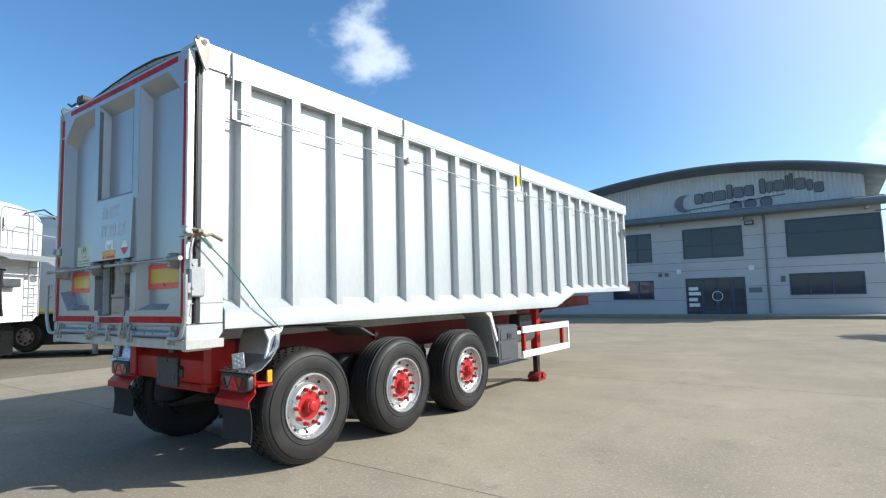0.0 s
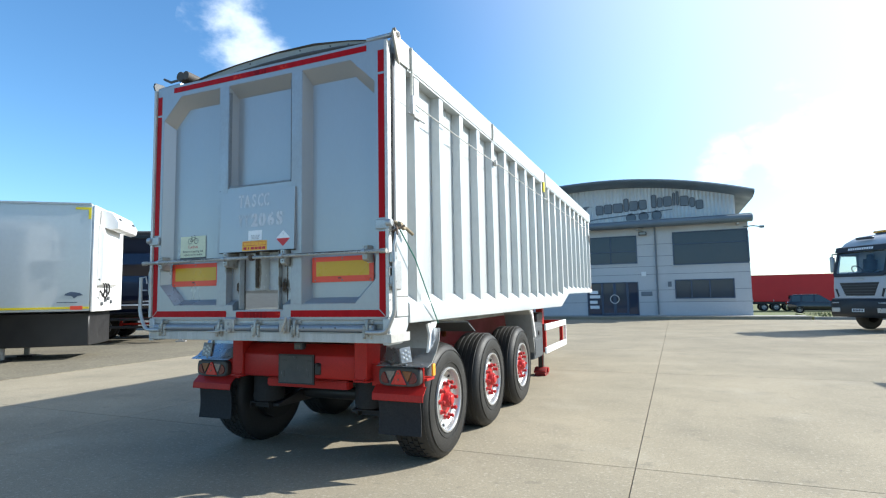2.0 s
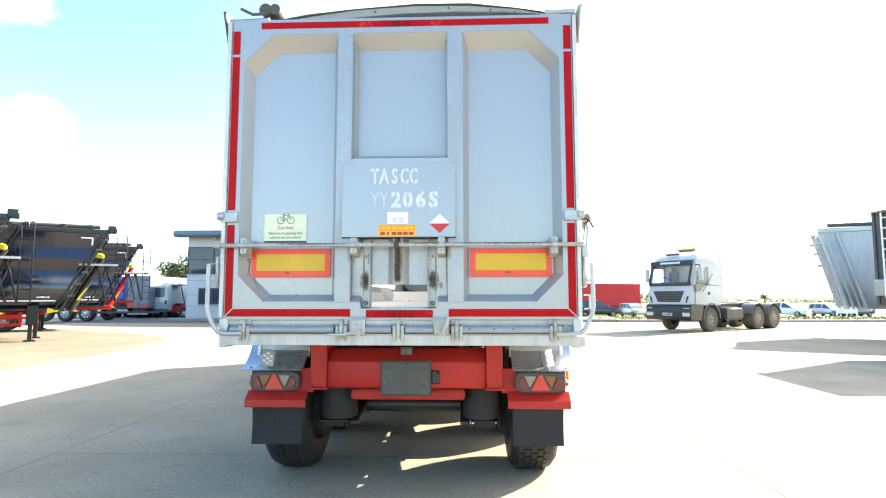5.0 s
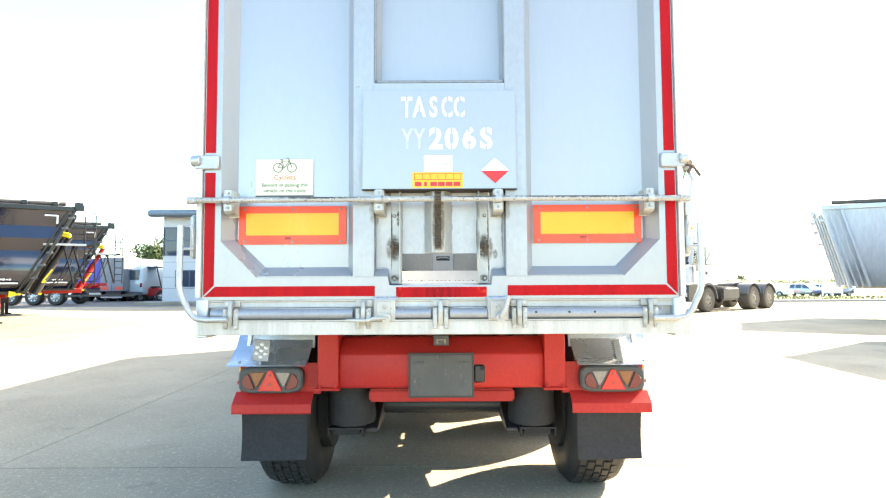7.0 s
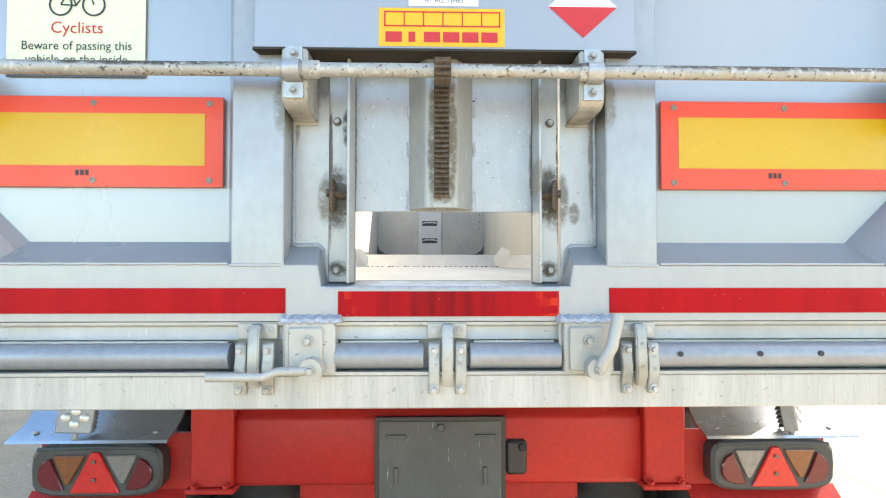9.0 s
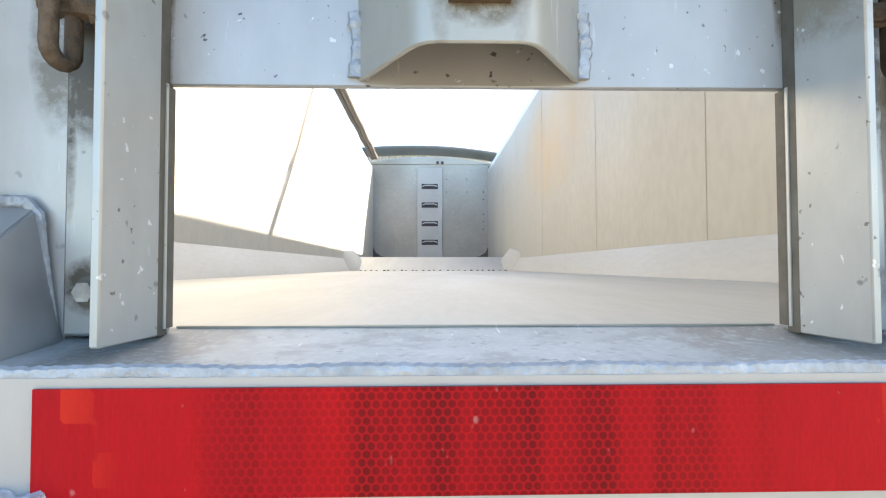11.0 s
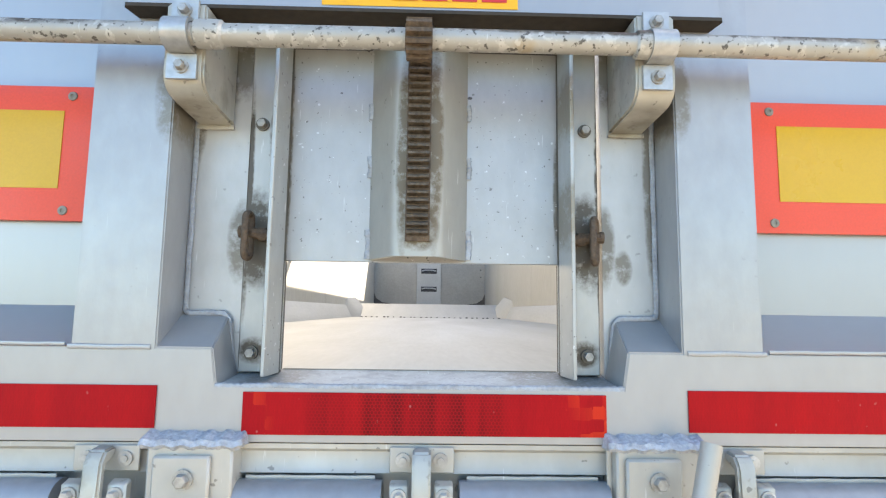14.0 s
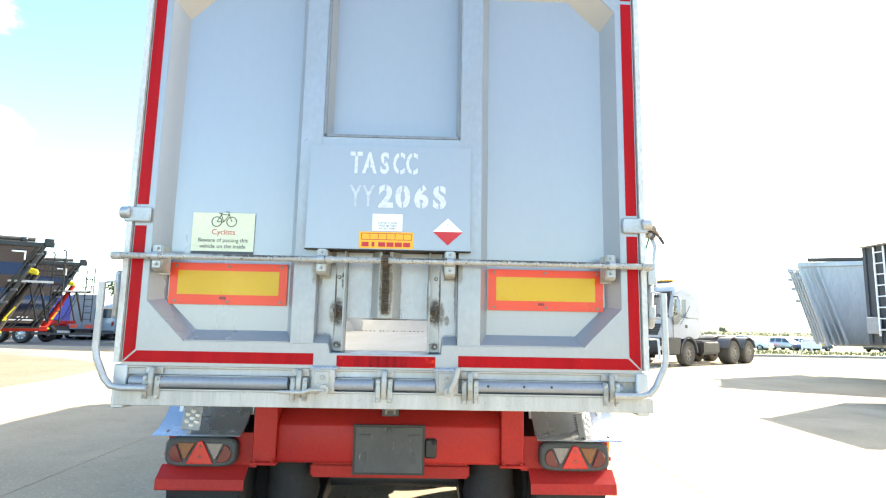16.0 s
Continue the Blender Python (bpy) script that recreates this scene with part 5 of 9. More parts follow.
    door = part("sliding_door", s, M["slide"], tr, "raised silver sliding grain door, scuffed", bevel=0.001)
    s = Shape()
    outside = [(-0.083, 0.0795), (-0.0495, 0.0265), (-0.0445, 0.0200), (-0.0385, 0.0162), (-0.0310, 0.0150), (0.0100, 0.0150), (0.0175, 0.0162), (0.0235, 0.0200), (0.0285, 0.0265), (0.062, 0.0795)]
    within = [(-0.0785, 0.0795), (-0.0462, 0.0282), (-0.0420, 0.0226), (-0.0372, 0.0193), (-0.0310, 0.0183), (0.0100, 0.0183), (0.0162, 0.0193), (0.0210, 0.0226), (0.0252, 0.0282), (0.0575, 0.0795)]
    s.prism(outside + within[::-1], "z", 1.577, 2.30)
    part("rack_channel", s, M["channel"], door, "folded channel with greasy marks", bevel=0.0008)
    for x in (-0.0845, 0.0635):
        for z0, z1, r in ((1.579, 1.622, 0.0055), (1.70, 1.733, 0.0048), (1.79, 1.815, 0.0045)):
            bead([(x, 0.0775, z0), (x + 0.001, 0.0775, (z0 + z1) / 2), (x - 0.001, 0.0775, z1)], r * 0.85, door, "weld", 0.20)
    s = Shape()
    s.box(-0.0265, 0.0070, 0.0095, 0.0148, 1.598, 2.28)
    part("rack_bar", s, M["rust"], door, "rusty rack bar")
    for k in range(36):
        z = 1.607 + k * 0.0109
        s = Shape()
        s.prism([(0.0008, z + 0.0008), (0.0008, z + 0.0038), (0.009, z + 0.0066), (0.009, z - 0.0018)], "x", -0.0245, 0.0050)
        part("rack_tooth", s, M["rack"], door)
    # cover flap over the top of the door
    s = Shape()
    s.prism([(-0.030, 1.905), (-0.022, 1.905), (-0.006, 2.42), (-0.014, 2.424)], "x", -0.398, 0.396)
    flap = part("door_cover", s, M["panel"], tr, "flat silver cover plate over the door")
    for x in (-0.398, 0.392):
        s = Shape()
        s.prism([(-0.0215, 1.9055), (-0.001, 1.906), (-0.001, 2.40), (-0.0062, 2.40)], "x", x, x + 0.004)
        part("cover_side", s, M["panel"], flap)
    # Dark plate closes the gap; its colour holds grime and the gap's shade.
    s = Shape()
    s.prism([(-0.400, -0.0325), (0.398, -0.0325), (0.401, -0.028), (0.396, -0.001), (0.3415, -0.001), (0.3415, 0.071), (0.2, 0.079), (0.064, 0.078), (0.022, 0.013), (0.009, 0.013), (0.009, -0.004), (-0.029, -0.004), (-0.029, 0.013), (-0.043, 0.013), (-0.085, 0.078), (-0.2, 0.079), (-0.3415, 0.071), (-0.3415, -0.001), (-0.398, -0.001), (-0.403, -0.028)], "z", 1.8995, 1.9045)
    part("cover_lip", s, M["lip"], flap, "underside of the cover, grime and painted shade in one dark colour")
    fy = lambda z: -0.030 + (z - 1.905) * 0.0308 - 0.0035
    lean = Vector((0, 0.0308, 1)).normalized()
    s = Shape()
    for c, x in zip("TASCC", (-0.171, -0.105, -0.031, 0.040, 0.104)):
        s.text(c, 0.150, (x, fy(2.287) + 0.0022, 2.287), up=lean, squeeze=0.58 if c == "C" else 0.64, bold=0.004, align="CENTER")
    part("stencil", s, M["stencil"], flap, "white stencilled letters TASCC")
    s = Shape()
    for x in (-0.168, -0.105):
        s.text("Y", 0.150, (x, fy(2.118) + 0.0022, 2.118), up=lean, squeeze=0.62, bold=0.002, align="CENTER")
    part("stencil", s, M["stencil_worn"], flap, "worn white stencilled letters YY")
    s = Shape()
    for c, x in zip("206S", (-0.019, 0.063, 0.154, 0.243)):
        s.text(c, 0.150, (x, fy(2.118) + 0.0022, 2.118), up=lean, squeeze=0.92, bold=0.0065, align="CENTER")
    part("stencil", s, M["stencil"], flap, "white stencilled 206S")
    # the bridges that the stencil plate left unpainted
    for x, z, h in ((-0.171, 2.37, 0.03), (-0.105, 2.28, 0.055), (-0.031, 2.335, 0.02), (0.043, 2.28, 0.026), (0.043, 2.37, 0.028), (0.107, 2.28, 0.026), (0.107, 2.37, 0.028), (-0.022, 2.20, 0.026), (0.063, 2.11, 0.026), (0.063, 2.20, 0.028), (0.154, 2.11, 0.026), (0.154, 2.20, 0.028), (0.243, 2.11, 0.024), (0.243, 2.20, 0.028)):
        a, b = fy(z) + 0.0012, fy(z + h) + 0.0012
        s = Shape()
        s.face([(x - 0.0042, a, z), (x + 0.0042, a, z), (x + 0.0042, b, z + h), (x - 0.0042, b, z + h)])
        part("stencil_bridge", s, M["panel"], flap)

    def sticker(name, x0, x1, z0, z1, mat, draw, label, parent=flap, y=None, mats=()):
        s = Shape()
        if y is None:
            a, b = fy(z0) + 0.0025, fy(z1) + 0.0025
        else:
            a = b = y
        s.face([(x0, a, z0), (x1, a, z0), (x1, b, z1), (x0, b, z1)])
        q = (lambda z: (fy(z) + 0.0015)) if y is None else (lambda z: y - 0.0012)
        draw(s, q)
        return part(name, s, [M[mat], *[M[m] for m in mats]], parent, label)

    def draw_notice(s, q):
        s.slot = 1
        for k, words in enumerate(("SCREW CLAMPS", "MUST BE USED", "AT ALL TIMES")):
            z = 2.030 - 0.0135 * k
            s.text(words, 0.0135, (-0.006, q(z), z), up=lean, align="CENTER")
    sticker("notice_sticker", -0.080, 0.066, 1.996, 2.080, "sticker", draw_notice, "white sticker: screw clamps must be used at all times", mats=("ink",))

    def draw_maker(s, q):
        s.slot = 1
        for a, b, c, d in ((-0.131, 0.112, 1.981, 1.984), (-0.131, 0.112, 1.951, 1.954), (-0.131, -0.128, 1.951, 1.984), (0.109, 0.112, 1.951, 1.984)) + tuple((-0.131 + k * 0.0405, -0.1285 + k * 0.0405, 1.951, 1.984) for k in range(1, 6)):
            s.face([(a, q(c), c), (b, q(c), c), (b, q(d), d), (a, q(d), d)])
        for k in range(6):
            a = -0.128 + k * 0.040 + (0.008 if k == 1 else 0)
            b = a + (0.014 if k == 1 else 0.034)
            s.face([(a, q(1.918), 1.918), (b, q(1.918), 1.918), (b, q(1.94), 1.94), (a, q(1.94), 1.94)])
    sticker("maker_sticker", -0.142, 0.121, 1.909, 1.991, "sticker_o", draw_maker, "orange maker's sticker with plain red blocks", mats=("ink_red",))

    s = Shape()
    cx, cz, h = 0.287, 1.998, 0.067
    for slot, pts in ((0, [(cx - 0.073, cz), (cx + 0.073, cz), (cx, cz + h)]), (1, [(cx - 0.073, cz), (cx, cz - h), (cx + 0.073, cz)])):
        s.slot = slot
        s.face([(x, fy(z) + 0.0025, z) for x, z in pts])
    s.slot = 2
    s.text("1", 0.024, (cx, fy(2.03) + 0.0015, 2.026), up=lean, align="CENTER")
    part("diamond_sticker", s, [M["sticker"], M["ink_red"], M["ink"]], flap, "red and white hazard diamond sticker")

    def draw_cycle(s, q):
        s.slot = 1
        cx, cz = -0.835, 2.043
        for dx in (-0.037, 0.037):
            s.lathe([(0.0225, 0), (0.0265, 0), (0.0265, 0.0006), (0.0225, 0.0006)], (cx + dx, q(0) - 0.0006, cz), "y", 20, closed=True)
        for p0, p1 in (((-0.037, 0), (-0.015, 0.036)), ((-0.037, 0), (-0.003, -0.002)), ((-0.003, -0.002), (-0.019, 0.042)), ((-0.003, -0.002), (0.022, 0.036)), ((-0.015, 0.036), (0.022, 0.036)), ((0.037, 0), (0.019, 0.050)), ((0.019, 0.050), (0.008, 0.052)), ((-0.028, 0.043), (-0.010, 0.043))):
            a, b = Vector((cx + p0[0], q(0), cz + p0[1])), Vector((cx + p1[0], q(0), cz + p1[1]))
            n = (b - a).cross(Vector((0, 1, 0))).normalized() * 0.0018
            s.face([a - n, b - n, b + n, a + n])
        for k, words in enumerate(("Beware of passing this", "vehicle on the inside")):
            s.text(words, 0.0285, (-0.835, q(0), 1.940 - 0.031 * k), align="CENTER", squeeze=0.97)
        s.slot = 2
        s.text("Cyclists", 0.038, (-0.835, q(0), 1.978), align="CENTER", squeeze=1.0)
    sticker("cyclist_sign", -0.992, -0.682, 1.893, 2.088, "sticker_y", draw_cycle, "pale yellow warning sign for cyclists", gate, 0.088, ("ink", "ink_red"))
    s = Shape()
    s.box(-0.992, -0.682, 0.0885, 0.0915, 1.878, 1.895)
    part("sign_backing", s, M["plastic"], gate)

    # red tape along the gate's rim
    def tape(x0, x1, z0, z1, pts=None):
        s = Shape()
        if pts:
            s.prism(pts, "y", -0.0025, -0.0005)
        else:
            s.box(x0, x1, -0.0025, -0.0005, z0, z1)
        part("red_tape", s, M["tape_centre"], gate, "scuffed red honeycomb reflective tape")
    tape(-0.228, 0.240, 1.345, 1.398)
    tape(0, 0, 0, 0, [(-1.222, 1.352), (-0.338, 1.352), (-0.338, 1.405), (-1.165, 1.405)])
    tape(0, 0, 0, 0, [(0.348, 1.352), (1.222, 1.352), (1.165, 1.405), (0.348, 1.405)])
    for sx in (1, -1):
        tape(0, 0, 0, 0, [(sx * 1.226, 1.358), (sx * 1.226, 2.0), (sx * 1.172, 2.0), (sx * 1.172, 1.412)])
        a, b = sorted((sx * 1.172, sx * 1.226))
        tape(a, b, 2.105, 3.235)
        tape(a, b, 3.255, 3.43)
    tape(-1.02, 1.07, 3.445, 3.492)

    # marker boards
    for sx, x0, x1 in ((-1, -1.078, -0.502), (1, 0.498, 1.076)):
        s = Shape()
        s.box(x0, x1, 0.080, 0.088, 1.628, 1.832)
        s.slot = 1
        s.box(x0 + 0.040, x1 - 0.040, 0.0788, 0.0799, 1.676, 1.794)
        s.slot = 2
        for x in (x0 + 0.03, (x0 + x1) / 2, x1 - 0.03):
            for z in (1.643, 1.817):
                s.lathe([(0.0072, 0.0), (0.0065, -0.0015), (0.0028, -0.0018), (0.0026, -0.0006)], (x, 0.0795, z), "y", 12)
        s.slot = 3
        for k in range(3):
            a = (x0 + x1) / 2 - 0.038 + 0.011 * k
            s.box(a, a + 0.007, 0.0788, 0.0799, 1.654, 1.666)
        part("marker_board", s, [M["orange"], M["yellow"], M["screw"], M["ink"]], gate, "orange and yellow rear marker board")

    # cross bar with its brackets
    s = Shape()
    s.tube([(-1.262, -0.062, 1.846)] + [(x, -0.062, 1.847 + random.uniform(-0.0012, 0.0012)) for x in (-0.8, -0.3, 0.0, 0.3, 0.8)] + [(1.245, -0.062, 1.844)], 0.0142, 16)
    for x in (-1.262, 1.245):
        s.cyl((x, -0.062, 1.845), "x", 0.019, 0.05, 12)
    bar = part("cross_bar", s, M["bar_paint"], tr, "scratched galvanised cross bar with flaking paint")
    for x0, x1 in ((-0.292, -0.255), (0.265, 0.295)):
        s = Shape()
        s.lathe([(0.0145, x0), (0.0178, x0 + 0.003), (0.0185, (x0 + x1) / 2), (0.0178, x1 - 0.003), (0.0145, x1)], (0, -0.062, 1.847), "x", 20)
        part("collar", s, M["bar_paint"], bar)
    # pinion that runs in the rack
    s = Shape()
    s.cyl((-0.010, -0.062, 1.847), "x", 0.019, 0.034, 16)
    for k in range(12):
        t0 = 2 * math.pi * k / 12
        c, d = math.cos(t0), math.sin(t0)
        pts = [(-0.062 + c * r + e * -d, 1.847 + d * r + e * c) for r, e in ((0.018, 0.0045), (0.0265, 0.0025), (0.0265, -0.0025), (0.018, -0.0045))]
        s.prism(pts, "x", -0.026, 0.006)
    part("pinion", s, M["rust"], bar, "rusty toothed pinion on the bar")
    for x in (-1.085, -0.312, 0.300, 1.075):
        z = 1.847
        s = Shape()
        y1 = 0.0715 if abs(x) < 0.9 else 0.040
        curve = [(-0.046 + 0.034 * (1 - math.cos(t)), z - 0.044 - 0.026 * math.sin(t)) for t in (math.pi * k / 12 for k in range(7))]
        s.prism([(-0.046, z + 0.050)] + curve + [(y1, z - 0.074), (y1, z + 0.050)], "x", x - 0.026, x + 0.026)
        bk = part("bar_bracket", s, M["bracket"], tr, "worn grimy steel bar bracket", bevel=0.003, segments=2)
        bead([(x - 0.027, y1 - 0.003, z - 0.0765), (x + 0.027, y1 - 0.003, z - 0.0765)], 0.0042, bk, "bracket")
        s = Shape()
        ring = [(-0.062 + 0.0205 * math.cos(t), z + 0.0205 * math.sin(t)) for t in (math.pi * (0.5 + k / 10) for k in range(11))]
        inner = [(-0.062 + 0.0150 * math.cos(t), z + 0.0150 * math.sin(t)) for t in (math.pi * (1.5 - k / 10) for k in range(11))]
        s.prism(ring + [(-0.0475, z - 0.0205), (-0.0475, z - 0.0150)] + inner + [(-0.0475, z + 0.0150), (-0.0475, z + 0.0205)], "x", x - 0.016, x + 0.016)
        s.box(x - 0.017, x + 0.017, -0.0515, -0.0465, z + 0.0215, z + 0.052)
        s.box(x - 0.019, x + 0.019, -0.0515, -0.0465, z - 0.054, z - 0.0215)
        part("saddle_clamp", s, M["galv"], bk, "bolted saddle clamp")
        bolt(bk, x, -0.0515, z - 0.038, 0.0066, "worn_bolt")
        bolt(bk, x, -0.0515, z + 0.037, 0.0066, "worn_bolt")

    # -- rear sill below the gate --
    s = Shape()
    s.box(-1.245, 1.277, -0.014, 0.30, 1.155, 1.225)
    sill = part("rear_sill", s, M["streaked"], tr, "pale aluminium rear sill streaked with dirt", bevel=0.003)
    s = Shape()
    s.box(-1.245, 1.245, 0.035, 0.10, 1.2255, 1.333)
    part("sill_back", s, M["sill_plate"], sill)
    s = Shape()
    s.prism([(0.004, 1.333), (0.004, 1.327), (0.012, 1.322), (0.012, 1.302), (0.008, 1.296), (0.0345, 1.292), (0.0345, 1.333)], "x", -1.245, 1.245)
    part("sill_flange", s, M["sill_plate"], sill, "worn pale flange below the gate")
    s = Shape()
    s.box(-1.245, 1.245, -0.018, 0.034, 1.2255, 1.232)
    part("sill_lip", s, M["sill_plate"], sill)
    for a, b in ((-1.18, -0.45), (-0.232, -0.048), (0.050, 0.240), (0.42, 1.13)):
        s = Shape()
        s.tube([(a, 0.004, 1.262), (b, 0.004, 1.262)], 0.027, 18)
        part("hinge_tube", s, M["tube_paint"], sill, "dull silver hinge tube")
        bead([(a + 0.01, 0.008, 1.2905), (b - 0.01, 0.008, 1.2905)], 0.0028, sill, "sill_plate")
    for x in (-1.075, -0.395, 0.002, 0.405, 1.075):
        s = Shape()
        s.box(x - 0.041, x + 0.041, 0.0, 0.0035, 1.299, 1.3305)
        part("hook_plate", s, M["sill_plate"], sill, bevel=0.001)
        s = Shape()
        s.prism([(0.0, 1.331), (-0.022, 1.329), (-0.031, 1.316), (-0.037, 1.225), (-0.024, 1.200), (-0.016, 1.205), (-0.022, 1.24), (-0.020, 1.31), (0.0, 1.318)], "x", x - 0.0115, x + 0.0115)
        part("hook", s, M["bracket"], sill, "worn aluminium sheet hook", bevel=0.003, segments=2)
        for d in (-0.024, 0.024):
            s = Shape()
            s.cyl((x + d, -0.0015, 1.3145), "y", 0.0095, 0.003, 14).cyl((x + d, -0.0035, 1.3145), "y", 0.0045, 0.004, 10)
            part("rivet", s, M["grime"], sill)
            s = Shape()
            s.prism([(-0.010, 1.294), (-0.024, 1.290), (-0.024, 1.262), (-0.030, 1.245), (-0.024, 1.205), (-0.022, 1.186), (-0.0125, 1.186), (-0.0125, 1.23), (-0.010, 1.26)], "x", x + d * 1.15 - 0.0115, x + d * 1.15 + 0.0115)
            part("hook_keeper", s, M["bracket"], sill, "bent steel keeper", bevel=0.002)
            bolt(sill, x + d * 1.15, -0.0255, 1.278, 0.0065, "grime")
            bolt(sill, x + d * 1.15, -0.0255, 1.197, 0.0065, "grime")
    for sx, x in ((-1, -0.285), (1, 0.295)):
        s = Shape()
        s.box(x - 0.05, x + 0.055, -0.022, 0.0345, 1.228, 1.338)
        s.box(x - 0.040, x + 0.030, -0.030, -0.022, 1.235, 1.325)
        lock = part("lock_block", s, M["sill_plate"], tr, "welded aluminium lock block", bevel=0.003)
        q, rings = Shape(), []
        for i in range(61):
            u, end = x - 0.060 + 0.126 * i / 60, 0.4 if i in (0, 60) else 1.0
            w = end * (0.95 + 0.09 * math.sin(i * 0.7) + 0.05 * math.sin(i * 1.7 + x * 30) + random.uniform(-0.03, 0.03))
            zc = 1.339 + 0.0012 * math.sin(i * 0.55)
            rings.append([(u, -0.0225, zc - 0.008 * w), (u, -0.0245 - 0.0025 * w, zc - 0.003), (u, -0.0205 - 0.003 * w, zc + 0.0035), (u, -0.010 - 0.002 * w, zc + 0.007 * w), (u, -0.001 - 0.001 * w, zc + 0.0105 * w), (u, 0.004, zc + 0.010 * w), (u, 0.004, zc - 0.008)])
        q.loft(rings)
        part("weld_bead", q, M["weld_white"], lock, "broad ragged bluish-white weld")
        bead([(x - 0.053, -0.004, 1.335), (x - 0.053, -0.004, 1.24)], 0.004, lock, "sill_plate")
        bolt(lock, x, -0.032, 1.298, 0.0085, "worn_bolt")
        s = Shape()
        s.cyl((x + 0.012, -0.045, 1.243), "y", 0.024, 0.034, 16)
        if sx < 0:
            s.tube([(x + 0.012, -0.06, 1.243), (x - 0.05, -0.066, 1.243), (x - 0.08, -0.066, 1.232), (x - 0.19, -0.066, 1.232)], 0.009, 10)
        else:
            s.tube([(x + 0.012, -0.06, 1.243), (x + 0.02, -0.068, 1.265), (x + 0.035, -0.068, 1.29), (x + 0.052, -0.06, 1.352)], 0.0125, 12)
        part("lever", s, M["sill_plate"], lock, "galvanised turning lever")
        bolt(lock, x + 0.012, -0.064, 1.243, 0.008, "worn_bolt")
    for x in (0.49, 0.66, 0.79):
        s = Shape()
        s.cyl((x, -0.0235, 1.268), "y", 0.006, 0.003, 8)
        part("drain_hole", s, M["ink"], sill)
    # bent guard bars each side, corner latches
    for sx in (1, -1):
        s = Shape()
        s.tube([(sx * 1.08, -0.045, 1.238), (sx * 1.20, -0.045, 1.238), (sx * 1.245, -0.047, 1.246), (sx * 1.275, -0.05, 1.28), (sx * 1.318, -0.05, 1.37), (sx * 1.328, -0.05, 1.42), (sx * 1.325, -0.05, 1.72)], 0.0155, 12)
        part("guard_bar", s, M["galv"], tr, "bent galvanised guard bar")
        s = Shape()
        s.tube([(sx * 1.325, -0.05, 1.60), (sx * 1.27, -0.03, 1.60)], 0.007, 8)
        part("guard_stay", s, M["galv"], tr)
        s = Shape()
        s.tube([(sx * 1.325, -0.05, 1.715), (sx * 1.275, -0.04, 1.725), (sx * 1.272, -0.03, 1.66)], 0.006, 8)
        part("guard_stay", s, M["galv"], tr)
        s = Shape()
        s.box(sx * 1.15, sx * 1.275, -0.02, -0.002, 2.015, 2.09)
        s.cyl((sx * 1.268, -0.012, 2.06), "x", 0.03, 0.05, 14)
        part("gate_latch", s, M["galv"], gate, "galvanised side latch", bevel=0.006)
        s = Shape()
        s.box(sx * 1.272, sx * 1.305, 0.0, 0.12, 1.55, 1.78)
        part("lamp_box", s, M["galv"], tr, "small silver side box", bevel=0.012)
        # upright door channel on the body's edge, with black strips in place of dark gaps
        s = Shape()
        s.box(sx * 1.236, sx * 1.262, -0.015, 0.035, 1.35, 3.50)
        s.slot = 1
        s.box(sx * 1.2325, sx * 1.2355, 0.02, 0.09, 1.35, 3.50)
        s.slot = 1
        s.box(sx * 1.2625, sx * 1.2675, 0.064, 0.09, 1.35, 3.42)
        part("edge_channel", s, [M["alu_dirty"], M["ink"]], tr)
    # right-hand toggles and rods
    s = Shape()
    s.tube([(1.30, 0.02, 2.02), (1.315, 0.0, 1.95), (1.30, -0.005, 1.88), (1.305, -0.005, 1.76)], 0.011, 10)
    part("latch_rod", s, M["galv"], tr)
    s = Shape()
    s.tube([(1.29, 0.05, 2.05), (1.325, 0.0, 2.02), (1.345, -0.03, 1.965)], 0.008, 8)
    s.tube([(1.29, -0.02, 1.99), (1.36, 0.06, 2.04)], 0.009, 8)
    part("toggle", s, M["rust"], tr, "rusty toggle clamp")
    for z in (1.80, 1.62):
        s = Shape()
        s.box(1.268, 1.30, -0.02, 0.06, z - 0.04, z + 0.04)
        s.cyl((1.305, 0.02, z), "x", 0.014, 0.016, 10)
        part("keeper", s, M["galv"], tr, bevel=0.006)
    s = Shape()
    s.tube([(1.285, 0.03, 1.5), (1.315, 0.0, 1.5), (1.315, -0.01, 1.41), (1.285, 0.02, 1.405)], 0.006, 8)
    part("loop", s, M["galv"], tr)

    # -- top of the gate: arched bow, tarp edge, hinge arms --
    s = Shape()
    bow = [(-1.05, 3.530), (-0.7, 3.585), (-0.35, 3.630), (0.1, 3.655), (0.5, 3.648), (0.85, 3.615), (1.08, 3.570)]
    s.prism(bow + [(1.08, 3.54), (0.6, 3.545), (0.0, 3.545), (-0.5, 3.535), (-1.05, 3.515)], "y", 0.10, 0.13)
    plate = part("rear_bow", s, M["front_sheet"], tr, "olive-grey arched rear plate with small rivets")
    for x, z in ((-0.92, 3.532), (-0.78, 3.552), (-0.2, 3.615), (0.35, 3.632), (0.66, 3.610), (0.84, 3.588), (0.96, 3.572)):
        s = Shape()
        s.cyl((x, 0.098, z), "y", 0.008, 0.006, 8)
        part("rivet", s, M["plastic"], plate)
    s = Shape()
    rings = []
    for i, (x, z) in enumerate(bow):
        wob = 0.006 * math.sin(i * 2.1)
        rings.append([(x, 0.092, z), (x, 0.085, z + 0.008 + wob), (x, 0.16, z + 0.016 + wob), (x, 0.42, z + 0.02), (x, 0.42, z + 0.004), (x, 0.12, z)])
    s.loft(rings)
    part("tarp_edge", s, M["tarp"], tr, "dark tarpaulin hem over the rear bow")
    s = Shape()
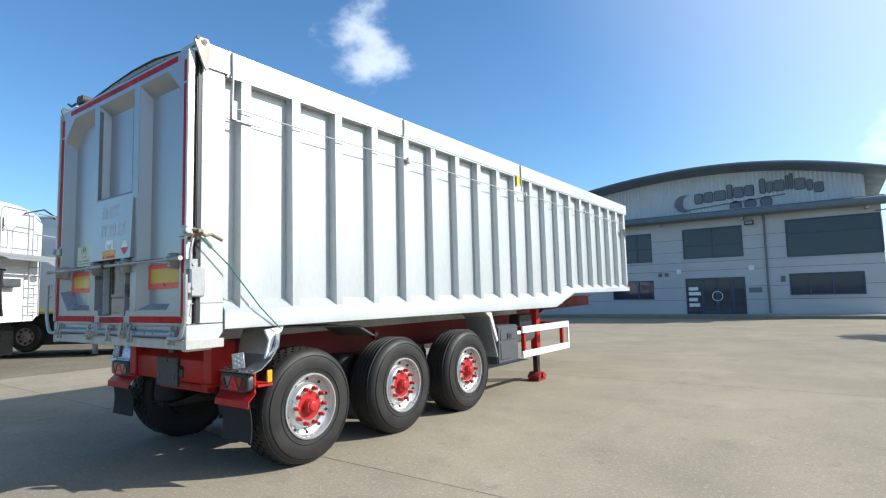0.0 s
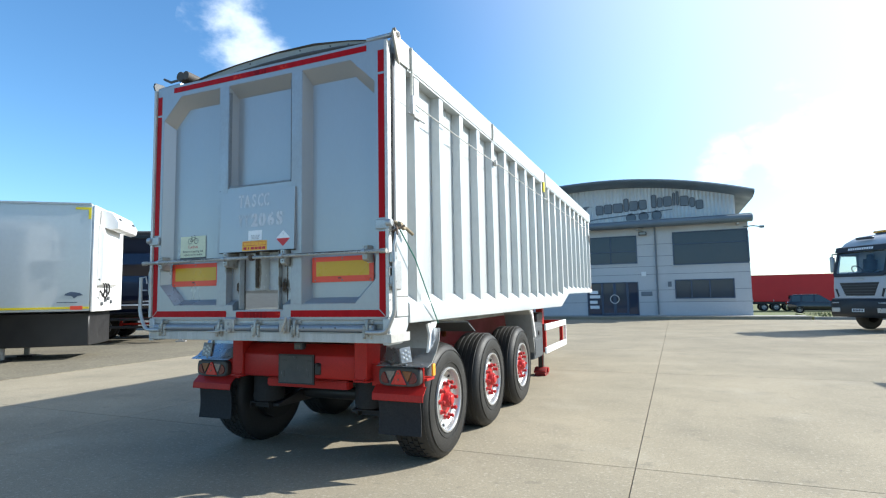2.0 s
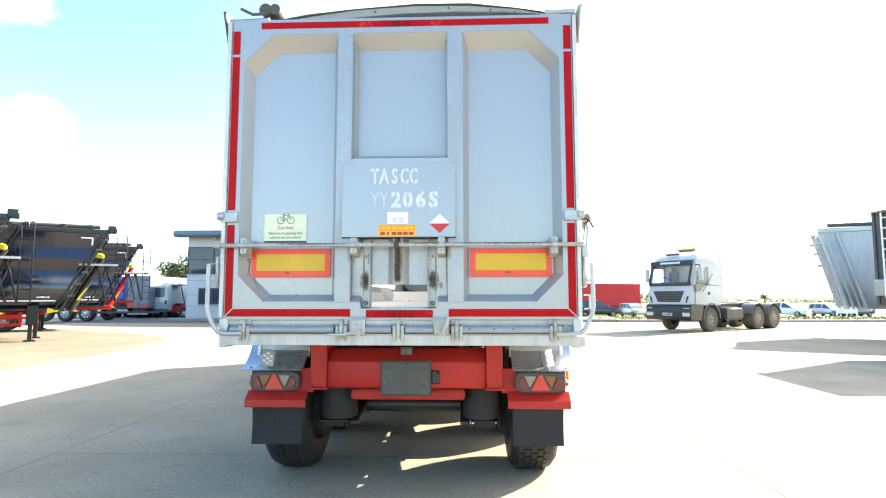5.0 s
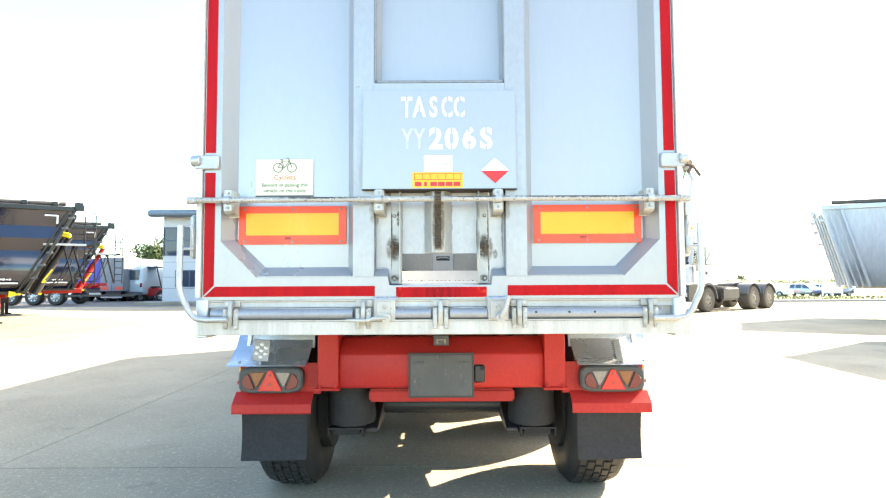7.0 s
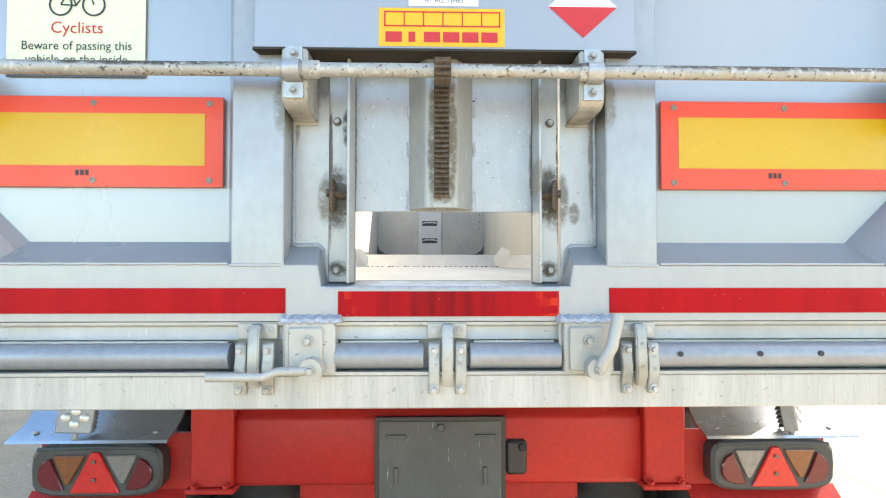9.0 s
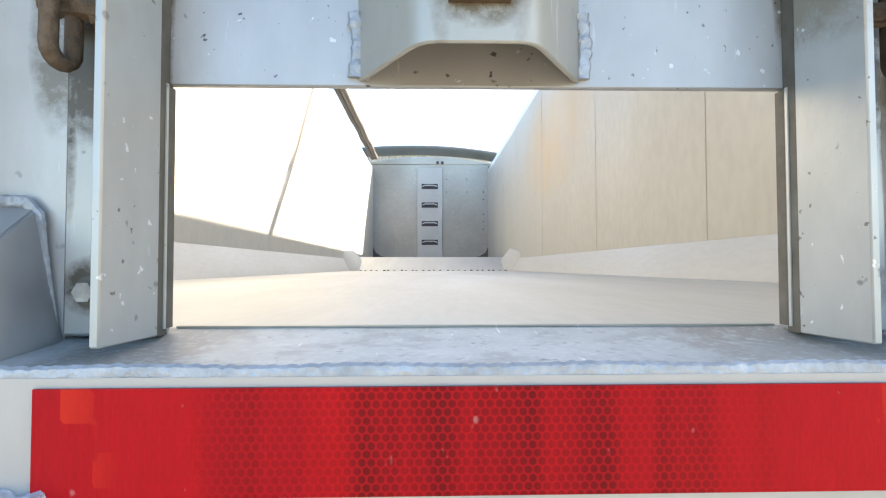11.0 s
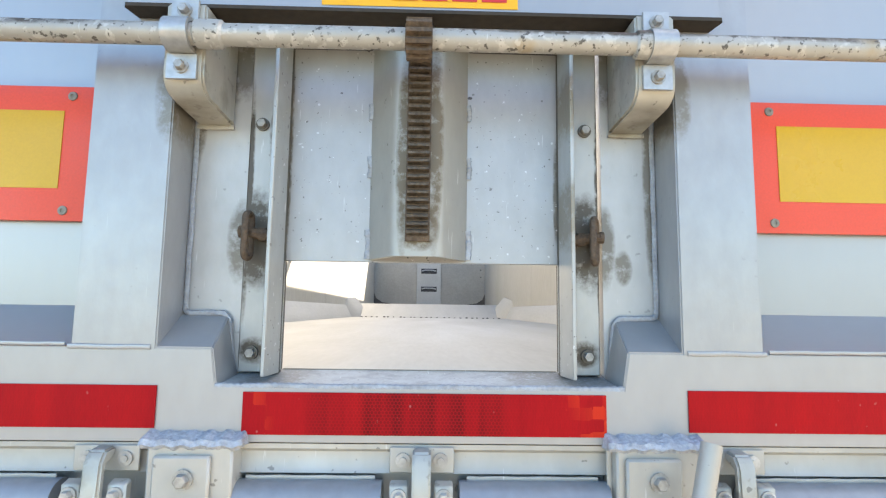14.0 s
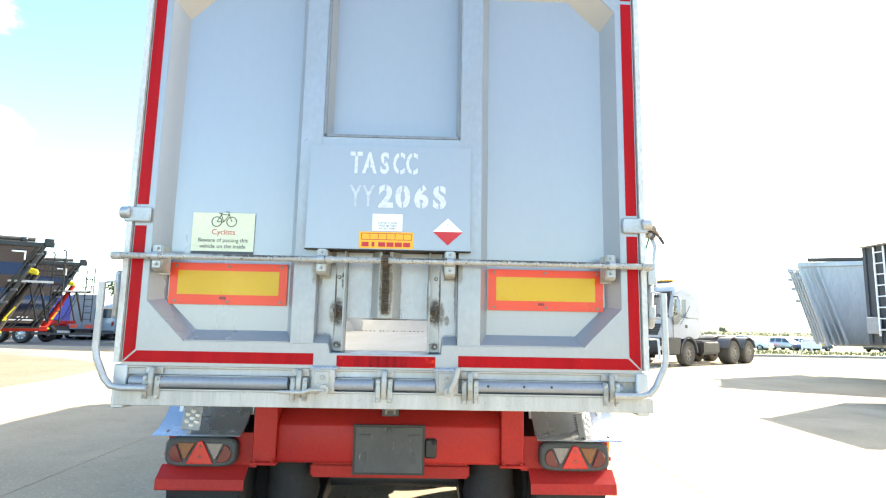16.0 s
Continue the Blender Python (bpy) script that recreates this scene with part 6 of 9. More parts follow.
    strip = [(-0.72, 3.517, 0.010), (-0.4, 3.527, 0.022), (0.0, 3.536, 0.040), (0.4, 3.540, 0.044), (0.75, 3.540, 0.034), (1.02, 3.538, 0.016)]
    s.loft([[(x, 0.055, z), (x, 0.048, z + 0.5 * h), (x, 0.062, z + h), (x, 0.097, z + h), (x, 0.097, z)] for x, z, h in strip])
    part("rubber_strip", s, M["tarp"], tr, "sagging dark rubber strip")
    s = Shape()
    s.tube([(-1.26, 0.05, 3.525), (-0.98, 0.05, 3.535)], 0.022, 10)
    part("hinge_pipe", s, M["steel"], tr)
    s = Shape()
    s.tube([(1.05, 0.05, 3.555), (1.27, 0.05, 3.56)], 0.02, 10)
    part("hinge_pipe", s, M["galv"], tr)
    for sx in (1, -1):
        s = Shape()
        s.prism([(0.0, 3.56), (0.02, 3.60), (0.12, 3.605), (0.14, 3.56), (0.125, 3.36), (0.105, 3.335), (0.085, 3.36)], "x", sx * 1.291, sx * 1.308)
        arm = part("hinge_arm", s, M["hinge" if sx > 0 else "plastic"], tr, "weathered top hinge arm", bevel=0.004)
        s = Shape()
        s.cyl((sx * 1.310, 0.085, 3.568), "x", 0.026, 0.006, 14)
        s.slot = 1
        s.cyl((sx * 1.3145, 0.085, 3.568), "x", 0.020, 0.004, 12).cyl((sx * 1.31, 0.03, 3.588), "x", 0.014, 0.012, 10)
        part("hinge_pin", s, [M["hinge" if sx > 0 else "plastic"], M["ink"]], arm)
    # rolled sheet along the far top edge
    s = Shape()
    for k, (dx, dz, r) in enumerate(((-1.02, 3.63, 0.048), (-0.955, 3.625, 0.042))):
        prof = []
        n = 26
        for i in range(n):
            y = 0.06 + i * (FRONT - 0.2) / (n - 1)
            prof.append((dx - (0.13 if i > 1 else 0.0) + 0.006 * math.sin(i * 1.7 + k), y, dz + 0.008 * math.sin(i * 2.3 + k)))
        s.tube(prof, r, 12)
    part("rolled_sheet", s, M["tarp"], tr, "dark rolled load sheet along the top edge")
    s = Shape()
    s.tube([(-1.19, 0.03, 3.62), (-1.10, 0.03, 3.575), (-1.0, 0.03, 3.58)], 0.012, 8)
    part("sheet_stop", s, M["plastic"], tr)

    # -- cross bow that holds the walls, braced with thin rods --
    s = Shape()
    s.tube([(-1.15, 5.10, 3.336), (-0.6, 5.10, 3.315), (-0.1, 5.10, 3.288), (0.2, 5.10, 3.290), (0.7, 5.10, 3.315), (1.15, 5.10, 3.330)], 0.027, 8)
    bow = part("cross_bow", s, M["rust"], tr, "brown bent cross bow over the open body")
    for pts, r in (([(-1.12, 3.369), (-0.55, 3.360), (-0.05, 3.315), (0.45, 3.369), (1.12, 3.386)], 0.014), ([(-0.08, 3.360), (0.12, 3.386), (0.55, 3.377), (1.1, 3.348)], 0.010), ([(-0.6, 3.315), (-0.6, 3.366)], 0.008), ([(0.12, 3.288), (0.12, 3.386)], 0.008), ([(0.8, 3.319), (0.8, 3.364)], 0.008)):
        s = Shape()
        s.tube([(x, 5.10, z) for x, z in pts], r, 7)
        part("brace_rod", s, M["galv"], bow, "thin steel brace rods")
    for sx in (1, -1):
        s = Shape()
        s.prism([(sx * 1.147, 3.376), (sx * 1.07, 3.376), (sx * 1.10, 3.278), (sx * 1.147, 3.24)], "y", 5.06, 5.14)
        part("bow_bracket", s, M["hinge"], bow, bevel=0.004)
    # -- ropes and straps --
    s = Shape()
    pts = []
    for i in range(41):
        y = 0.36 + i * (FRONT - 0.5) / 40
        pts.append((1.30, y, 3.105 - 0.002 * y - 0.015 * abs(math.sin((y - 0.36) * math.pi / 2.6))))
    s.tube(pts, 0.006, 6)
    part("side_rope", s, M["rope_grey"], tr, "grey rope along the side")
    for y in (2.62, 5.55, 8.05):
        s = Shape()
        s.box(1.277, 1.318, y - 0.025, y + 0.025, 3.055, 3.125)
        part("rope_cleat", s, M["steel"], tr, bevel=0.008)
    s = Shape()
    s.box(1.280, 1.312, 0.33, 0.38, 3.0, 3.165)
    s.box(1.274, 1.292, 0.30, 0.62, 3.0, 3.018)
    part("rope_cleat", s, M["galv"], tr, bevel=0.005)
    for y, z in ((0.34, 3.16), (2.55, 3.36), (5.42, 3.13)):
        s = Shape()
        s.tube([(1.10, y, top_z(y) + 0.03), (1.25, y, top_z(y) + 0.012), (1.298, y + 0.002, top_z(y) - 0.02), (1.299, y + 0.006, (top_z(y) + z) / 2), (1.297, y, z)], 0.011, 6)
        if y < 5:
            s.loft([[(x, y - 0.03, z1), (x, y + 0.03, z1 + 0.006), (x, y + 0.03, z1 + 0.009), (x, y - 0.03, z1 + 0.003)] for x, z1 in ((1.24, top_z(y) + 0.006), (0.6, top_z(y) + 0.03), (-0.6, top_z(y) + 0.03), (-1.24, top_z(y) + 0.006))])
        part("sheet_strap", s, M["strap"], tr, "pale webbing strap over the open top")
    s = Shape()
    s.box(1.285, 1.30, 5.28, 5.36, 3.20, 3.36)
    part("tag", s, M["hi_yellow"], tr, "small yellow tag")
    s = Shape()
    s.tube([(1.315, 0.06, 2.02), (1.33, 0.30, 1.80), (1.32, 0.60, 1.46), (1.29, 0.83, 1.265)], 0.0055, 6)
    part("green_rope", s, M["rope"], tr, "thin green rope tied down the side")
    s = Shape()
    s.tube([(1.29, 0.02, 2.07), (1.31, 0.05, 2.055), (1.33, 0.10, 2.02), (1.315, 0.16, 2.035), (1.34, 0.24, 1.99)], 0.014, 8)
    s.cyl((1.315, 0.06, 2.045), "y", 0.028, 0.04, 10)
    part("rope_knot", s, M["rope_tan"], tr, "knotted brown rope")
    s = Shape()
    s.prism([(10.35, 2.95), (10.62, 2.95), (10.62, 2.72)], "x", 1.277, 1.285)
    part("corner_flag", s, M["ink"], tr)
    s = Shape()
    s.box(1.277, 1.281, 10.58, 10.66, 1.60, 1.68)
    part("side_marker", s, M["lens_amber"], tr, "amber side marker")
    return tr


trailer = build_tipper()


def build_chassis(tr):
    """The red frame, axles, rear lamps and guards under the body."""
    # long beams rising to the neck
    for sx in (1, -1):
        s = Shape()
        side = [(0.75, 0.86), (6.9, 0.86), (7.7, 1.20), (FRONT - 0.4, 1.24), (FRONT - 0.4, 1.42), (7.6, 1.42), (6.75, 1.20), (0.75, 1.13)]
        s.prism(side, "x", sx * 0.40, sx * 0.42)
        s.prism([(0.75, 1.132), (6.75, 1.202), (7.6, 1.422), (FRONT - 0.4, 1.422), (FRONT - 0.4, 1.437), (7.6, 1.437), (6.75, 1.217), (0.75, 1.147)], "x", sx * 0.33, sx * 0.49)
        s.prism([(0.75, 0.843), (6.9, 0.843), (7.72, 1.183), (FRONT - 0.4, 1.223), (FRONT - 0.4, 1.238), (7.7, 1.198), (6.9, 0.858), (0.75, 0.858)], "x", sx * 0.33, sx * 0.49)
        part("main_beam", s, M["red_dark"], tr, "dusty red chassis beam")
    for y in (1.9, 3.25, 4.6, 5.9, 7.9, 9.4):
        s = Shape()
        z0, z1 = (0.92, 1.08) if y < 6.8 else (1.25, 1.40)
        s.box(-0.40, 0.40, y - 0.05, y + 0.05, z0, z1)
        part("cross_member", s, M["red_dark"], tr, bevel=0.005)
    # sub frame below the body floor, tipping hinge
    s = Shape()
    s.box(-0.50, -0.38, 0.30, 6.6, 1.15, 1.325).box(0.38, 0.50, 0.30, 6.6, 1.15, 1.325)
    part("body_runner", s, M["alu_dirty"], tr, bevel=0.005)
    for k in range(12):
        s = Shape()
        y = 0.6 + k * 0.53
        s.box(-1.10, 1.10, y - 0.03, y + 0.03, 1.275, 1.325)
        part("floor_bearer", s, M["alu_dirty"], tr)
    # rear cross beam with its uprights
    before = set(tr.children)
    s = Shape()
    s.prism([(0.40, 0.785), (0.385, 0.80), (0.385, 0.985), (0.40, 1.0), (0.48, 1.08), (0.55, 1.08), (0.55, 0.785)], "x", -0.60, 0.60)
    part("rear_beam", s, M["red"], tr, "red rear cross beam", bevel=0.006)
    for sx in (1, -1):
        s = Shape()
        a, b = sorted((sx * 0.60, sx * 0.722))
        s.box(a, b, 0.365, 0.60, 0.795, 1.155)
        a, b = sorted((sx * 0.592, sx * 0.735))
        s.box(a, b, 0.355, 0.60, 0.778, 0.795)
        part("rear_upright", s, M["red"], tr, "red rear upright", bevel=0.005)
        for dx in (0.615, 0.705):
            bolt(tr, sx * dx, 0.352, 0.805, 0.007, "red")
        # lamp board, sloping apron and flap
        s = Shape()
        a, b = sorted((sx * 0.722, sx * 1.20))
        s.box(a, b, 0.455, 0.47, 0.745, 0.928)
        s.prism([(0.448, 0.748), (0.452, 0.758), (0.380, 0.697), (0.376, 0.647), (0.381, 0.641), (0.387, 0.690)], "x", sx * 0.762, sx * 1.225)
        part("lamp_board", s, M["red"], tr, "red lamp board with sloping apron")
        s = Shape()
        a, b = sorted((sx * 0.80, sx * 1.178))
        rows = []
        for i in range(7):
            t = i / 6
            rows.append([(a, 0.412 + 0.018 * math.sin(t * 3.0), 0.675 - 0.315 * t), (b, 0.416 + 0.03 * math.sin(t * 2.5), 0.675 - 0.315 * t), (b, 0.424 + 0.03 * math.sin(t * 2.5), 0.675 - 0.315 * t), (a, 0.420 + 0.018 * math.sin(t * 3.0), 0.675 - 0.315 * t)])
        s.loft(rows)
        part("mud_flap", s, M["rubber"], tr, "scuffed black rubber mud flap")
        # rear lamp: rounded black housing, four lenses
        s = Shape()
        cx, w, h, cz = sx * 1.005, 0.190, 0.079, 0.836
        ring = []
        for k in range(24):
            t = 2 * math.pi * k / 24
            c, d = math.cos(t), math.sin(t)
            ring.append((cx + w * abs(c) ** 0.45 * (1 if c > 0 else -1), cz + h * abs(d) ** 0.45 * (1 if d > 0 else -1)))
        s.loft([[(x, 0.454, z) for x, z in ring], [(x, 0.405, z) for x, z in ring], [(cx + (x - cx) * 0.95, 0.395, cz + (z - cz) * 0.88) for x, z in ring]])
        lamp = part("rear_lamp", s, M["lamp_body"], tr, "rounded black rear lamp cluster")
        for dz in (-0.022, 0.030):
            s = Shape()
            s.cyl((cx, 0.384, cz + dz), "y", 0.006, 0.006, 8)
            part("screw", s, M["dark_bolt"], lamp)
        def lens(pts, mat, label):
            q = Shape()
            q.prism([(cx + sx * x, cz + z) for x, z in pts], "y", 0.386, 0.396)
            part("lens", q, M[mat], lamp, label, bevel=0.003)
        lens([(-0.072, -0.062), (0.072, -0.062), (0.012, 0.057), (-0.012, 0.057)], "lens_bright", "red triangular reflector")
        lens([(-0.128, 0.040), (-0.150, 0.028), (-0.163, 0.004), (-0.164, -0.022), (-0.150, -0.044), (-0.120, -0.053), (-0.088, -0.053)], "lens_red", "red stop lens")
        lens([(-0.028, 0.048), (-0.122, 0.048), (-0.086, -0.036), (-0.074, -0.036)], "lens_clear", "clear reversing lens")
        lens([(0.028, 0.048), (0.122, 0.048), (0.086, -0.036), (0.074, -0.036)], "lens_amber", "amber indicator lens")
        lens([(0.128, 0.040), (0.150, 0.028), (0.163, 0.004), (0.164, -0.022), (0.150, -0.044), (0.120, -0.053), (0.088, -0.053)], "lens_red", "red tail lens")
        s = Shape()
        s.tube([(cx - 0.17, 0.400, cz + 0.062), (cx, 0.396, cz + 0.068), (cx + 0.17, 0.400, cz + 0.062)], 0.006, 6)
        part("lamp_brow", s, M["lamp_body"], lamp)
        # aluminium wing over the lamp and the work lamp on it
        s = Shape()
        prof = [(0.39, 0.918), (0.395, 0.926), (0.47, 0.950), (0.56, 1.02), (0.64, 1.12), (0.66, 1.22), (0.666, 1.22), (0.65, 1.115), (0.57, 1.01), (0.47, 0.938)]
        s.prism(prof, "x", sx * 0.80, sx * 1.265)
        wing = part("wing", s, M["wing"], tr, "bent aluminium wing plate")
        s = Shape()
        m = pose(sx * 1.06, 0.40, 1.012, -8, -6 * sx, 14 if sx < 0 else 48)
        for x0, x1, y0, y1, z0, z1 in ((-0.048, 0.048, -0.02, 0.02, -0.063, 0.063), (-0.008, 0.008, 0.0, 0.014, -0.085, -0.055)):
            c = [m @ Vector(p) for p in ((x0, y0, z0), (x1, y0, z0), (x1, y1, z0), (x0, y1, z0), (x0, y0, z1), (x1, y0, z1), (x1, y1, z1), (x0, y1, z1))]
            s.loft([c[:4], c[4:]])
        work = part("work_lamp", s, M["tube_paint"], tr, "small square work lamp", bevel=0.004)
        for k in range(9):
            z = -0.052 + 0.013 * k
            c = [m @ Vector(p) for p in ((-0.046, 0.0205, z), (0.046, 0.0205, z), (0.046, 0.034, z), (-0.046, 0.034, z), (-0.046, 0.0205, z + 0.005), (0.046, 0.0205, z + 0.005), (0.046, 0.034, z + 0.005), (-0.046, 0.034, z + 0.005))]
            s = Shape()
            s.loft([c[:4], c[4:]])
            part("fin", s, M["plastic"], work)
        for dx, dz in [(0, 0)] + [(0.028 * math.sin(a), 0.036 * math.cos(a)) for a in (math.pi * k / 3 for k in range(6))]:
            s = Shape()
            s.loft([[m @ Vector((dx + r * math.cos(a), y, dz + r * math.sin(a))) for a in (math.pi * k / 5 for k in range(10))] for r, y in ((0.0125, -0.0200), (0.0125, -0.0225), (0.006, -0.0245))])
            part("led", s, M["rim"], work)
        for dx in (0.85, 1.20):
            s = Shape()
            s.lathe([(0.009, 0.0), (0.008, 0.004), (0.003, 0.006)], (sx * dx, 0.43, 0.938), "z", 10)
            part("screw", s, M["worn_bolt"], wing)
        # side marker lamp
        s = Shape()
        a, b = sorted((sx * 1.228, sx * 1.245))
        s.box(a, b, 0.55, 0.60, 0.83, 0.93)
        part("side_lamp", s, M["amber_bright"], tr, "amber side lamp", bevel=0.004)
        s = Shape()
        a, b = sorted((sx * 0.75, sx * 1.225))
        s.box(a, b, 0.47, 0.62, 0.80, 0.82)
        part("lamp_bracket", s, M["red"], tr)
    # number plate holder, small lamp over it
    s = Shape()
    s.box(-0.192, 0.19, 0.368, 0.384, 0.735, 0.995)
    s.slot = 1
    s.box(-0.18, 0.178, 0.3655, 0.3675, 0.747, 0.983)
    for x in (-0.13, 0.13):
        s.box(x - 0.006, x + 0.006, 0.36, 0.3655, 0.80, 0.85).box(x - 0.03, x + 0.03, 0.361, 0.3655, 0.935, 0.945)
    s.cyl((0, 0.362, 0.965), "y", 0.012, 0.008, 10)
    part("plate_holder", s, [M["black"], M["plate_face"]], tr, "empty black number plate holder", bevel=0.004)
    s = Shape()
    s.box(0.19, 0.255, 0.372, 0.40, 0.82, 0.925)
    part("socket", s, M["black"], tr, bevel=0.01)
    s = Shape()
    s.box(-0.045, 0.045, 0.40, 0.45, 1.035, 1.095)
    s.slot = 1
    s.box(-0.03, 0.03, 0.394, 0.40, 1.045, 1.075)
    s.slot = 0
    s.box(-0.018, 0.018, 0.39, 0.394, 1.048, 1.066)
    part("plate_lamp", s, [M["plastic"], M["lens_clear"]], tr, bevel=0.003)
    # the whole rear group stands a hand further in
    for ob in set(tr.children) - before:
        ob.scale, ob.location = (1.04, 1.0, 1.03), (0, 0.145, -0.035)
    s = Shape()
    s.box(-0.46, 0.46, 0.66, 0.76, 0.665, 0.745)
    part("rear_tube", s, M["red"], tr, "dusty red lower cross member", bevel=0.012, segments=2)
    # axles, air bags, trailing arms, brake pots
    for i, y in enumerate(AXLES):
        s = Shape()
        s.tube([(-0.95, y, 0.525), (0.95, y, 0.525)], 0.065, 14)
        part("axle", s, M["black"], tr)
        for sx in (1, -1):
            s = Shape()
            s.prism([(y - 0.45, 0.44), (y + 0.08, 0.43), (y + 0.62, 0.50), (y + 0.62, 0.62), (y + 0.1, 0.60), (y - 0.45, 0.47)], "x", sx * 0.42, sx * 0.50)
            part("trailing_arm", s, M["black"], tr, bevel=0.006)
            s = Shape()
            s.lathe([(0.11, 0.0), (0.150, 0.015), (0.158, 0.06), (0.152, 0.10), (0.150, 0.30), (0.13, 0.34), (0.12, 0.40)], (sx * 0.595, y - 0.38, 0.485), "z", 24)
            part("air_bag", s, M["bag"], tr, "black rubber air spring")
            s = Shape()
            x0, x1 = sx * 0.62 - 0.115, sx * 0.62 + 0.115
            for q in ((x0, x1, y - 0.50, y - 0.24, 0.472, 0.484), (x0, x0 + 0.008, y - 0.50, y - 0.24, 0.428, 0.4715), (x1 - 0.008, x1, y - 0.50, y - 0.24, 0.428, 0.4715), (x0 + 0.03, x1 - 0.03, y - 0.46, y - 0.24, 0.43, 0.4715)):
                s.box(*q)
            part("bag_plate", s, M["bag"], tr, "dark folded spring seat")
            s = Shape()
            s.prism([(y + 0.36, 0.86), (y + 0.80, 0.86), (y + 0.72, 0.46), (y + 0.50, 0.46)], "x", sx * 0.36, sx * 0.515)
            part("hanger", s, M["red_dark"], tr, bevel=0.006)
            s = Shape()
            s.lathe([(0.03, -0.18), (0.20, -0.17), (0.295, -0.12), (0.295, 0.16), (0.03, 0.17)], (sx * 0.94, y, 0.525), "x", 24)
            part("brake_drum", s, M["bag"], tr, "dark brake drum")
            s = Shape()
            s.cyl((sx * 0.70, y + 0.22, 0.64), "y", 0.085, 0.22, 16)
            part("brake_chamber", s, M["bag"], tr, "round brake chamber")
            wheel(tr, sx * 1.205, y, 0.525, sx, lugs=i == 0)
    # wings beside the wheels: posts and long guards
    for sx in (1, -1):
        for y0, lean in ((0.70, 0.16), (4.42, -0.14)):
            s = Shape()
            if lean > 0:
                pts = [(0.70, 1.26), (0.90, 1.29), (0.875, 1.235), (0.80, 1.19), (0.735, 1.0), (0.70, 1.0), (0.745, 1.17)]
            else:
                pts = [(4.30, 1.28), (4.46, 1.28), (4.63, 0.86), (4.60, 0.84), (4.42, 1.20), (4.33, 1.25)]
            s.prism(pts, "x", sx * 1.225, sx * 1.25)
            post = part("wing_post", s, M["white"], tr, "white painted wing post", bevel=0.003)
            s = Shape()
            q = [(0.735, 1.0), (0.76, 1.17), (0.80, 1.27), (0.79, 1.27), (0.75, 1.18), (0.725, 1.0)] if lean > 0 else [(4.42, 1.20), (4.30, 1.27), (4.31, 1.28), (4.44, 1.21), (4.66, 0.62), (4.64, 0.62)]
            s.prism(q, "x", sx * 0.82, sx * 1.224)
            part("spray_plate", s, M["galv"], tr, "dull aluminium spray plate")
        s = Shape()
        s.prism([(0.80, 1.265), (1.9, 1.215), (2.15, 1.10), (2.16, 1.11), (1.92, 1.23), (0.80, 1.28)], "x", sx * 0.60, sx * 1.16)
        part("inner_guard", s, M["plastic"], tr, "dark under-body guard")
        # locker
        s = Shape()
        a, b = sorted((sx * 0.80, sx * 1.19))
        s.box(a, b, 4.72, 5.34, 0.50, 1.05)
        locker = part("locker", s, M["plastic"], tr, "dark grey plastic locker", bevel=0.02, segments=2)
        s = Shape()
        a, b = sorted((sx * 1.192, sx * 1.20))
        s.box(a, b, 4.79, 5.27, 0.56, 0.80).box(a, b, 4.79, 5.27, 0.84, 0.99)
        part("locker_door", s, M["plastic"], locker, bevel=0.006)
        s = Shape()
        a, b = sorted((sx * 1.201, sx * 1.212))
        s.box(a, b, 4.97, 5.09, 0.86, 0.93)
        part("latch", s, M["black"], locker, bevel=0.004)
        # side guard: two white boards on red posts
        for z in (0.52, 0.90):
            s = Shape()
            a, b = sorted((sx * 1.20, sx * 1.232))
            s.box(a, b, 5.42, 7.20, z, z + 0.105)
            part("guard_board", s, M["white"], tr, "white side guard board", bevel=0.005)
        s = Shape()
        a, b = sorted((sx * 1.20, sx * 1.232))
        s.box(a, b, 7.16, 7.20, 0.626, 0.899)
        part("guard_end", s, M["white"], tr)
        for y in (5.52, 6.98):
            s = Shape()
            a, b = sorted((sx * 1.14, sx * 1.199))
            s.box(a, b, y, y + 0.06, 0.53, 1.0)
            a, b = sorted((sx * 0.5, sx * 1.14))
            s.box(a, b, y, y + 0.05, 0.93, 1.0)
            part("guard_post", s, M["red"], tr, bevel=0.004)
        # landing leg
        s = Shape()
        x = sx * 0.86
        s.box(x - 0.06, x + 0.06, 6.52, 6.66, 0.55, 1.24)
        s.slot = 1
        s.box(x - 0.045, x + 0.045, 6.54, 6.64, 0.12, 0.55)
        s.slot = 2
        s.prism([(6.44, 0.05), (6.74, 0.05), (6.74, 0.09), (6.65, 0.15), (6.53, 0.15), (6.44, 0.09)], "x", x - 0.11, x + 0.11)
        s.slot = 0
        s.cyl((x + sx * 0.125, 6.59, 0.10), "x", 0.05, 0.03, 8)
        s.slot = 2
        s.box(x - 0.10, x + 0.10, 6.45, 6.73, 0.0, 0.05)
        part("landing_leg", s, [M["red"], M["black"], M["red_dark"]], tr, "red landing leg on a dull red foot", bevel=0.006)
        s = Shape()
        s.tube([(sx * 0.86, 6.56, 1.0), (sx * 0.42, 6.9, 1.1)], 0.03, 8)
        part("leg_brace", s, M["red_dark"], tr)
    # air tank
    s = Shape()
    s.lathe([(0.02, -0.36), (0.09, -0.35), (0.125, -0.30), (0.125, 0.30), (0.09, 0.35), (0.02, 0.36)], (0.90, 5.95, 0.84), "y", 22)
    part("air_tank", s, M["galv"], tr, "silver air tank")
    s = Shape()
    s.box(0.80, 1.0, 5.75, 6.2, 0.96, 1.18)
    part("valve_block", s, M["black"], tr, bevel=0.02)
    # cables under the beam
    s = Shape()
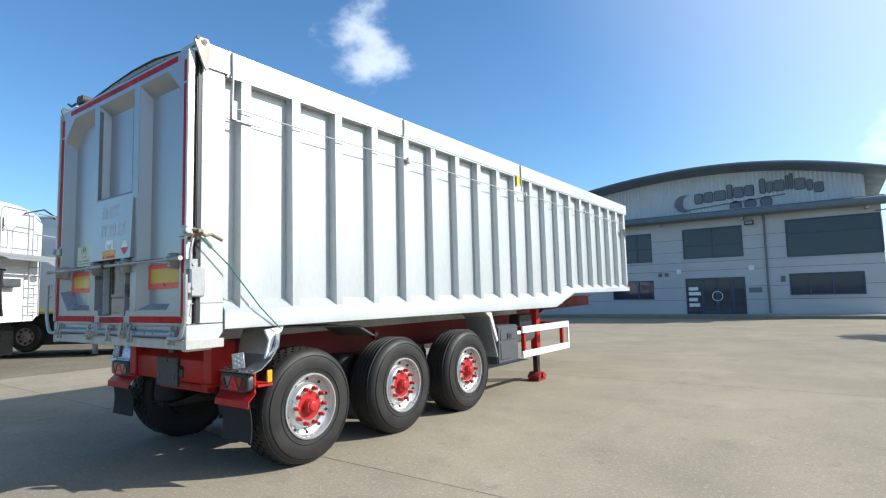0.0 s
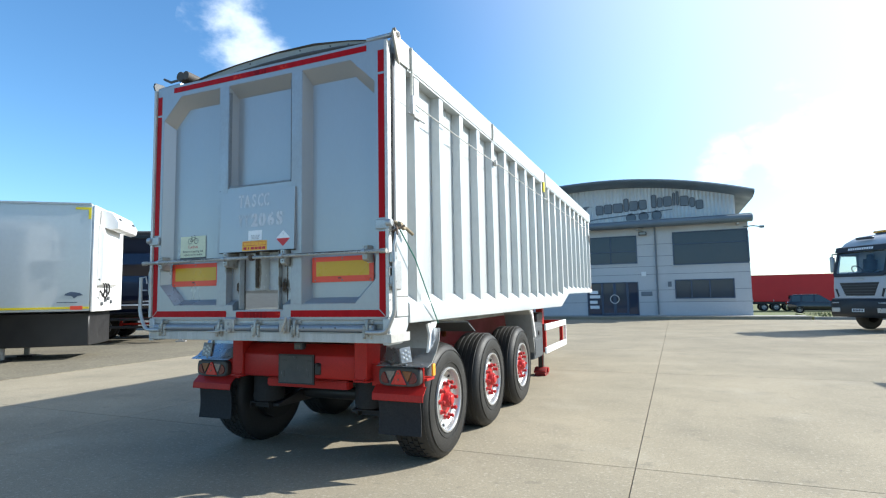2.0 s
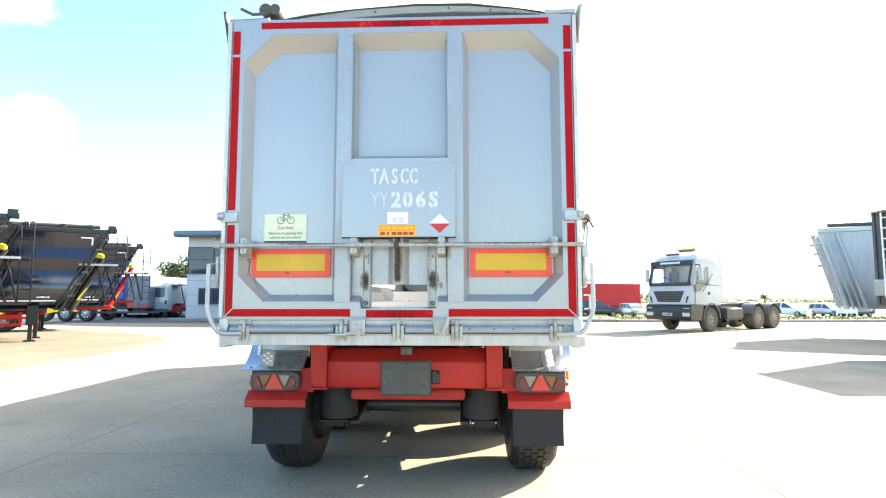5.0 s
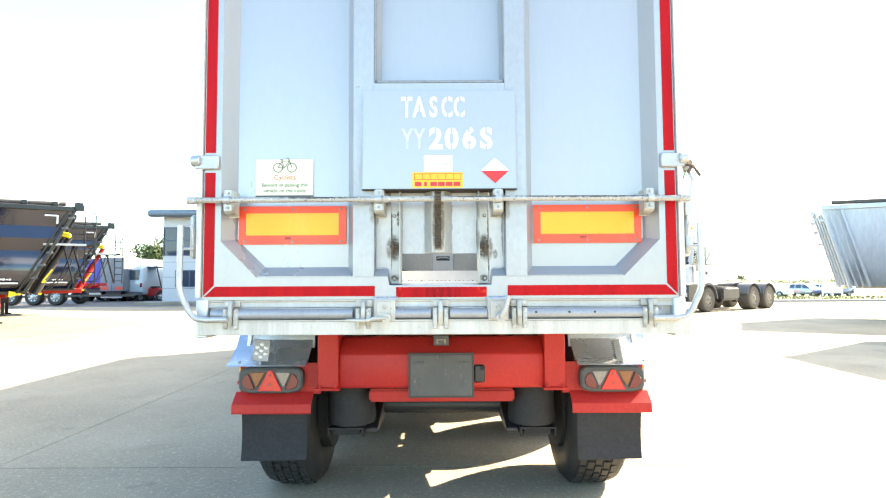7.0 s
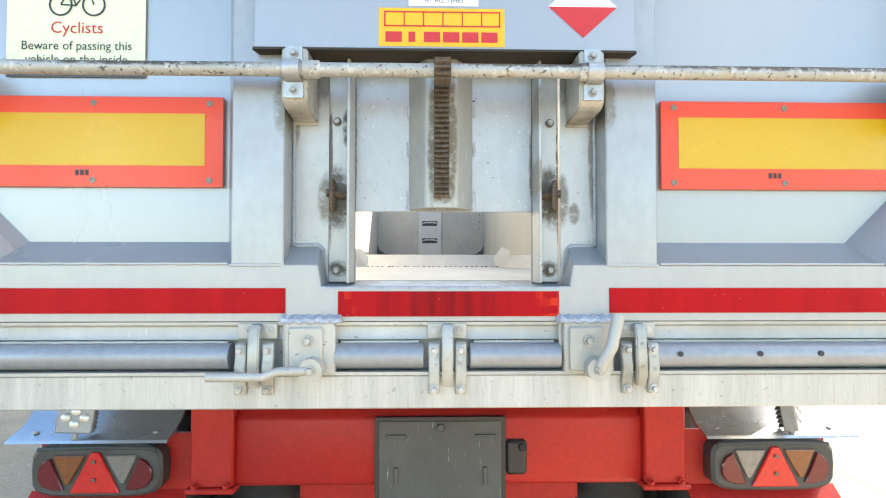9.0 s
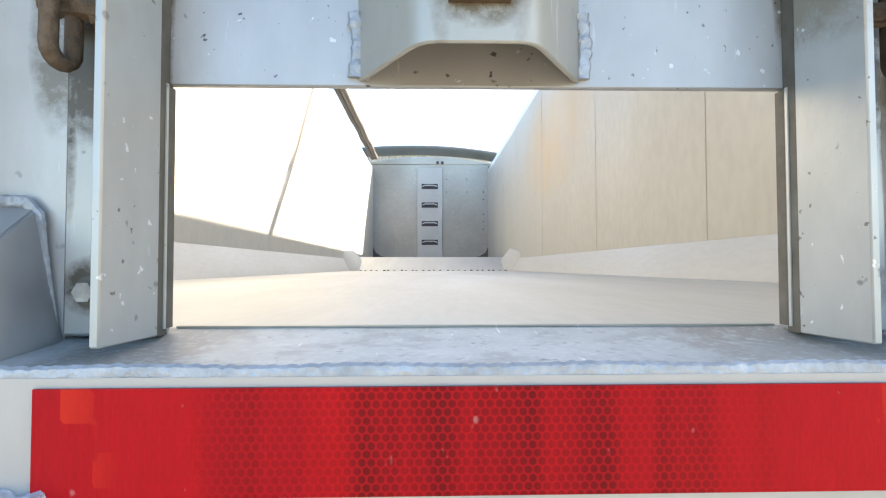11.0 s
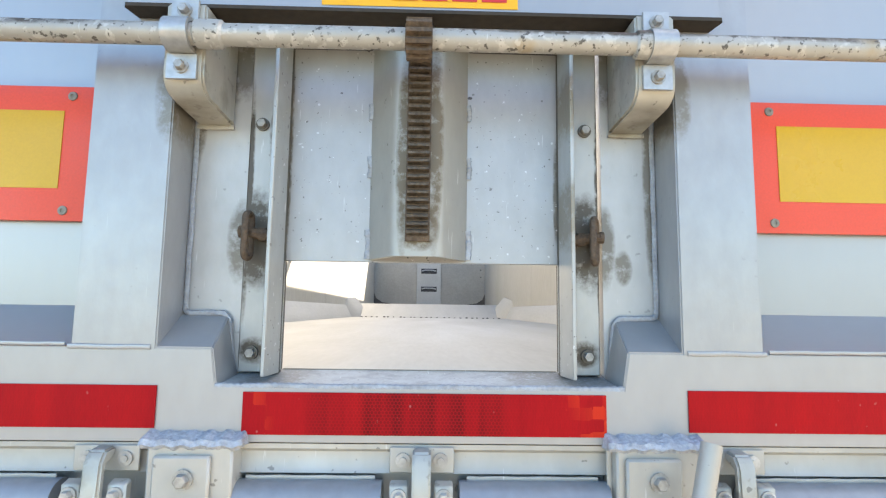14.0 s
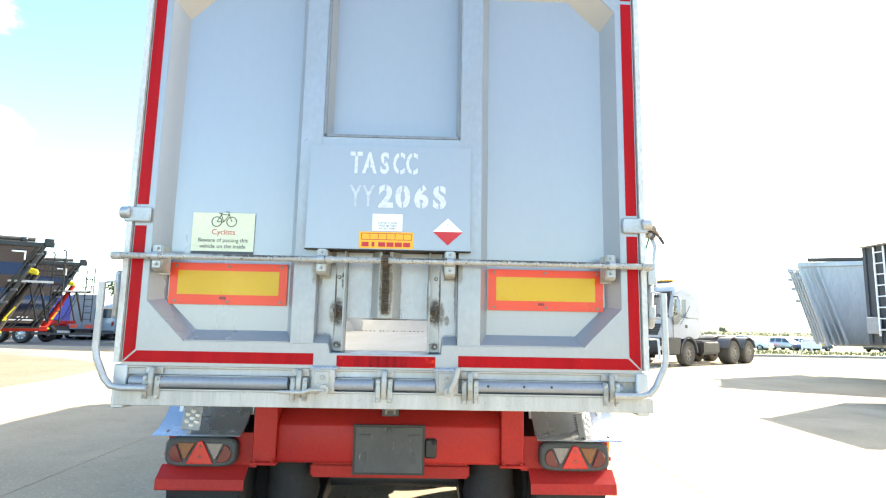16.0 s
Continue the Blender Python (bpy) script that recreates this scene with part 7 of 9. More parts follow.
    s.tube([(0.25, 0.5, 0.90), (0.2, 0.9, 0.80), (0.3, 1.5, 0.84), (0.35, 2.4, 0.80)], 0.012, 6).tube([(-0.3, 0.6, 0.92), (-0.2, 1.0, 0.78), (-0.34, 1.8, 0.86)], 0.012, 6)
    part("air_hose", s, M["rubber"], tr)
    # plain bars where writing stands on the neck
    s = Shape()
    for k in range(6):
        y = 7.95 + 0.13 * k + (0.12 if k > 3 else 0)
        s.box(0.4205, 0.423, y, y + 0.09, 1.28, 1.36)
    part("neck_marking", s, M["sticker"], tr, "small white marks on the neck")
    s = Shape()
    s.box(0.44, 0.47, 2.9, 2.96, 0.98, 1.08)
    part("mid_lamp", s, M["lens_amber"], tr)


build_chassis(trailer)

# ---- trailers parked along the gravel ----
def small_wheel(parent, x, y, z, side, r=0.5, width=0.34, axis="y", tyre_mat="tyre", rim_mat="rim"):
    """A plain truck wheel turning about y; side -1 shows its outer face towards -y."""
    s = Shape()
    w = width
    prof = [(0.56 * r, 0.0), (0.70 * r, 0.012), (0.88 * r, 0.010), (0.97 * r, -0.03), (r, -0.06), (r, -w + 0.06), (0.97 * r, -w + 0.03), (0.88 * r, -w), (0.56 * r, -w)]
    s.lathe([(p, a * side) for p, a in prof], (x, y, z), axis, 28, closed=True)
    tyre = part("wheel", s, M[tyre_mat], parent)
    s = Shape()
    rim = [(0.57 * r, -0.005), (0.54 * r, 0.01), (0.50 * r, -0.03), (0.36 * r, -0.045), (0.28 * r, -0.01), (0.18 * r, 0.0), (0.15 * r, 0.05), (0.02, 0.055)]
    s.lathe([(p, a * side) for p, a in rim], (x, y, z), axis, 24, caps=False)
    part("rim", s, M[rim_mat], tyre)
    for k in range(8):
        t = 2 * math.pi * k / 8
        u, v = 0.43 * r * math.cos(t), 0.43 * r * math.sin(t)
        c = (x + u, y - 0.038 * side, z + v) if axis == "y" else (x - 0.038 * side, y + u, z + v)
        s = Shape()
        s.cyl(c, axis, 0.045 * r / 0.5, 0.02, 8)
        part("hand_hole", s, M["black"], tyre)
    return tyre


def half_pipe_tipper(label, where, skin, frame_mat, guard_mat, length=9.2, leg_x=-1.5, group="parked tippers", trim="sticker", rear_axles=True, ram="black", plain_nose=False, nose_mat=None, beam_end=None):
    """A steel tipper, nose towards +x: leaning front, ram frame, platform and ladder, chassis."""
    tp = thing("parked_tipper", label, "trailer", group)
    lean = 0.72 if plain_nose else 1.30
    nose = lambda z: -lean + (z - 1.05) / 2.75 * lean
    # body sides folded into shallow facets, leaning in and out by turns
    levels = [1.12, 1.36, 1.98, 2.40, 2.80, 3.20, 3.72]
    offs = [0.30, 0.16, 0.04, 0.05, 0.04, 0.05, 0.02] if plain_nose else [0.30, 0.16, 0.02, 0.19, 0.02, 0.19, 0.02]
    s = Shape()
    left = [[s.bm.verts.new((x if i else nose(z), o, z)) for z, o in zip(levels, offs)] for i, x in enumerate((0, -length))]
    right = [[s.bm.verts.new((x if i else nose(z), 2.5 - o, z)) for z, o in zip(levels, offs)] for i, x in enumerate((0, -length))]
    for col in (left, right):
        for k in range(len(levels) - 1):
            s.bm.faces.new((col[1][k], col[0][k], col[0][k + 1], col[1][k + 1]))
    for i in (0, 1):
        for k in range(len(levels) - 1):
            s.bm.faces.new((left[i][k], right[i][k], right[i][k + 1], left[i][k + 1]))
    s.bm.faces.new((left[0][0], left[1][0], right[1][0], right[0][0]))
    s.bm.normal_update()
    # Facets not facing sideways take the nose material, a deeper black by default.
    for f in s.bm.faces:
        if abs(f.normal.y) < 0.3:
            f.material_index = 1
    part("body", s, [skin, nose_mat or M["near_black"]], tp, "glossy folded steel body sides")
    for y0, y1 in ((-0.05, 0.08), (2.42, 2.55)):
        s = Shape()
        s.box(-length, 0.05, y0, y1, 3.70, 3.86)
        part("top_rail", s, frame_mat, tp, bevel=0.02)
    s = Shape()
    edge_y = 2.42 if plain_nose else 0.12
    s.tube([(-length, edge_y, 3.93), (-length / 2, edge_y + 0.01, 3.90), (-0.25, edge_y, 3.95)], 0.07, 10)
    part("rolled_cover", s, M["tarp"], tp, "rolled dark load cover")
    s = Shape()
    s.box(-0.02, 0.10 if plain_nose else 0.26, -0.08, 0.20, 3.74, 3.9 if plain_nose else 4.0)
    part("cover_gear", s, frame_mat, tp, bevel=0.03)
    for x in (-2.4, -1.4, -0.6):
        s = Shape()
        s.box(x, x + 0.16, -0.03, 0.14, 3.86, 4.0)
        part("cover_clip", s, frame_mat, tp, bevel=0.02)
    # strakes leaning along the nose
    for y in (0.02, 2.38):
        for d, w in ((-0.17, 0.07), (-0.02, 0.10)):
            s = Shape()
            pts = [(nose(z) + d, z) for z in (1.05, 3.72)]
            s.prism([pts[0], (pts[0][0] + w, 1.05), (pts[1][0] + w, 3.72), pts[1]], "y", y - 0.03, y + 0.12)
            part("nose_strake", s, frame_mat, tp, bevel=0.01)
    if plain_nose:
        for d, w in ((-0.34, 0.05), (-0.52, 0.09)):
            s = Shape()
            s.prism([(nose(1.1) + d, 1.1), (nose(1.1) + d + w, 1.1), (nose(3.7) + d + w, 3.7), (nose(3.7) + d, 3.7)], "y", 2.40, 2.54)
            part("nose_strake", s, frame_mat, tp, bevel=0.01)
        for k, y in enumerate((0.35, 0.9, 1.5, 2.05)):
            s = Shape()
            s.tube([(nose(1.15) + 0.10, y, 1.15), (nose(3.6) + 0.08, y, 3.6)], 0.035, 8)
            part("nose_pipe", s, frame_mat, tp)
        for y, z in ((0.1, 3.4), (0.1, 3.05), (0.1, 2.6), (2.3, 3.3)):
            s = Shape()
            s.box(nose(z) - 0.02, nose(z) + 0.24, y, y + 0.12, z, z + 0.10)
            part("nose_bracket", s, frame_mat, tp, bevel=0.015)
    else:
        # ram
        s = Shape()
        s.tube([(-1.05, 0.93, 1.0), (-0.50, 0.93, 2.15)], 0.12, 14).tube([(-0.50, 0.93, 2.15), (-0.12, 0.93, 2.92)], 0.09, 14)
        part("ram", s, M[ram], tp, "hydraulic tipping ram")
        s = Shape()
        s.prism([(-0.44, 2.94), (-0.12, 2.86), (-0.08, 2.98), (-0.15, 3.06), (-0.38, 3.09)], "y", 0.75, 1.08)
        part("ram_cap", s, M["hi_yellow"], tp, "yellow ram cap", bevel=0.02)
        s = Shape()
        s.prism([(-0.80, 1.46), (-0.76, 1.44), (-0.53, 1.80), (-0.565, 1.82)], "y", -0.06, -0.02)
        s.prism([(-0.83, 1.38), (-0.74, 1.38), (-0.71, 1.45), (-0.78, 1.49)], "y", -0.065, -0.015)
        part("prop", s, M["hi_yellow"], tp, "yellow body prop")
        # platform, its stays, ladder
        s = Shape()
        s.box(-0.82, 0.50, 0.1, 1.6, 2.60, 2.65)
        plat = part("platform", s, frame_mat, tp, "narrow steel platform")
        s = Shape()
        s.box(-0.82, 0.34, 0.085, 0.098, 2.585, 2.655)
        part("platform_edge", s, M["steel"], plat)
        for x0 in (-0.28, -0.02):
            s = Shape()
            s.tube([(x0, 0.3, 2.62), (x0 + 0.30, 0.3, 1.35)], 0.032, 8)
            part("platform_stay", s, frame_mat, plat)
        s = Shape()
        for x in (0.30, 0.60):
            s.tube([(x, 0.25, 1.30), (x, 0.25, 2.6), (x, 0.25, 3.55 if x < 0.5 else 3.62), (x - 0.03, 0.25, 3.60 if x < 0.5 else 3.70), (x - 0.09, 0.25, 3.62 if x < 0.5 else 3.69)], 0.020, 8)
        for k in range(7):
            z = 1.42 + k * 0.29
            s.tube([(0.30, 0.25, z), (0.60, 0.25, z)], 0.018, 6)
        s.tube([(0.58, 0.25, 3.3), (0.58, 1.5, 3.3), (0.58, 1.5, 2.66)], 0.018, 8)
        part("ladder", s, frame_mat, tp, "dark steel ladder with tall stiles")
        # guard of thin bars behind the platform, hoses and catches
        s = Shape()
        for k in range(9):
            x = -0.42 + 0.115 * k
            s.tube([(x, 1.52, 2.66), (x, 1.52, 3.28)], 0.009, 5)
        for z in (2.86, 3.07, 3.28):
            s.tube([(-0.42, 1.52, z), (0.55, 1.52, z)], 0.014, 6)
        part("guard_rail", s, frame_mat, plat, "thin black guard bars")
        s = Shape()
        s.tube([(-0.75, 0.35, 1.15), (-0.35, 0.32, 1.55), (-0.12, 0.34, 2.2), (-0.02, 0.4, 2.6)], 0.022, 6)
        s.tube([(-0.65, 0.45, 1.15), (-0.20, 0.42, 1.6), (0.02, 0.44, 2.3), (0.1, 0.5, 2.6)], 0.018, 6)
        s.tube([(0.28, 0.25, 1.35), (0.02, 0.3, 2.58)], 0.022, 6)
        part("hose", s, M["rubber"], tp, "black hoses below the platform")
        for z in (1.5, 1.9, 2.3, 3.1, 3.45):
            s = Shape()
            s.box(nose(z) - 0.02, nose(z) + 0.16, -0.045, -0.012, z, z + 0.07)
            part("side_catch", s, M["plastic"], tp, bevel=0.006)
    # pale trim line, corner mark, small plain marks
    s = Shape()
    s.box(-length + 0.2, -1.42, 0.070, 0.082, 1.345, 1.395)
    part("trim_line", s, M[trim], tp, "pale reflective line")
    s = Shape()
    s.box(-0.80, -0.44, -0.012, -0.002, 3.52, 3.565).box(-0.485, -0.44, -0.012, -0.002, 3.28, 3.5195)
    part("corner_mark", s, M["sticker"], tp)
    s = Shape()
    for k in range(5):
        s.box(-1.95 + 0.075 * k, -1.89 + 0.075 * k, 0.050, 0.056, 1.46 + 0.01 * (k % 2), 1.505 + 0.008 * (k % 3))
    part("plain_mark", s, M["sticker"], tp)
    # chassis
    s = Shape()
    for y in (0.75, 1.65):
        s.box(-length, leg_x + 0.35 if beam_end is None else beam_end, y, y + 0.12, 0.90, 1.10)
    part("chassis_beam", s, guard_mat, tp, bevel=0.01)
    s = Shape()
    s.box(-length, -1.15, 0.12, 0.55, 1.02, 1.115)
    part("body_sill", s, frame_mat, tp, bevel=0.02)
    s = Shape()
    for z in (0.55, 0.82):
        s.box(-6.2, leg_x - 0.2, 0.02, 0.06, z, z + 0.09)
    for x in (-6.2, -4.6, leg_x - 0.3):
        s.box(x, x + 0.1, 0.06, 0.12, 0.50, 1.0)
    part("side_guard", s, guard_mat, tp, bevel=0.01)
    for y in (0.35, 2.05):
        s = Shape()
        s.box(leg_x - 0.08, leg_x + 0.08, y, y + 0.14, 0.55, 1.05)
        s.slot = 1
        s.box(leg_x - 0.06, leg_x + 0.06, y + 0.02, y + 0.12, 0.06, 0.55)
        s.box(leg_x - 0.16, leg_x + 0.16, y - 0.06, y + 0.2, 0.012, 0.06)
        part("landing_leg", s, [guard_mat, M["galv"] if leg_x > -2 else M["black"]], tp)
    s = Shape()
    s.box(leg_x - 0.10, leg_x + 0.22, 0.08, 0.32, 0.56, 1.22)
    part("control_box", s, M["near_black"], tp, bevel=0.02)
    s = Shape()
    s.prism([(leg_x + 0.45, 0.94), (leg_x + 0.83, 1.03), (leg_x + 0.47, 1.13)], "y", 0.02, 0.05)
    part("warning_flash", s, M["hi_yellow"], tp)
    s = Shape()
    s.box(-0.9, -0.82, 0.0, 0.06, 1.0, 1.06)
    part("tag", s, M["hi_yellow"], tp)
    if rear_axles:
        for k in range(3):
            x = -length + 1.1 + 1.32 * k
            s = Shape()
            s.tube([(x, 0.3, 0.5), (x, 2.2, 0.5)], 0.06, 10)
            part("axle", s, M["black"], tp)
            small_wheel(tp, x, 0.08, 0.5, -1, rim_mat="tube_paint")
            small_wheel(tp, x, 2.42, 0.5, 1, rim_mat="tube_paint")
            s = Shape()
            ring = [(x + 0.60 * math.cos(a), 0.5 + 0.60 * math.sin(a)) for a in (radians(v) for v in range(20, 165, 16))]
            ring2 = [(x + 0.58 * math.cos(a), 0.5 + 0.58 * math.sin(a)) for a in (radians(v) for v in range(164, 16, -16))]
            s.prism(ring + ring2, "y", 0.02, 0.44)
            part("wing", s, M["black"], tp)
    tp.matrix_world = where
    return tp


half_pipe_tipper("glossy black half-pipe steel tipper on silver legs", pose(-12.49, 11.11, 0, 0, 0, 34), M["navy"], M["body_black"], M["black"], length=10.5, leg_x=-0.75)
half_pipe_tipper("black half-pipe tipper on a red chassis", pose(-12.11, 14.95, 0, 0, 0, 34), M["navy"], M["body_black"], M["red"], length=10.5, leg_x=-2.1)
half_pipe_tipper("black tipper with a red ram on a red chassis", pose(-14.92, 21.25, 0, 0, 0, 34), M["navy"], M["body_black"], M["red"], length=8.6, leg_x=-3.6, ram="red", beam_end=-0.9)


def fridge_trailer(where):
    """Insulated box trailer, nose towards +x, with a cooling unit on its front wall."""
    bx = thing("fridge_trailer", "pale grey insulated box trailer with white front wall", "trailer")
    L = 13.4
    s = Shape()
    s.box(-L, -0.06, 0.0, 2.55, 1.27, 4.05)
    part("box_body", s, M["fridge_side"], bx, "smooth pale grey box sides", bevel=0.03)
    s = Shape()
    s.box(-0.059, 0.0, 0.0, 2.55, 1.25, 4.03)
    part("front_wall", s, M["white"], bx, "white front wall", bevel=0.02)
    s = Shape()
    s.box(-L, -0.08, -0.014, -0.002, 1.33, 1.385)
    part("reflective_line", s, M["hi_yellow"], bx, "yellow reflective line")
    for x in (-0.3, -5.0, -9.8):
        s = Shape()
        s.box(x - 0.2, x + 0.08, -0.018, -0.015, 1.31, 1.405)
        part("orange_marker", s, M["orange"], bx)
    s = Shape()
    s.box(-0.46, -0.10, -0.012, -0.003, 3.90, 3.96).box(-0.16, -0.10, -0.012, -0.003, 3.66, 3.8995)
    part("corner_mark", s, M["hi_yellow"], bx)
    s = Shape()
    s.prism([(-0.62, 1.72), (-0.5, 1.77), (-0.30, 1.74), (-0.22, 1.68), (-0.34, 1.66), (-0.42, 1.60), (-0.48, 1.66), (-0.64, 1.68)], "y", -0.008, -0.003)
    s.box(-0.8, -0.34, -0.008, -0.003, 1.49, 1.51)
    part("plain_mark", s, M["frame_blue"], bx)
    s = Shape()
    s.box(-L, -0.1, -0.03, 0.03, 4.025, 4.075)
    part("roof_edge", s, M["galv"], bx)
    # cooling unit with its two rounded ends, pipes and sockets
    s = Shape()
    prof = [(0.02, 3.50), (0.30, 3.42), (0.44, 3.46), (0.47, 3.62), (0.30, 3.90), (0.02, 3.98)]
    s.prism(prof, "y", 0.35, 2.2)
    unit = part("cooling_unit", s, M["white"], bx, "white cooling unit", bevel=0.02)
    for y in (0.6, 1.9):
        s = Shape()
        s.cyl((0.36, y, 3.62), "x", 0.15, 0.14, 18)
        part("fan_cover", s, M["plastic"], unit)
    s = Shape()
    s.prism([(0.002, 1.9), (0.12, 1.95), (0.16, 2.2), (0.16, 3.3), (0.10, 3.5), (0.002, 3.55)], "y", 0.25, 1.6)
    part("unit_cowl", s, M["white"], bx, bevel=0.02)
    for k, (y, z) in enumerate(((0.25, 1.75), (0.45, 1.68), (0.65, 1.78))):
        s = Shape()
        s.tube([(0.05, y, 2.1), (0.16, y + 0.1, 1.95), (0.18, y + 0.05, z), (0.10, y + 0.2, z - 0.1), (0.02, y + 0.25, z + 0.05)], 0.022, 8)
        part("air_hose", s, M["rubber"], bx)
    for y, z in ((0.9, 1.5), (1.15, 1.55), (1.4, 1.45), (0.6, 1.4)):
        s = Shape()
        s.box(0.002, 0.04, y, y + 0.14, z, z + 0.1)
        part("coupling", s, M["plastic"], bx, bevel=0.01)
    s = Shape()
    for k in range(5):
        s.box(0.002, 0.008, 2.0, 2.06, 2.2 + 0.13 * k, 2.29 + 0.13 * k)
    part("plain_mark", s, M["sign_grey"], bx)
    s = Shape()
    for y in (0.75, 1.7):
        s.box(-L, -0.8, y, y + 0.12, 0.95, 1.155)
    part("chassis_beam", s, M["black"], bx, bevel=0.01)
    s = Shape()
    s.box(-10.4, -5.0, 0.04, 0.08, 0.50, 1.22)
    part("side_guard", s, M["black"], bx, bevel=0.01)
    # One solid block added in place of the dark gear under the box.
    s = Shape()
    s.box(-10.0, -0.2, 0.45, 2.2, 0.36, 1.22)
    part("pallet_box", s, M["black"], bx, bevel=0.02)
    small_wheel(bx, -4.0, 0.30, 0.62, -1, 0.45, 0.25, "y", "tyre", "rim_dusty")
    for y in (0.5, 1.95):
        s = Shape()
        s.box(-2.25, -2.1, y, y + 0.14, 0.5, 1.15)
        s.slot = 1
        s.box(-2.23, -2.12, y + 0.02, y + 0.12, 0.06, 0.5)
        s.slot = 0
        s.box(-2.35, -2.0, y - 0.08, y + 0.22, 0.012, 0.06)
        part("landing_leg", s, [M["black"], M["galv"]], bx)
    for k in range(3):
        x = -L + 2.6 + 1.31 * k
        small_wheel(bx, x, 0.06, 0.5, -1)
        small_wheel(bx, x, 2.49, 0.5, 1)
    bx.matrix_world = where


fridge_trailer(pose(-10.62, 5.85, 0, 0, 0, 39))


def silo_trailer(where):
    """White bulk trailer, nose towards +x, with a railed platform and ladder on the front wall."""
    tk = thing("bulk_trailer", "white bulk trailer with railed front platform and hoses", "trailer")
    L = 10.5
    s = Shape()
    rings = []
    for x, sc in ((-L, 1.0), (-0.25, 1.0), (-0.06, 0.985), (0.0, 0.94)):
        ring = []
        for k in range(20):
            a = math.pi * k / 19
            ring.append((x, 1.25 - 1.25 * sc * math.cos(a), 3.55 + 0.40 * sc * math.sin(a)))
        ring += [(x, 1.25 + 1.22 * sc, 1.30), (x, 1.25 + 1.0 * sc, 1.14), (x, 1.25 - 1.0 * sc, 1.14), (x, 1.25 - 1.22 * sc, 1.30)]
        rings.append(ring)
    s.loft(rings)
    part("body", s, M["white"], tk, "white rounded body with bright front wall")
    s = Shape()
    s.box(0.0, 0.55, 0.25, 2.3, 2.62, 2.70)
    s.prism([(0.3, 2.62), (2.25, 2.62), (2.3, 2.48), (2.1, 2.44), (1.8, 2.55), (0.6, 2.55)], "x", 0.55, 0.58)
    plat = part("platform", s, M["galv"], tk, "pale metal platform", bevel=0.01)
    for y in (1.25, 2.25):
        s = Shape()
        s.tube([(0.5, y, 2.7), (0.5, y, 3.62), (0.5, y - 0.12, 3.72), (0.5, y - 0.75, 3.72), (0.5, y - 0.85, 3.62), (0.5, y - 0.85, 2.7)], 0.02, 8)
        s.tube([(0.5, y, 3.2), (0.5, y - 0.85, 3.2)], 0.018, 8)
        part("rail", s, M["galv"], plat)
    s = Shape()
    for y in (1.85, 2.2):
        s.tube([(0.12, y, 1.25), (0.12, y, 2.6)], 0.018, 8)
    for k in range(6):
        s.tube([(0.12, 1.85, 1.35 + 0.22 * k), (0.12, 2.2, 1.35 + 0.22 * k)], 0.014, 6)
    part("ladder", s, M["galv"], tk, "slim front ladder")
    for d in (0.0, 0.09):
        s = Shape()
        s.tube([(0.10, 1.0 + d, 2.35), (0.24, 0.75 + d, 2.3), (0.26, 0.68 + d, 1.9), (0.2, 0.8 + d, 1.5), (0.12, 0.95 + d, 1.3)], 0.03, 8)
        part("hose", s, M["rubber"], tk)
    s = Shape()
    s.box(0.01, 0.2, 0.95, 1.5, 1.95, 2.15)
    part("valve_box", s, M["plastic"], tk, bevel=0.02)
    s = Shape()
    s.cyl((0.25, 0.62, 3.35), "z", 0.12, 0.3, 14)
    part("filter_can", s, M["black"], tk)
    s = Shape()
    s.tube([(0.05, 1.7, 3.75), (0.25, 2.1, 3.9), (0.3, 2.5, 3.75)], 0.02, 6).cyl((0.3, 2.52, 3.74), "y", 0.05, 0.18, 10)
    part("lamp_arm", s, M["black"], tk)
    for y in (0.7, 1.7):
        s = Shape()
        s.box(-L, -0.5, y, y + 0.12, 0.92, 1.135)
        part("chassis_beam", s, M["black"], tk, bevel=0.01)
    s = Shape()
    s.box(-3.2, -0.55, 0.02, 0.06, 0.80, 0.95).box(-3.2, -0.55, 0.02, 0.06, 0.48, 0.58).box(-0.63, -0.551, 0.021, 0.059, 0.58, 0.80)
    part("side_guard", s, M["white"], tk, "white side guard", bevel=0.01)
    s = Shape()
    s.box(-10.0, -0.35, 0.45, 2.1, 0.34, 1.13)
    part("under_gear", s, M["near_black"], tk, "dark gear below the body", bevel=0.03)
    for y in (0.6, 1.8):
        s = Shape()
        s.box(-1.55, -1.4, y, y + 0.14, 0.06, 0.93)
        s.box(-1.65, -1.3, y - 0.08, y + 0.22, 0.012, 0.06)
        part("landing_leg", s, M["galv"], tk)
    for k in range(3):
        x = -L + 2.0 + 1.31 * k
        small_wheel(tk, x, 0.06, 0.5, -1)
        small_wheel(tk, x, 2.44, 0.5, 1)
    tk.matrix_world = where


silo_trailer(pose(-9.66, 1.10, 0, 0, 0, 38))


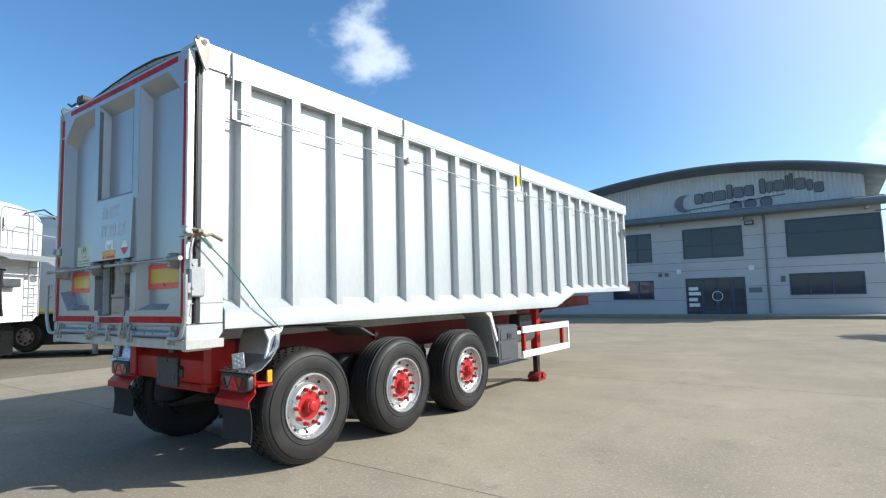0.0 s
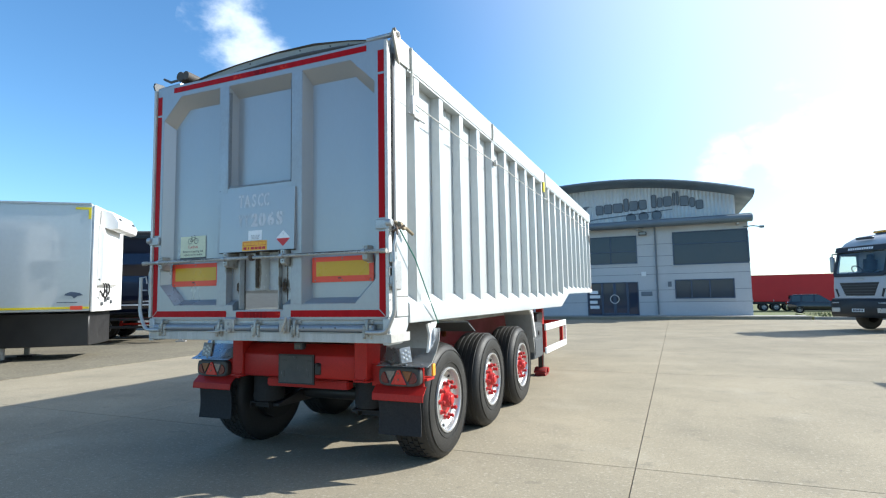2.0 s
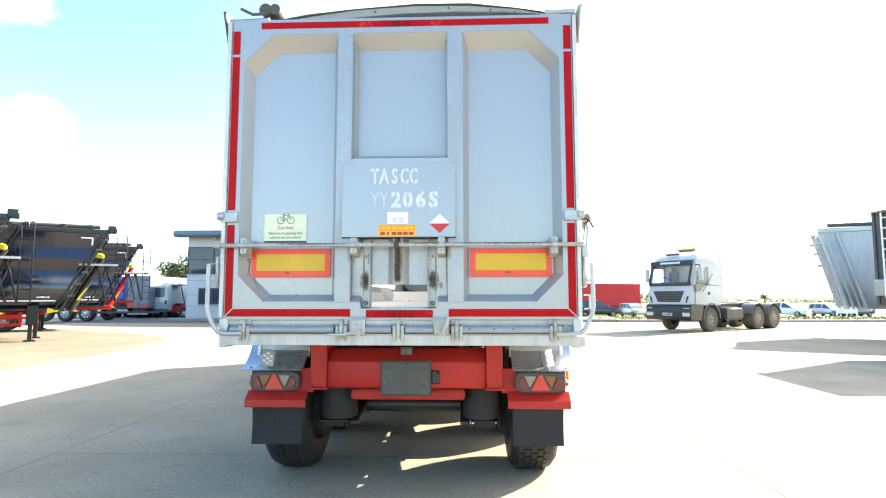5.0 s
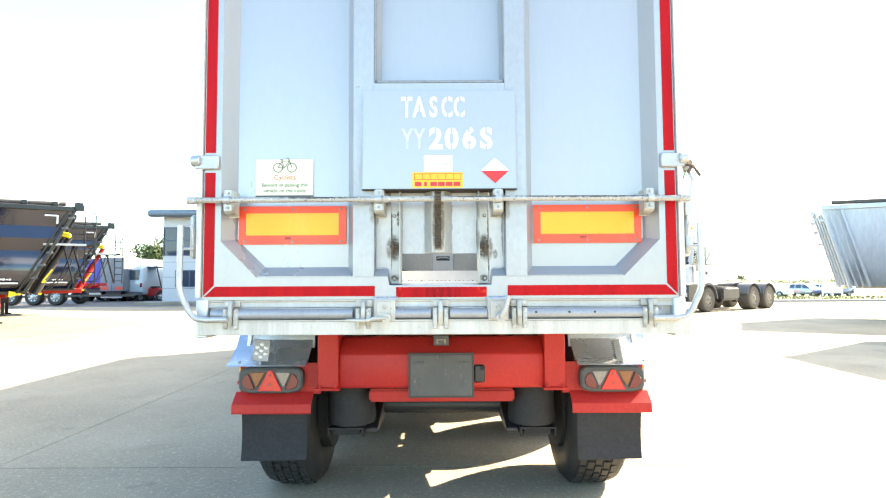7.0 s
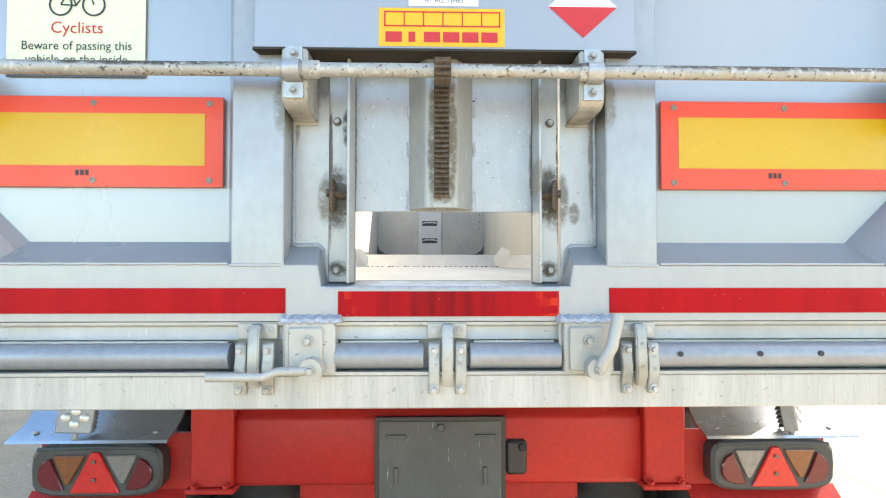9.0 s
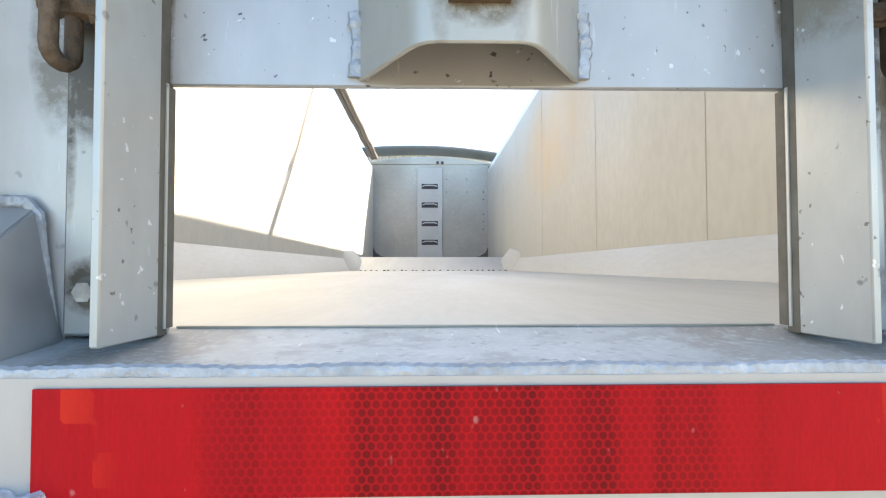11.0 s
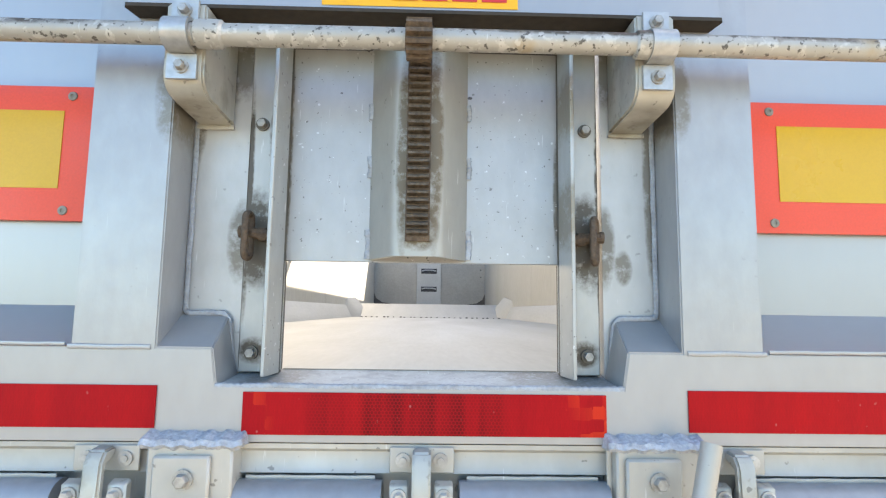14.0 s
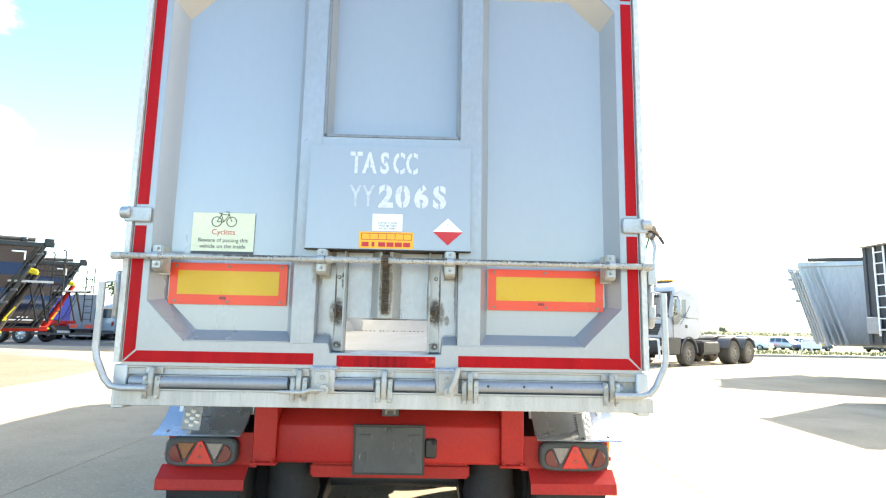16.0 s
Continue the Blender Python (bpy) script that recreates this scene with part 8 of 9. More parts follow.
def box_rear(label, where, body, w, z0, z1, length, marks=True):
    bx = thing("parked_trailer", label, "trailer", "parked box trailers")
    s = Shape()
    s.box(0, w, 0, length, z0, z1)
    part("box_body", s, body, bx, bevel=0.03)
    s = Shape()
    s.box(0.03, w - 0.03, -0.02, -0.002, z0 + 0.03, z1 - 0.05)
    s.box(w / 2 - 0.015, w / 2 + 0.015, -0.045, -0.02, z0 + 0.05, z1 - 0.08)
    part("rear_door", s, body, bx, bevel=0.006)
    if marks:
        for x in (0.08, w - 0.58):
            s = Shape()
            s.box(x, x + 0.5, -0.03, -0.021, z0 + 0.1, z0 + 0.32)
            part("orange_marker", s, M["orange"], bx)
    s = Shape()
    s.box(0.1, w - 0.1, -0.05, 0.1, z0 - 0.45, z0 - 0.30)
    part("bumper", s, M["galv"], bx)
    s = Shape()
    s.box(0.3, w - 0.3, 0.2, length, z0 - 0.3, z0 - 0.001)
    part("chassis_beam", s, M["black"], bx)
    for y in (1.2, 2.5):
        for x, sd in ((0.02, -1), (w - 0.02, 1)):
            small_wheel(bx, x, y, 0.5, sd, 0.5, 0.3, "x")
    bx.matrix_world = where


box_rear("deep blue box trailer seen from its rear", pose(-25.3, 34.6, -0.05), M["blue_body"], 1.85, 0.95, 3.0, 9)
box_rear("grey box trailer with orange rear markers", pose(-23.40, 34.2, -0.05), M["grey_dark"], 1.62, 0.75, 3.05, 9)


def skeletal_trailer(where):
    """A low red carrying chassis on three axles."""
    k3 = thing("skeletal_trailer", "low red container chassis on three axles", "trailer", "far red chassis")
    for y in (0.8, 1.6):
        s = Shape()
        s.box(-9.0, 1.5, y, y + 0.12, 0.98, 1.26)
        part("chassis_beam", s, M["red"], k3, bevel=0.01)
    s = Shape()
    s.box(0.6, 4.6, 0.05, 0.12, 0.50, 0.62)
    part("side_guard", s, M["black"], k3, bevel=0.01)
    for x in (-8.9, -4.0, 0.9, 1.42):
        s = Shape()
        s.box(x - 0.08, x + 0.08, 0.05, 2.45, 1.1, 1.28)
        part("cross_member", s, M["red"], k3)
    s = Shape()
    s.prism([(-0.9, 1.1), (-0.3, 1.28), (0.0, 1.32), (-1.0, 1.3)], "y", 0.03, 0.05)
    part("warning_flash", s, M["hi_yellow"], k3)
    for x in (0.0, -1.31, -2.62):
        small_wheel(k3, x, 0.08, 0.5, -1)
        small_wheel(k3, x, 2.42, 0.5, 1)
        s = Shape()
        s.tube([(x, 0.3, 0.5), (x, 2.2, 0.5)], 0.06, 10)
        part("axle", s, M["black"], k3)
        s = Shape()
        r0 = [(x + 0.58 * math.cos(a), 0.5 + 0.58 * math.sin(a)) for a in (radians(v) for v in range(20, 165, 16))]
        r1 = [(x + 0.56 * math.cos(a), 0.5 + 0.56 * math.sin(a)) for a in (radians(v) for v in range(164, 16, -16))]
        s.prism(r0 + r1, "y", 0.02, 0.44)
        part("wing", s, M["black"], k3)
    k3.matrix_world = where


skeletal_trailer(pose(-22.55, 28.7, 0.006))


def van(where, label, paint):
    v = thing("white_van", label, "van")
    s = Shape()
    secs = [(0.0, 0.85, 0.55, 1.15), (0.05, 0.88, 0.45, 2.05), (0.5, 0.9, 0.42, 2.28), (2.6, 0.9, 0.42, 2.28), (3.3, 0.88, 0.42, 2.1), (4.0, 0.86, 0.42, 1.35), (4.7, 0.8, 0.45, 1.15), (4.95, 0.7, 0.5, 0.8)]
    rings = []
    for y, w, z0, z1 in secs:
        rings.append([(-w, y, z0 + 0.1), (-w + 0.1, y, z0), (w - 0.1, y, z0), (w, y, z0 + 0.1), (w, y, z0 + (z1 - z0) * 0.55), (w * 0.88, y, z1 - 0.06), (w * 0.75, y, z1), (-w * 0.75, y, z1), (-w * 0.88, y, z1 - 0.06), (-w, y, z0 + (z1 - z0) * 0.55)])
    s.loft(rings)
    part("body", s, paint, v, bevel=0.01)
    s = Shape()
    s.box(-0.62, 0.62, -0.012, 0.055, 1.35, 1.95)
    part("rear_window", s, M["cab_glass"], v)
    for x in (-0.82, 0.70):
        s = Shape()
        s.box(x, x + 0.12, -0.03, 0.06, 0.9, 1.15)
        part("tail_lamp", s, M["lens_red"], v)
    s = Shape()
    s.box(-0.85, 0.85, -0.08, 0.05, 0.4, 0.62)
    part("bumper", s, M["plastic"], v, bevel=0.02)
    for y in (0.95, 3.9):
        for x, sd in ((-0.9, -1), (0.9, 1)):
            small_wheel(v, x, y, 0.34, sd, 0.34, 0.22, "x")
    v.matrix_world = where


van(pose(-21.85, 34.9, -0.05) @ Matrix.Scale(1.13, 4), "pale silver-blue van with dark rear window, seen from behind", M["fridge_side"])


def forklift(where):
    f = thing("forklift", "red forklift truck with open black cab", "forklift")
    s = Shape()
    s.prism([(-0.9, 0.35), (0.75, 0.35), (0.8, 0.75), (0.3, 0.8), (-0.1, 0.72), (-0.3, 1.0), (-0.85, 1.0), (-0.95, 0.8)], "y", 0.1, 1.1)
    part("body", s, M["red"], f, "red painted body", bevel=0.05, segments=2)
    s = Shape()
    for y in (0.15, 1.05):
        s.tube([(-0.75, y, 1.0), (-0.6, y, 1.95), (0.25, y, 2.05), (0.55, y, 0.8)], 0.035, 8)
    s.box(-0.62, 0.3, 0.12, 1.08, 1.97, 2.03)
    part("cab_frame", s, M["black"], f)
    s = Shape()
    for y in (0.3, 0.85):
        s.box(0.85, 0.97, y, y + 0.08, 0.1, 2.1)
        s.box(0.97, 1.9, y, y + 0.1, 0.08, 0.12)
    s.box(0.86, 0.95, 0.38, 0.85, 1.9, 1.98).box(0.86, 0.95, 0.38, 0.85, 0.5, 0.58)
    part("mast", s, M["black"], f)
    s = Shape()
    s.box(-0.3, 0.15, 0.35, 0.85, 0.78, 0.9).box(-0.36, -0.26, 0.35, 0.85, 0.9, 1.4)
    part("seat", s, M["rubber"], f, bevel=0.04)
    for x, r in ((0.55, 0.33), (-0.6, 0.26)):
        small_wheel(f, x, 0.08, r, -1, r, 0.2)
        small_wheel(f, x, 1.12, r, 1, r, 0.2)
    f.matrix_world = where


forklift(pose(-20.6, 35.4, -0.08) @ Matrix.Scale(1.22, 4))


def street_lamp(where):
    p = thing("yard_lamp", "tall slim twin-headed yard lamp", "lamp post")
    s = Shape()
    s.lathe([(0.09, 0), (0.085, 1.2), (0.06, 1.25), (0.045, 7.05)], (0, 0, 0), "z", 14)
    part("pole", s, M["galv"], p)
    for d in (-1, 1):
        s = Shape()
        s.tube([(0, 0, 7.0), (d * 0.25, 0, 7.05), (d * 0.35, 0, 7.08)], 0.03, 8)
        arm = part("arm", s, M["galv"], p)
        s = Shape()
        s.loft([[(d * x, y * w, 7.08 + 0.22 * (x - 0.3) + h) for y, h in ((-1, 0.0), (-0.6, 0.13), (0.6, 0.13), (1, 0.0), (0.7, -0.08), (-0.7, -0.08))] for x, w in ((0.3, 0.06), (0.45, 0.16), (0.9, 0.17), (1.1, 0.08))])
        part("head", s, M["plastic"], arm, "flat oval lamp head")
    p.matrix_world = where


street_lamp(pose(-22.25, 18.6, 0, 0, 0, 45))


def back_wall():
    s = Shape()
    s.box(-34, -17.7, 46.0, 46.3, -1.2, 3.1)
    s.box(-34, -17.7, 45.95, 46.35, 3.1, 3.2)
    structure(part("wall_north", s, M["white"]), "long white yard wall behind the vehicles", "wall")


back_wall()

# ---- truck, tippers, cars and fields to the right ----
def tractor_unit(where):
    """Six-wheel tractor; nose towards +x, left side +y, front axle over the origin."""
    t = thing("tractor_unit", "white tractor unit with black bumper and amber beacon", "truck")
    # cab shell: rings of (y, z) from nose to back wall
    s = Shape()
    def ring(x, w, z0, z1, r=0.16):
        return [(x, -w, z0), (x, w, z0), (x, w + 0.02, (z0 + z1) / 2), (x, w - 0.03, z1 - r), (x, w - 0.13, z1 - 0.04), (x, w - 0.3, z1), (x, -w + 0.3, z1), (x, -w + 0.13, z1 - 0.04), (x, -w + 0.03, z1 - r), (x, -w - 0.02, (z0 + z1) / 2)]
    s.loft([ring(1.41, 1.08, 1.12, 1.95, 0.05), ring(1.37, 1.17, 1.12, 1.985, 0.05), ring(1.22, 1.20, 1.12, 2.0, 0.05), ring(0.2, 1.22, 1.12, 2.0, 0.05), ring(-0.72, 1.22, 1.12, 2.0, 0.05)])
    cab = part("cab", s, M["cab_white"], t, "white steel cab with raised roof")
    s = Shape()
    s.loft([ring(1.09, 1.12, 2.86, 2.93, 0.03), ring(1.02, 1.20, 2.86, 3.06, 0.08), ring(0.80, 1.22, 2.86, 3.22), ring(0.40, 1.22, 2.86, 3.40), ring(-0.1, 1.22, 2.86, 3.50), ring(-0.62, 1.22, 2.86, 3.46), ring(-0.72, 1.20, 2.86, 3.38)])
    part("roof", s, M["cab_white"], cab, "raised rounded white roof")
    s = Shape()
    s.box(-0.72, 0.06, -1.236, 1.236, 1.96, 2.90)
    part("sleeper", s, M["cab_white"], cab, bevel=0.02)
    for sd in (1, -1):
        s = Shape()
        s.loft([[(1.40, sd * 1.00, 1.96), (1.20, sd * 1.225, 1.96), (1.10, sd * 1.20, 1.96), (1.33, sd * 0.97, 1.96)], [(1.12, sd * 1.05, 2.88), (0.98, sd * 1.225, 2.88), (0.90, sd * 1.20, 2.88), (1.06, sd * 1.02, 2.88)]])
        part("pillar", s, M["cab_white"], cab)
        s = Shape()
        s.tube([(0.30, sd * 0.55, 2.0), (0.22, sd * 0.55, 2.55)], 0.24, 10).tube([(0.22, sd * 0.55, 2.56), (0.20, sd * 0.55, 2.74)], 0.13, 10)
        part("seat", s, M["near_black"], cab, "dark cab seat")
    s = Shape()
    s.prism([(1.36, 1.97), (1.34, 2.06), (1.05, 2.12), (0.92, 2.05), (0.92, 1.97)], "y", -1.12, 1.12)
    part("dashboard", s, M["near_black"], cab, bevel=0.01)
    s = Shape()
    s.tube([(0.86 + 0.12 * math.sin(a), -0.55 + 0.22 * math.cos(a), 2.16 + 0.17 * math.sin(a)) for a in (math.pi * k / 8 for k in range(17))], 0.018, 6, caps=False)
    part("steering_wheel", s, M["near_black"], cab)
    # windscreen with its dark border, visor, side glass
    slope = lambda z, d: 1.405 + d - (z - 1.97) * 0.328
    def rounded(w, z0, z1, r):
        pts = []
        for u, z, a0 in ((w - r, z0 + r, -90), (w - r, z1 - r, 0), (-w + r, z1 - r, 90), (-w + r, z0 + r, 180)):
            pts += [(u + r * math.cos(radians(a0 + 22.5 * k)), z + r * math.sin(radians(a0 + 22.5 * k))) for k in range(5)]
        return pts
    s = Shape()
    s.loft([[(slope(z, d), u, z) for u, z in rounded(1.06, 2.0, 2.88, 0.10)] for d in (0.0, 0.012)])
    pane = part("windscreen", s, M["clear_glass"], cab, "raked see-through windscreen")
    pane.visible_shadow = False
    s = Shape()
    big, small = rounded(1.14, 1.93, 2.92, 0.14), rounded(1.02, 2.04, 2.86, 0.10)
    s.loft([[(slope(z, d), u, z) for u, z in p] for p, d in ((big, 0.0), (big, 0.024), (small, 0.024), (small, 0.0))], caps=False)
    part("screen_border", s, M["black"], cab, "black border round the windscreen")
    s = Shape()
    s.loft([[(1.10, -1.16, 2.87), (1.10, 1.16, 2.87), (1.02, 1.16, 3.05), (1.02, -1.16, 3.05)], [(1.22, -1.16, 2.83), (1.22, 1.16, 2.83), (1.16, 1.16, 3.02), (1.16, -1.16, 3.02)]])
    part("sun_visor", s, M["black"], cab, "dark sun visor")
    s = Shape()
    for k in range(11):
        y = -0.55 + k * 0.10
        a = Vector((1.222, y, 2.885))
        s.face([a, a + Vector((0, 0.075, 0)), a + Vector((-0.025, 0.075, 0.08)), a + Vector((-0.025, 0, 0.08))])
    part("plain_mark", s, M["sticker"], cab)
    for sd in (1, -1):
        s = Shape()
        s.prism([(1.16, 2.01), (1.02, 2.70), (0.15, 2.72), (0.07, 2.4), (0.44, 2.01)], "y", sd * 1.222, sd * 1.230)
        pane = part("side_window", s, M["clear_glass"], cab, "clear side window")
        pane.visible_shadow = False
        s = Shape()
        s.prism([(1.16, 2.0), (0.43, 2.0), (0.80, 1.72), (1.12, 1.68)], "y", sd * 1.225, sd * 1.246)
        part("lower_window", s, M["cab_glass"], cab)
        s = Shape()
        s.box(0.04, 0.16, sd * 1.224, sd * 1.242, 2.0, 2.88).box(0.14, 1.04, sd * 1.224, sd * 1.242, 2.71, 2.88)
        part("door_frame", s, M["cab_white"], cab)
        s = Shape()
        for k in range(9):
            x, z = 0.62 - 0.085 * k, 1.72 + 0.085 * k
            s.prism([(x, z), (x - 0.055, z + 0.055), (x - 0.09, z + 0.02), (x - 0.035, z - 0.035)], "y", sd * 1.244, sd * 1.248)
        part("plain_mark", s, M["ink"], cab)
        s = Shape()
        s.box(1.0, 1.12, sd * 1.38, sd * 1.58, 2.12, 2.72)
        part("mirror", s, M["galv"], cab, bevel=0.03)
        s = Shape()
        s.tube([(1.05, sd * 1.24, 2.80), (1.08, sd * 1.45, 2.80), (1.06, sd * 1.48, 2.7)], 0.025, 8)
        part("mirror_arm", s, M["black"], cab)
        s = Shape()
        s.box(0.1, 0.24, sd * 1.235, sd * 1.25, 1.55, 1.68)
        part("door_handle", s, M["black"], cab)
        s = Shape()
        s.box(1.15, 1.18, sd * 1.235, sd * 1.24, 1.15, 2.0)
        part("door_gap", s, M["ink"], cab)
    # grille and nose trim
    s = Shape()
    s.loft([[(1.40, -0.85, 1.72), (1.40, 0.85, 1.72), (1.39, 0.62, 1.24), (1.39, -0.62, 1.24)], [(1.435, -0.83, 1.71), (1.435, 0.83, 1.71), (1.43, 0.60, 1.26), (1.43, -0.60, 1.26)]])
    part("grille", s, M["black"], cab, "black tapered grille")
    for k in range(4):
        s = Shape()
        w = 0.64 + 0.05 * k
        s.box(1.434, 1.445, -w, w, 1.31 + 0.1 * k, 1.335 + 0.1 * k)
        part("grille_bar", s, M["plastic"], cab)
    s = Shape()
    s.box(1.42, 1.432, -0.25, 0.25, 1.80, 1.87)
    part("badge", s, M["galv"], cab)
    for sd in (1, -1):
        s = Shape()
        s.prism([(sd * 0.96, 1.20), (sd * 1.08, 1.50), (sd * 0.98, 1.50), (sd * 0.90, 1.24)], "x", 1.39, 1.42)
        part("nose_slot", s, M["black"], cab)
    s = Shape()
    s.prism([(1.50, 0.48), (1.54, 0.62), (1.52, 1.08), (1.42, 1.16), (0.6, 1.16), (0.6, 0.95), (0.75, 0.48)], "y", -1.24, 1.24)
    bump = part("bumper", s, M["black"], t, "dark plastic bumper", bevel=0.03)
    for sd in (1, -1):
        s = Shape()
        s.box(1.50, 1.55, sd * 0.80, sd * 1.18, 0.66, 0.82)
        part("head_lamp", s, M["rim"], bump, bevel=0.01)
        s = Shape()
        s.box(1.50, 1.54, sd * 0.85, sd * 1.15, 0.98, 1.02)
        part("day_lamp", s, M["rim"], bump, bevel=0.01)
    s = Shape()
    s.box(1.535, 1.55, -0.26, 0.26, 0.68, 0.79)
    part("plate", s, M["sticker"], bump, "plain number plate")
    s = Shape()
    for k in range(7):
        s.box(1.551, 1.553, -0.22 + 0.065 * k, -0.175 + 0.065 * k, 0.70, 0.77)
    part("plain_mark", s, M["ink"], bump)
    s = Shape()
    s.box(-0.28, 0.10, -0.35, 0.35, 3.47, 3.515)
    beacon = part("beacon_base", s, M["plastic"], t)
    s = Shape()
    s.box(-0.25, 0.07, -0.50, 0.50, 3.516, 3.61)
    part("beacon", s, M["amber_bright"], beacon, "amber beacon bar", bevel=0.03)
    s = Shape()
    s.box(0.75, 0.9, -0.5, 0.2, 3.27, 3.36)
    part("roof_hatch", s, M["plastic"], cab, bevel=0.02)
    # steps, tanks, rails, wings, wheels
    s = Shape()
    s.box(-0.72, 0.6, -1.05, 1.05, 0.80, 1.12)
    part("under_cab", s, M["black"], t)
    for sd in (1, -1):
        s = Shape()
        ringp = [(0.66 * math.cos(a), 0.55 + 0.66 * math.sin(a)) for a in (radians(v) for v in range(0, 181, 18))]
        ringq = [(0.60 * math.cos(a), 0.55 + 0.60 * math.sin(a)) for a in (radians(v) for v in range(180, -1, -18))]
        s.prism(ringp + ringq, "y", sd * 0.85, sd * 1.25)
        part("front_wing", s, M["plastic"], t)
        s = Shape()
        s.prism([(-0.70, 1.25), (-0.98, 1.25), (-0.96, 2.9), (-0.80, 3.30), (-0.70, 3.34)], "y", sd * 1.16, sd * 1.20)
        part("side_deflector", s, M["cab_white"], t)
        s = Shape()
        s.box(-5.9, -0.6, sd * 0.36, sd * 0.44, 0.86, 1.12)
        part("frame_rail", s, M["black"], t)
        s = Shape()
        s.box(-2.6, -1.15, sd * 0.55, sd * 1.18, 0.45, 1.02)
        part("fuel_tank", s, M["black"], t, bevel=0.08, segments=3)
        small_wheel(t, 0.0, sd * 1.2, 0.52, sd, 0.52, 0.36, "y", "tyre_dusty", "rim_dusty")
        for x in (-3.75, -5.15):
            small_wheel(t, x, sd * 1.22, 0.52, sd, 0.52, 0.6, "y", "tyre_dusty", "rim_dusty")
            s = Shape()
            a0 = [(x + 0.64 * math.cos(a), 0.54 + 0.64 * math.sin(a)) for a in (radians(v) for v in range(15, 166, 15))]
            a1 = [(x + 0.61 * math.cos(a), 0.54 + 0.61 * math.sin(a)) for a in (radians(v) for v in range(165, 14, -15))]
            s.prism(a0 + a1, "y", sd * 0.58, sd * 1.24)
            part("rear_wing", s, M["plastic"], t)
    s = Shape()
    s.prism([(-3.3, 1.13), (-5.4, 1.13), (-5.6, 1.10), (-5.3, 1.2), (-4.0, 1.26), (-3.5, 1.22)], "y", -0.45, 0.45)
    part("fifth_wheel", s, M["black"], t, bevel=0.02)
    s = Shape()
    s.box(-3.0, -0.85, -0.5, 0.5, 1.121, 1.16)
    part("deck_plate", s, M["plastic"], t)
    for x in (0, -3.75, -5.15):
        s = Shape()
        s.tube([(x, -0.95, 0.52), (x, 0.95, 0.52)], 0.07, 10)
        part("axle", s, M["black"], t)
    t.matrix_world = where


tractor_unit(pose(10.35, 20.75, 0, 0, 0, math.degrees(math.atan2(-0.54, -0.84))) @ Matrix.Diagonal((0.93, 0.90, 1.0, 1.0)))

half_pipe_tipper("silver-grey steel tipper in hazy backlight", pose(14.1, 17.9, 0, 0, 0, 152), M["pale_body"], M["pale_body"], M["black"], length=9.5, leg_x=-4.5, trim="steel", plain_nose=True, nose_mat=M["pale_body"])


def curtain_trailer(where):
    c = thing("curtain_trailer", "dark trailer with white ladder on its front wall", "trailer")
    L = 9.0
    s = Shape()
    s.box(0.0, L, 0, 2.5, 1.25, 3.62)
    part("body", s, M["plastic"], c, "dark ribbed body", bevel=0.02)
    for k in range(9):
        s = Shape()
        s.box(-0.04, -0.002, 0.1 + 0.28 * k, 0.16 + 0.28 * k, 1.3, 3.58)
        part("rib", s, M["plastic"], c)
    s = Shape()
    s.prism([(-0.25, 3.60), (0.35, 3.63), (2.4, 3.95), (L, 3.95), (L, 3.63)], "y", 0.0, 2.5)
    part("top_cover", s, M["white"], c, "pale roof sheet")
    s = Shape()
    for y in (1.66, 1.94):
        s.tube([(-0.16, y, 1.45), (-0.16, y, 3.55)], 0.022, 8)
    for k in range(8):
        s.tube([(-0.16, 1.66, 1.6 + 0.26 * k), (-0.16, 1.94, 1.6 + 0.26 * k)], 0.016, 6)
    part("ladder", s, M["white"], c, "white ladder")
    s = Shape()
    s.box(-0.2, -0.041, 0.3, 1.2, 1.45, 1.75).box(-0.15, -0.041, 2.0, 2.35, 1.5, 1.9)
    part("valve_box", s, M["galv"], c, bevel=0.02)
    s = Shape()
    for y in (0.6, 1.75):
        s.box(0.3, L, y, y + 0.14, 0.9, 1.245)
    part("chassis_beam", s, M["red_dark"], c)
    # Unseen panel, added only to fill the gap in the ground shadow.
    s = Shape()
    s.box(0.9, 4.6, 2.42, 2.47, 0.42, 1.245)
    part("side_guard", s, M["plastic"], c)
    for y in (0.45, 1.9):
        s = Shape()
        s.box(2.2, 2.36, y, y + 0.15, 0.0, 1.0)
        part("landing_leg", s, M["galv"], c)
    for k in range(3):
        x = L - 1.2 - 1.31 * k
        small_wheel(c, x, 0.05, 0.5, -1)
        small_wheel(c, x, 2.45, 0.5, 1)
    c.matrix_world = where


curtain_trailer(pose(10.95, 8.05, 0))


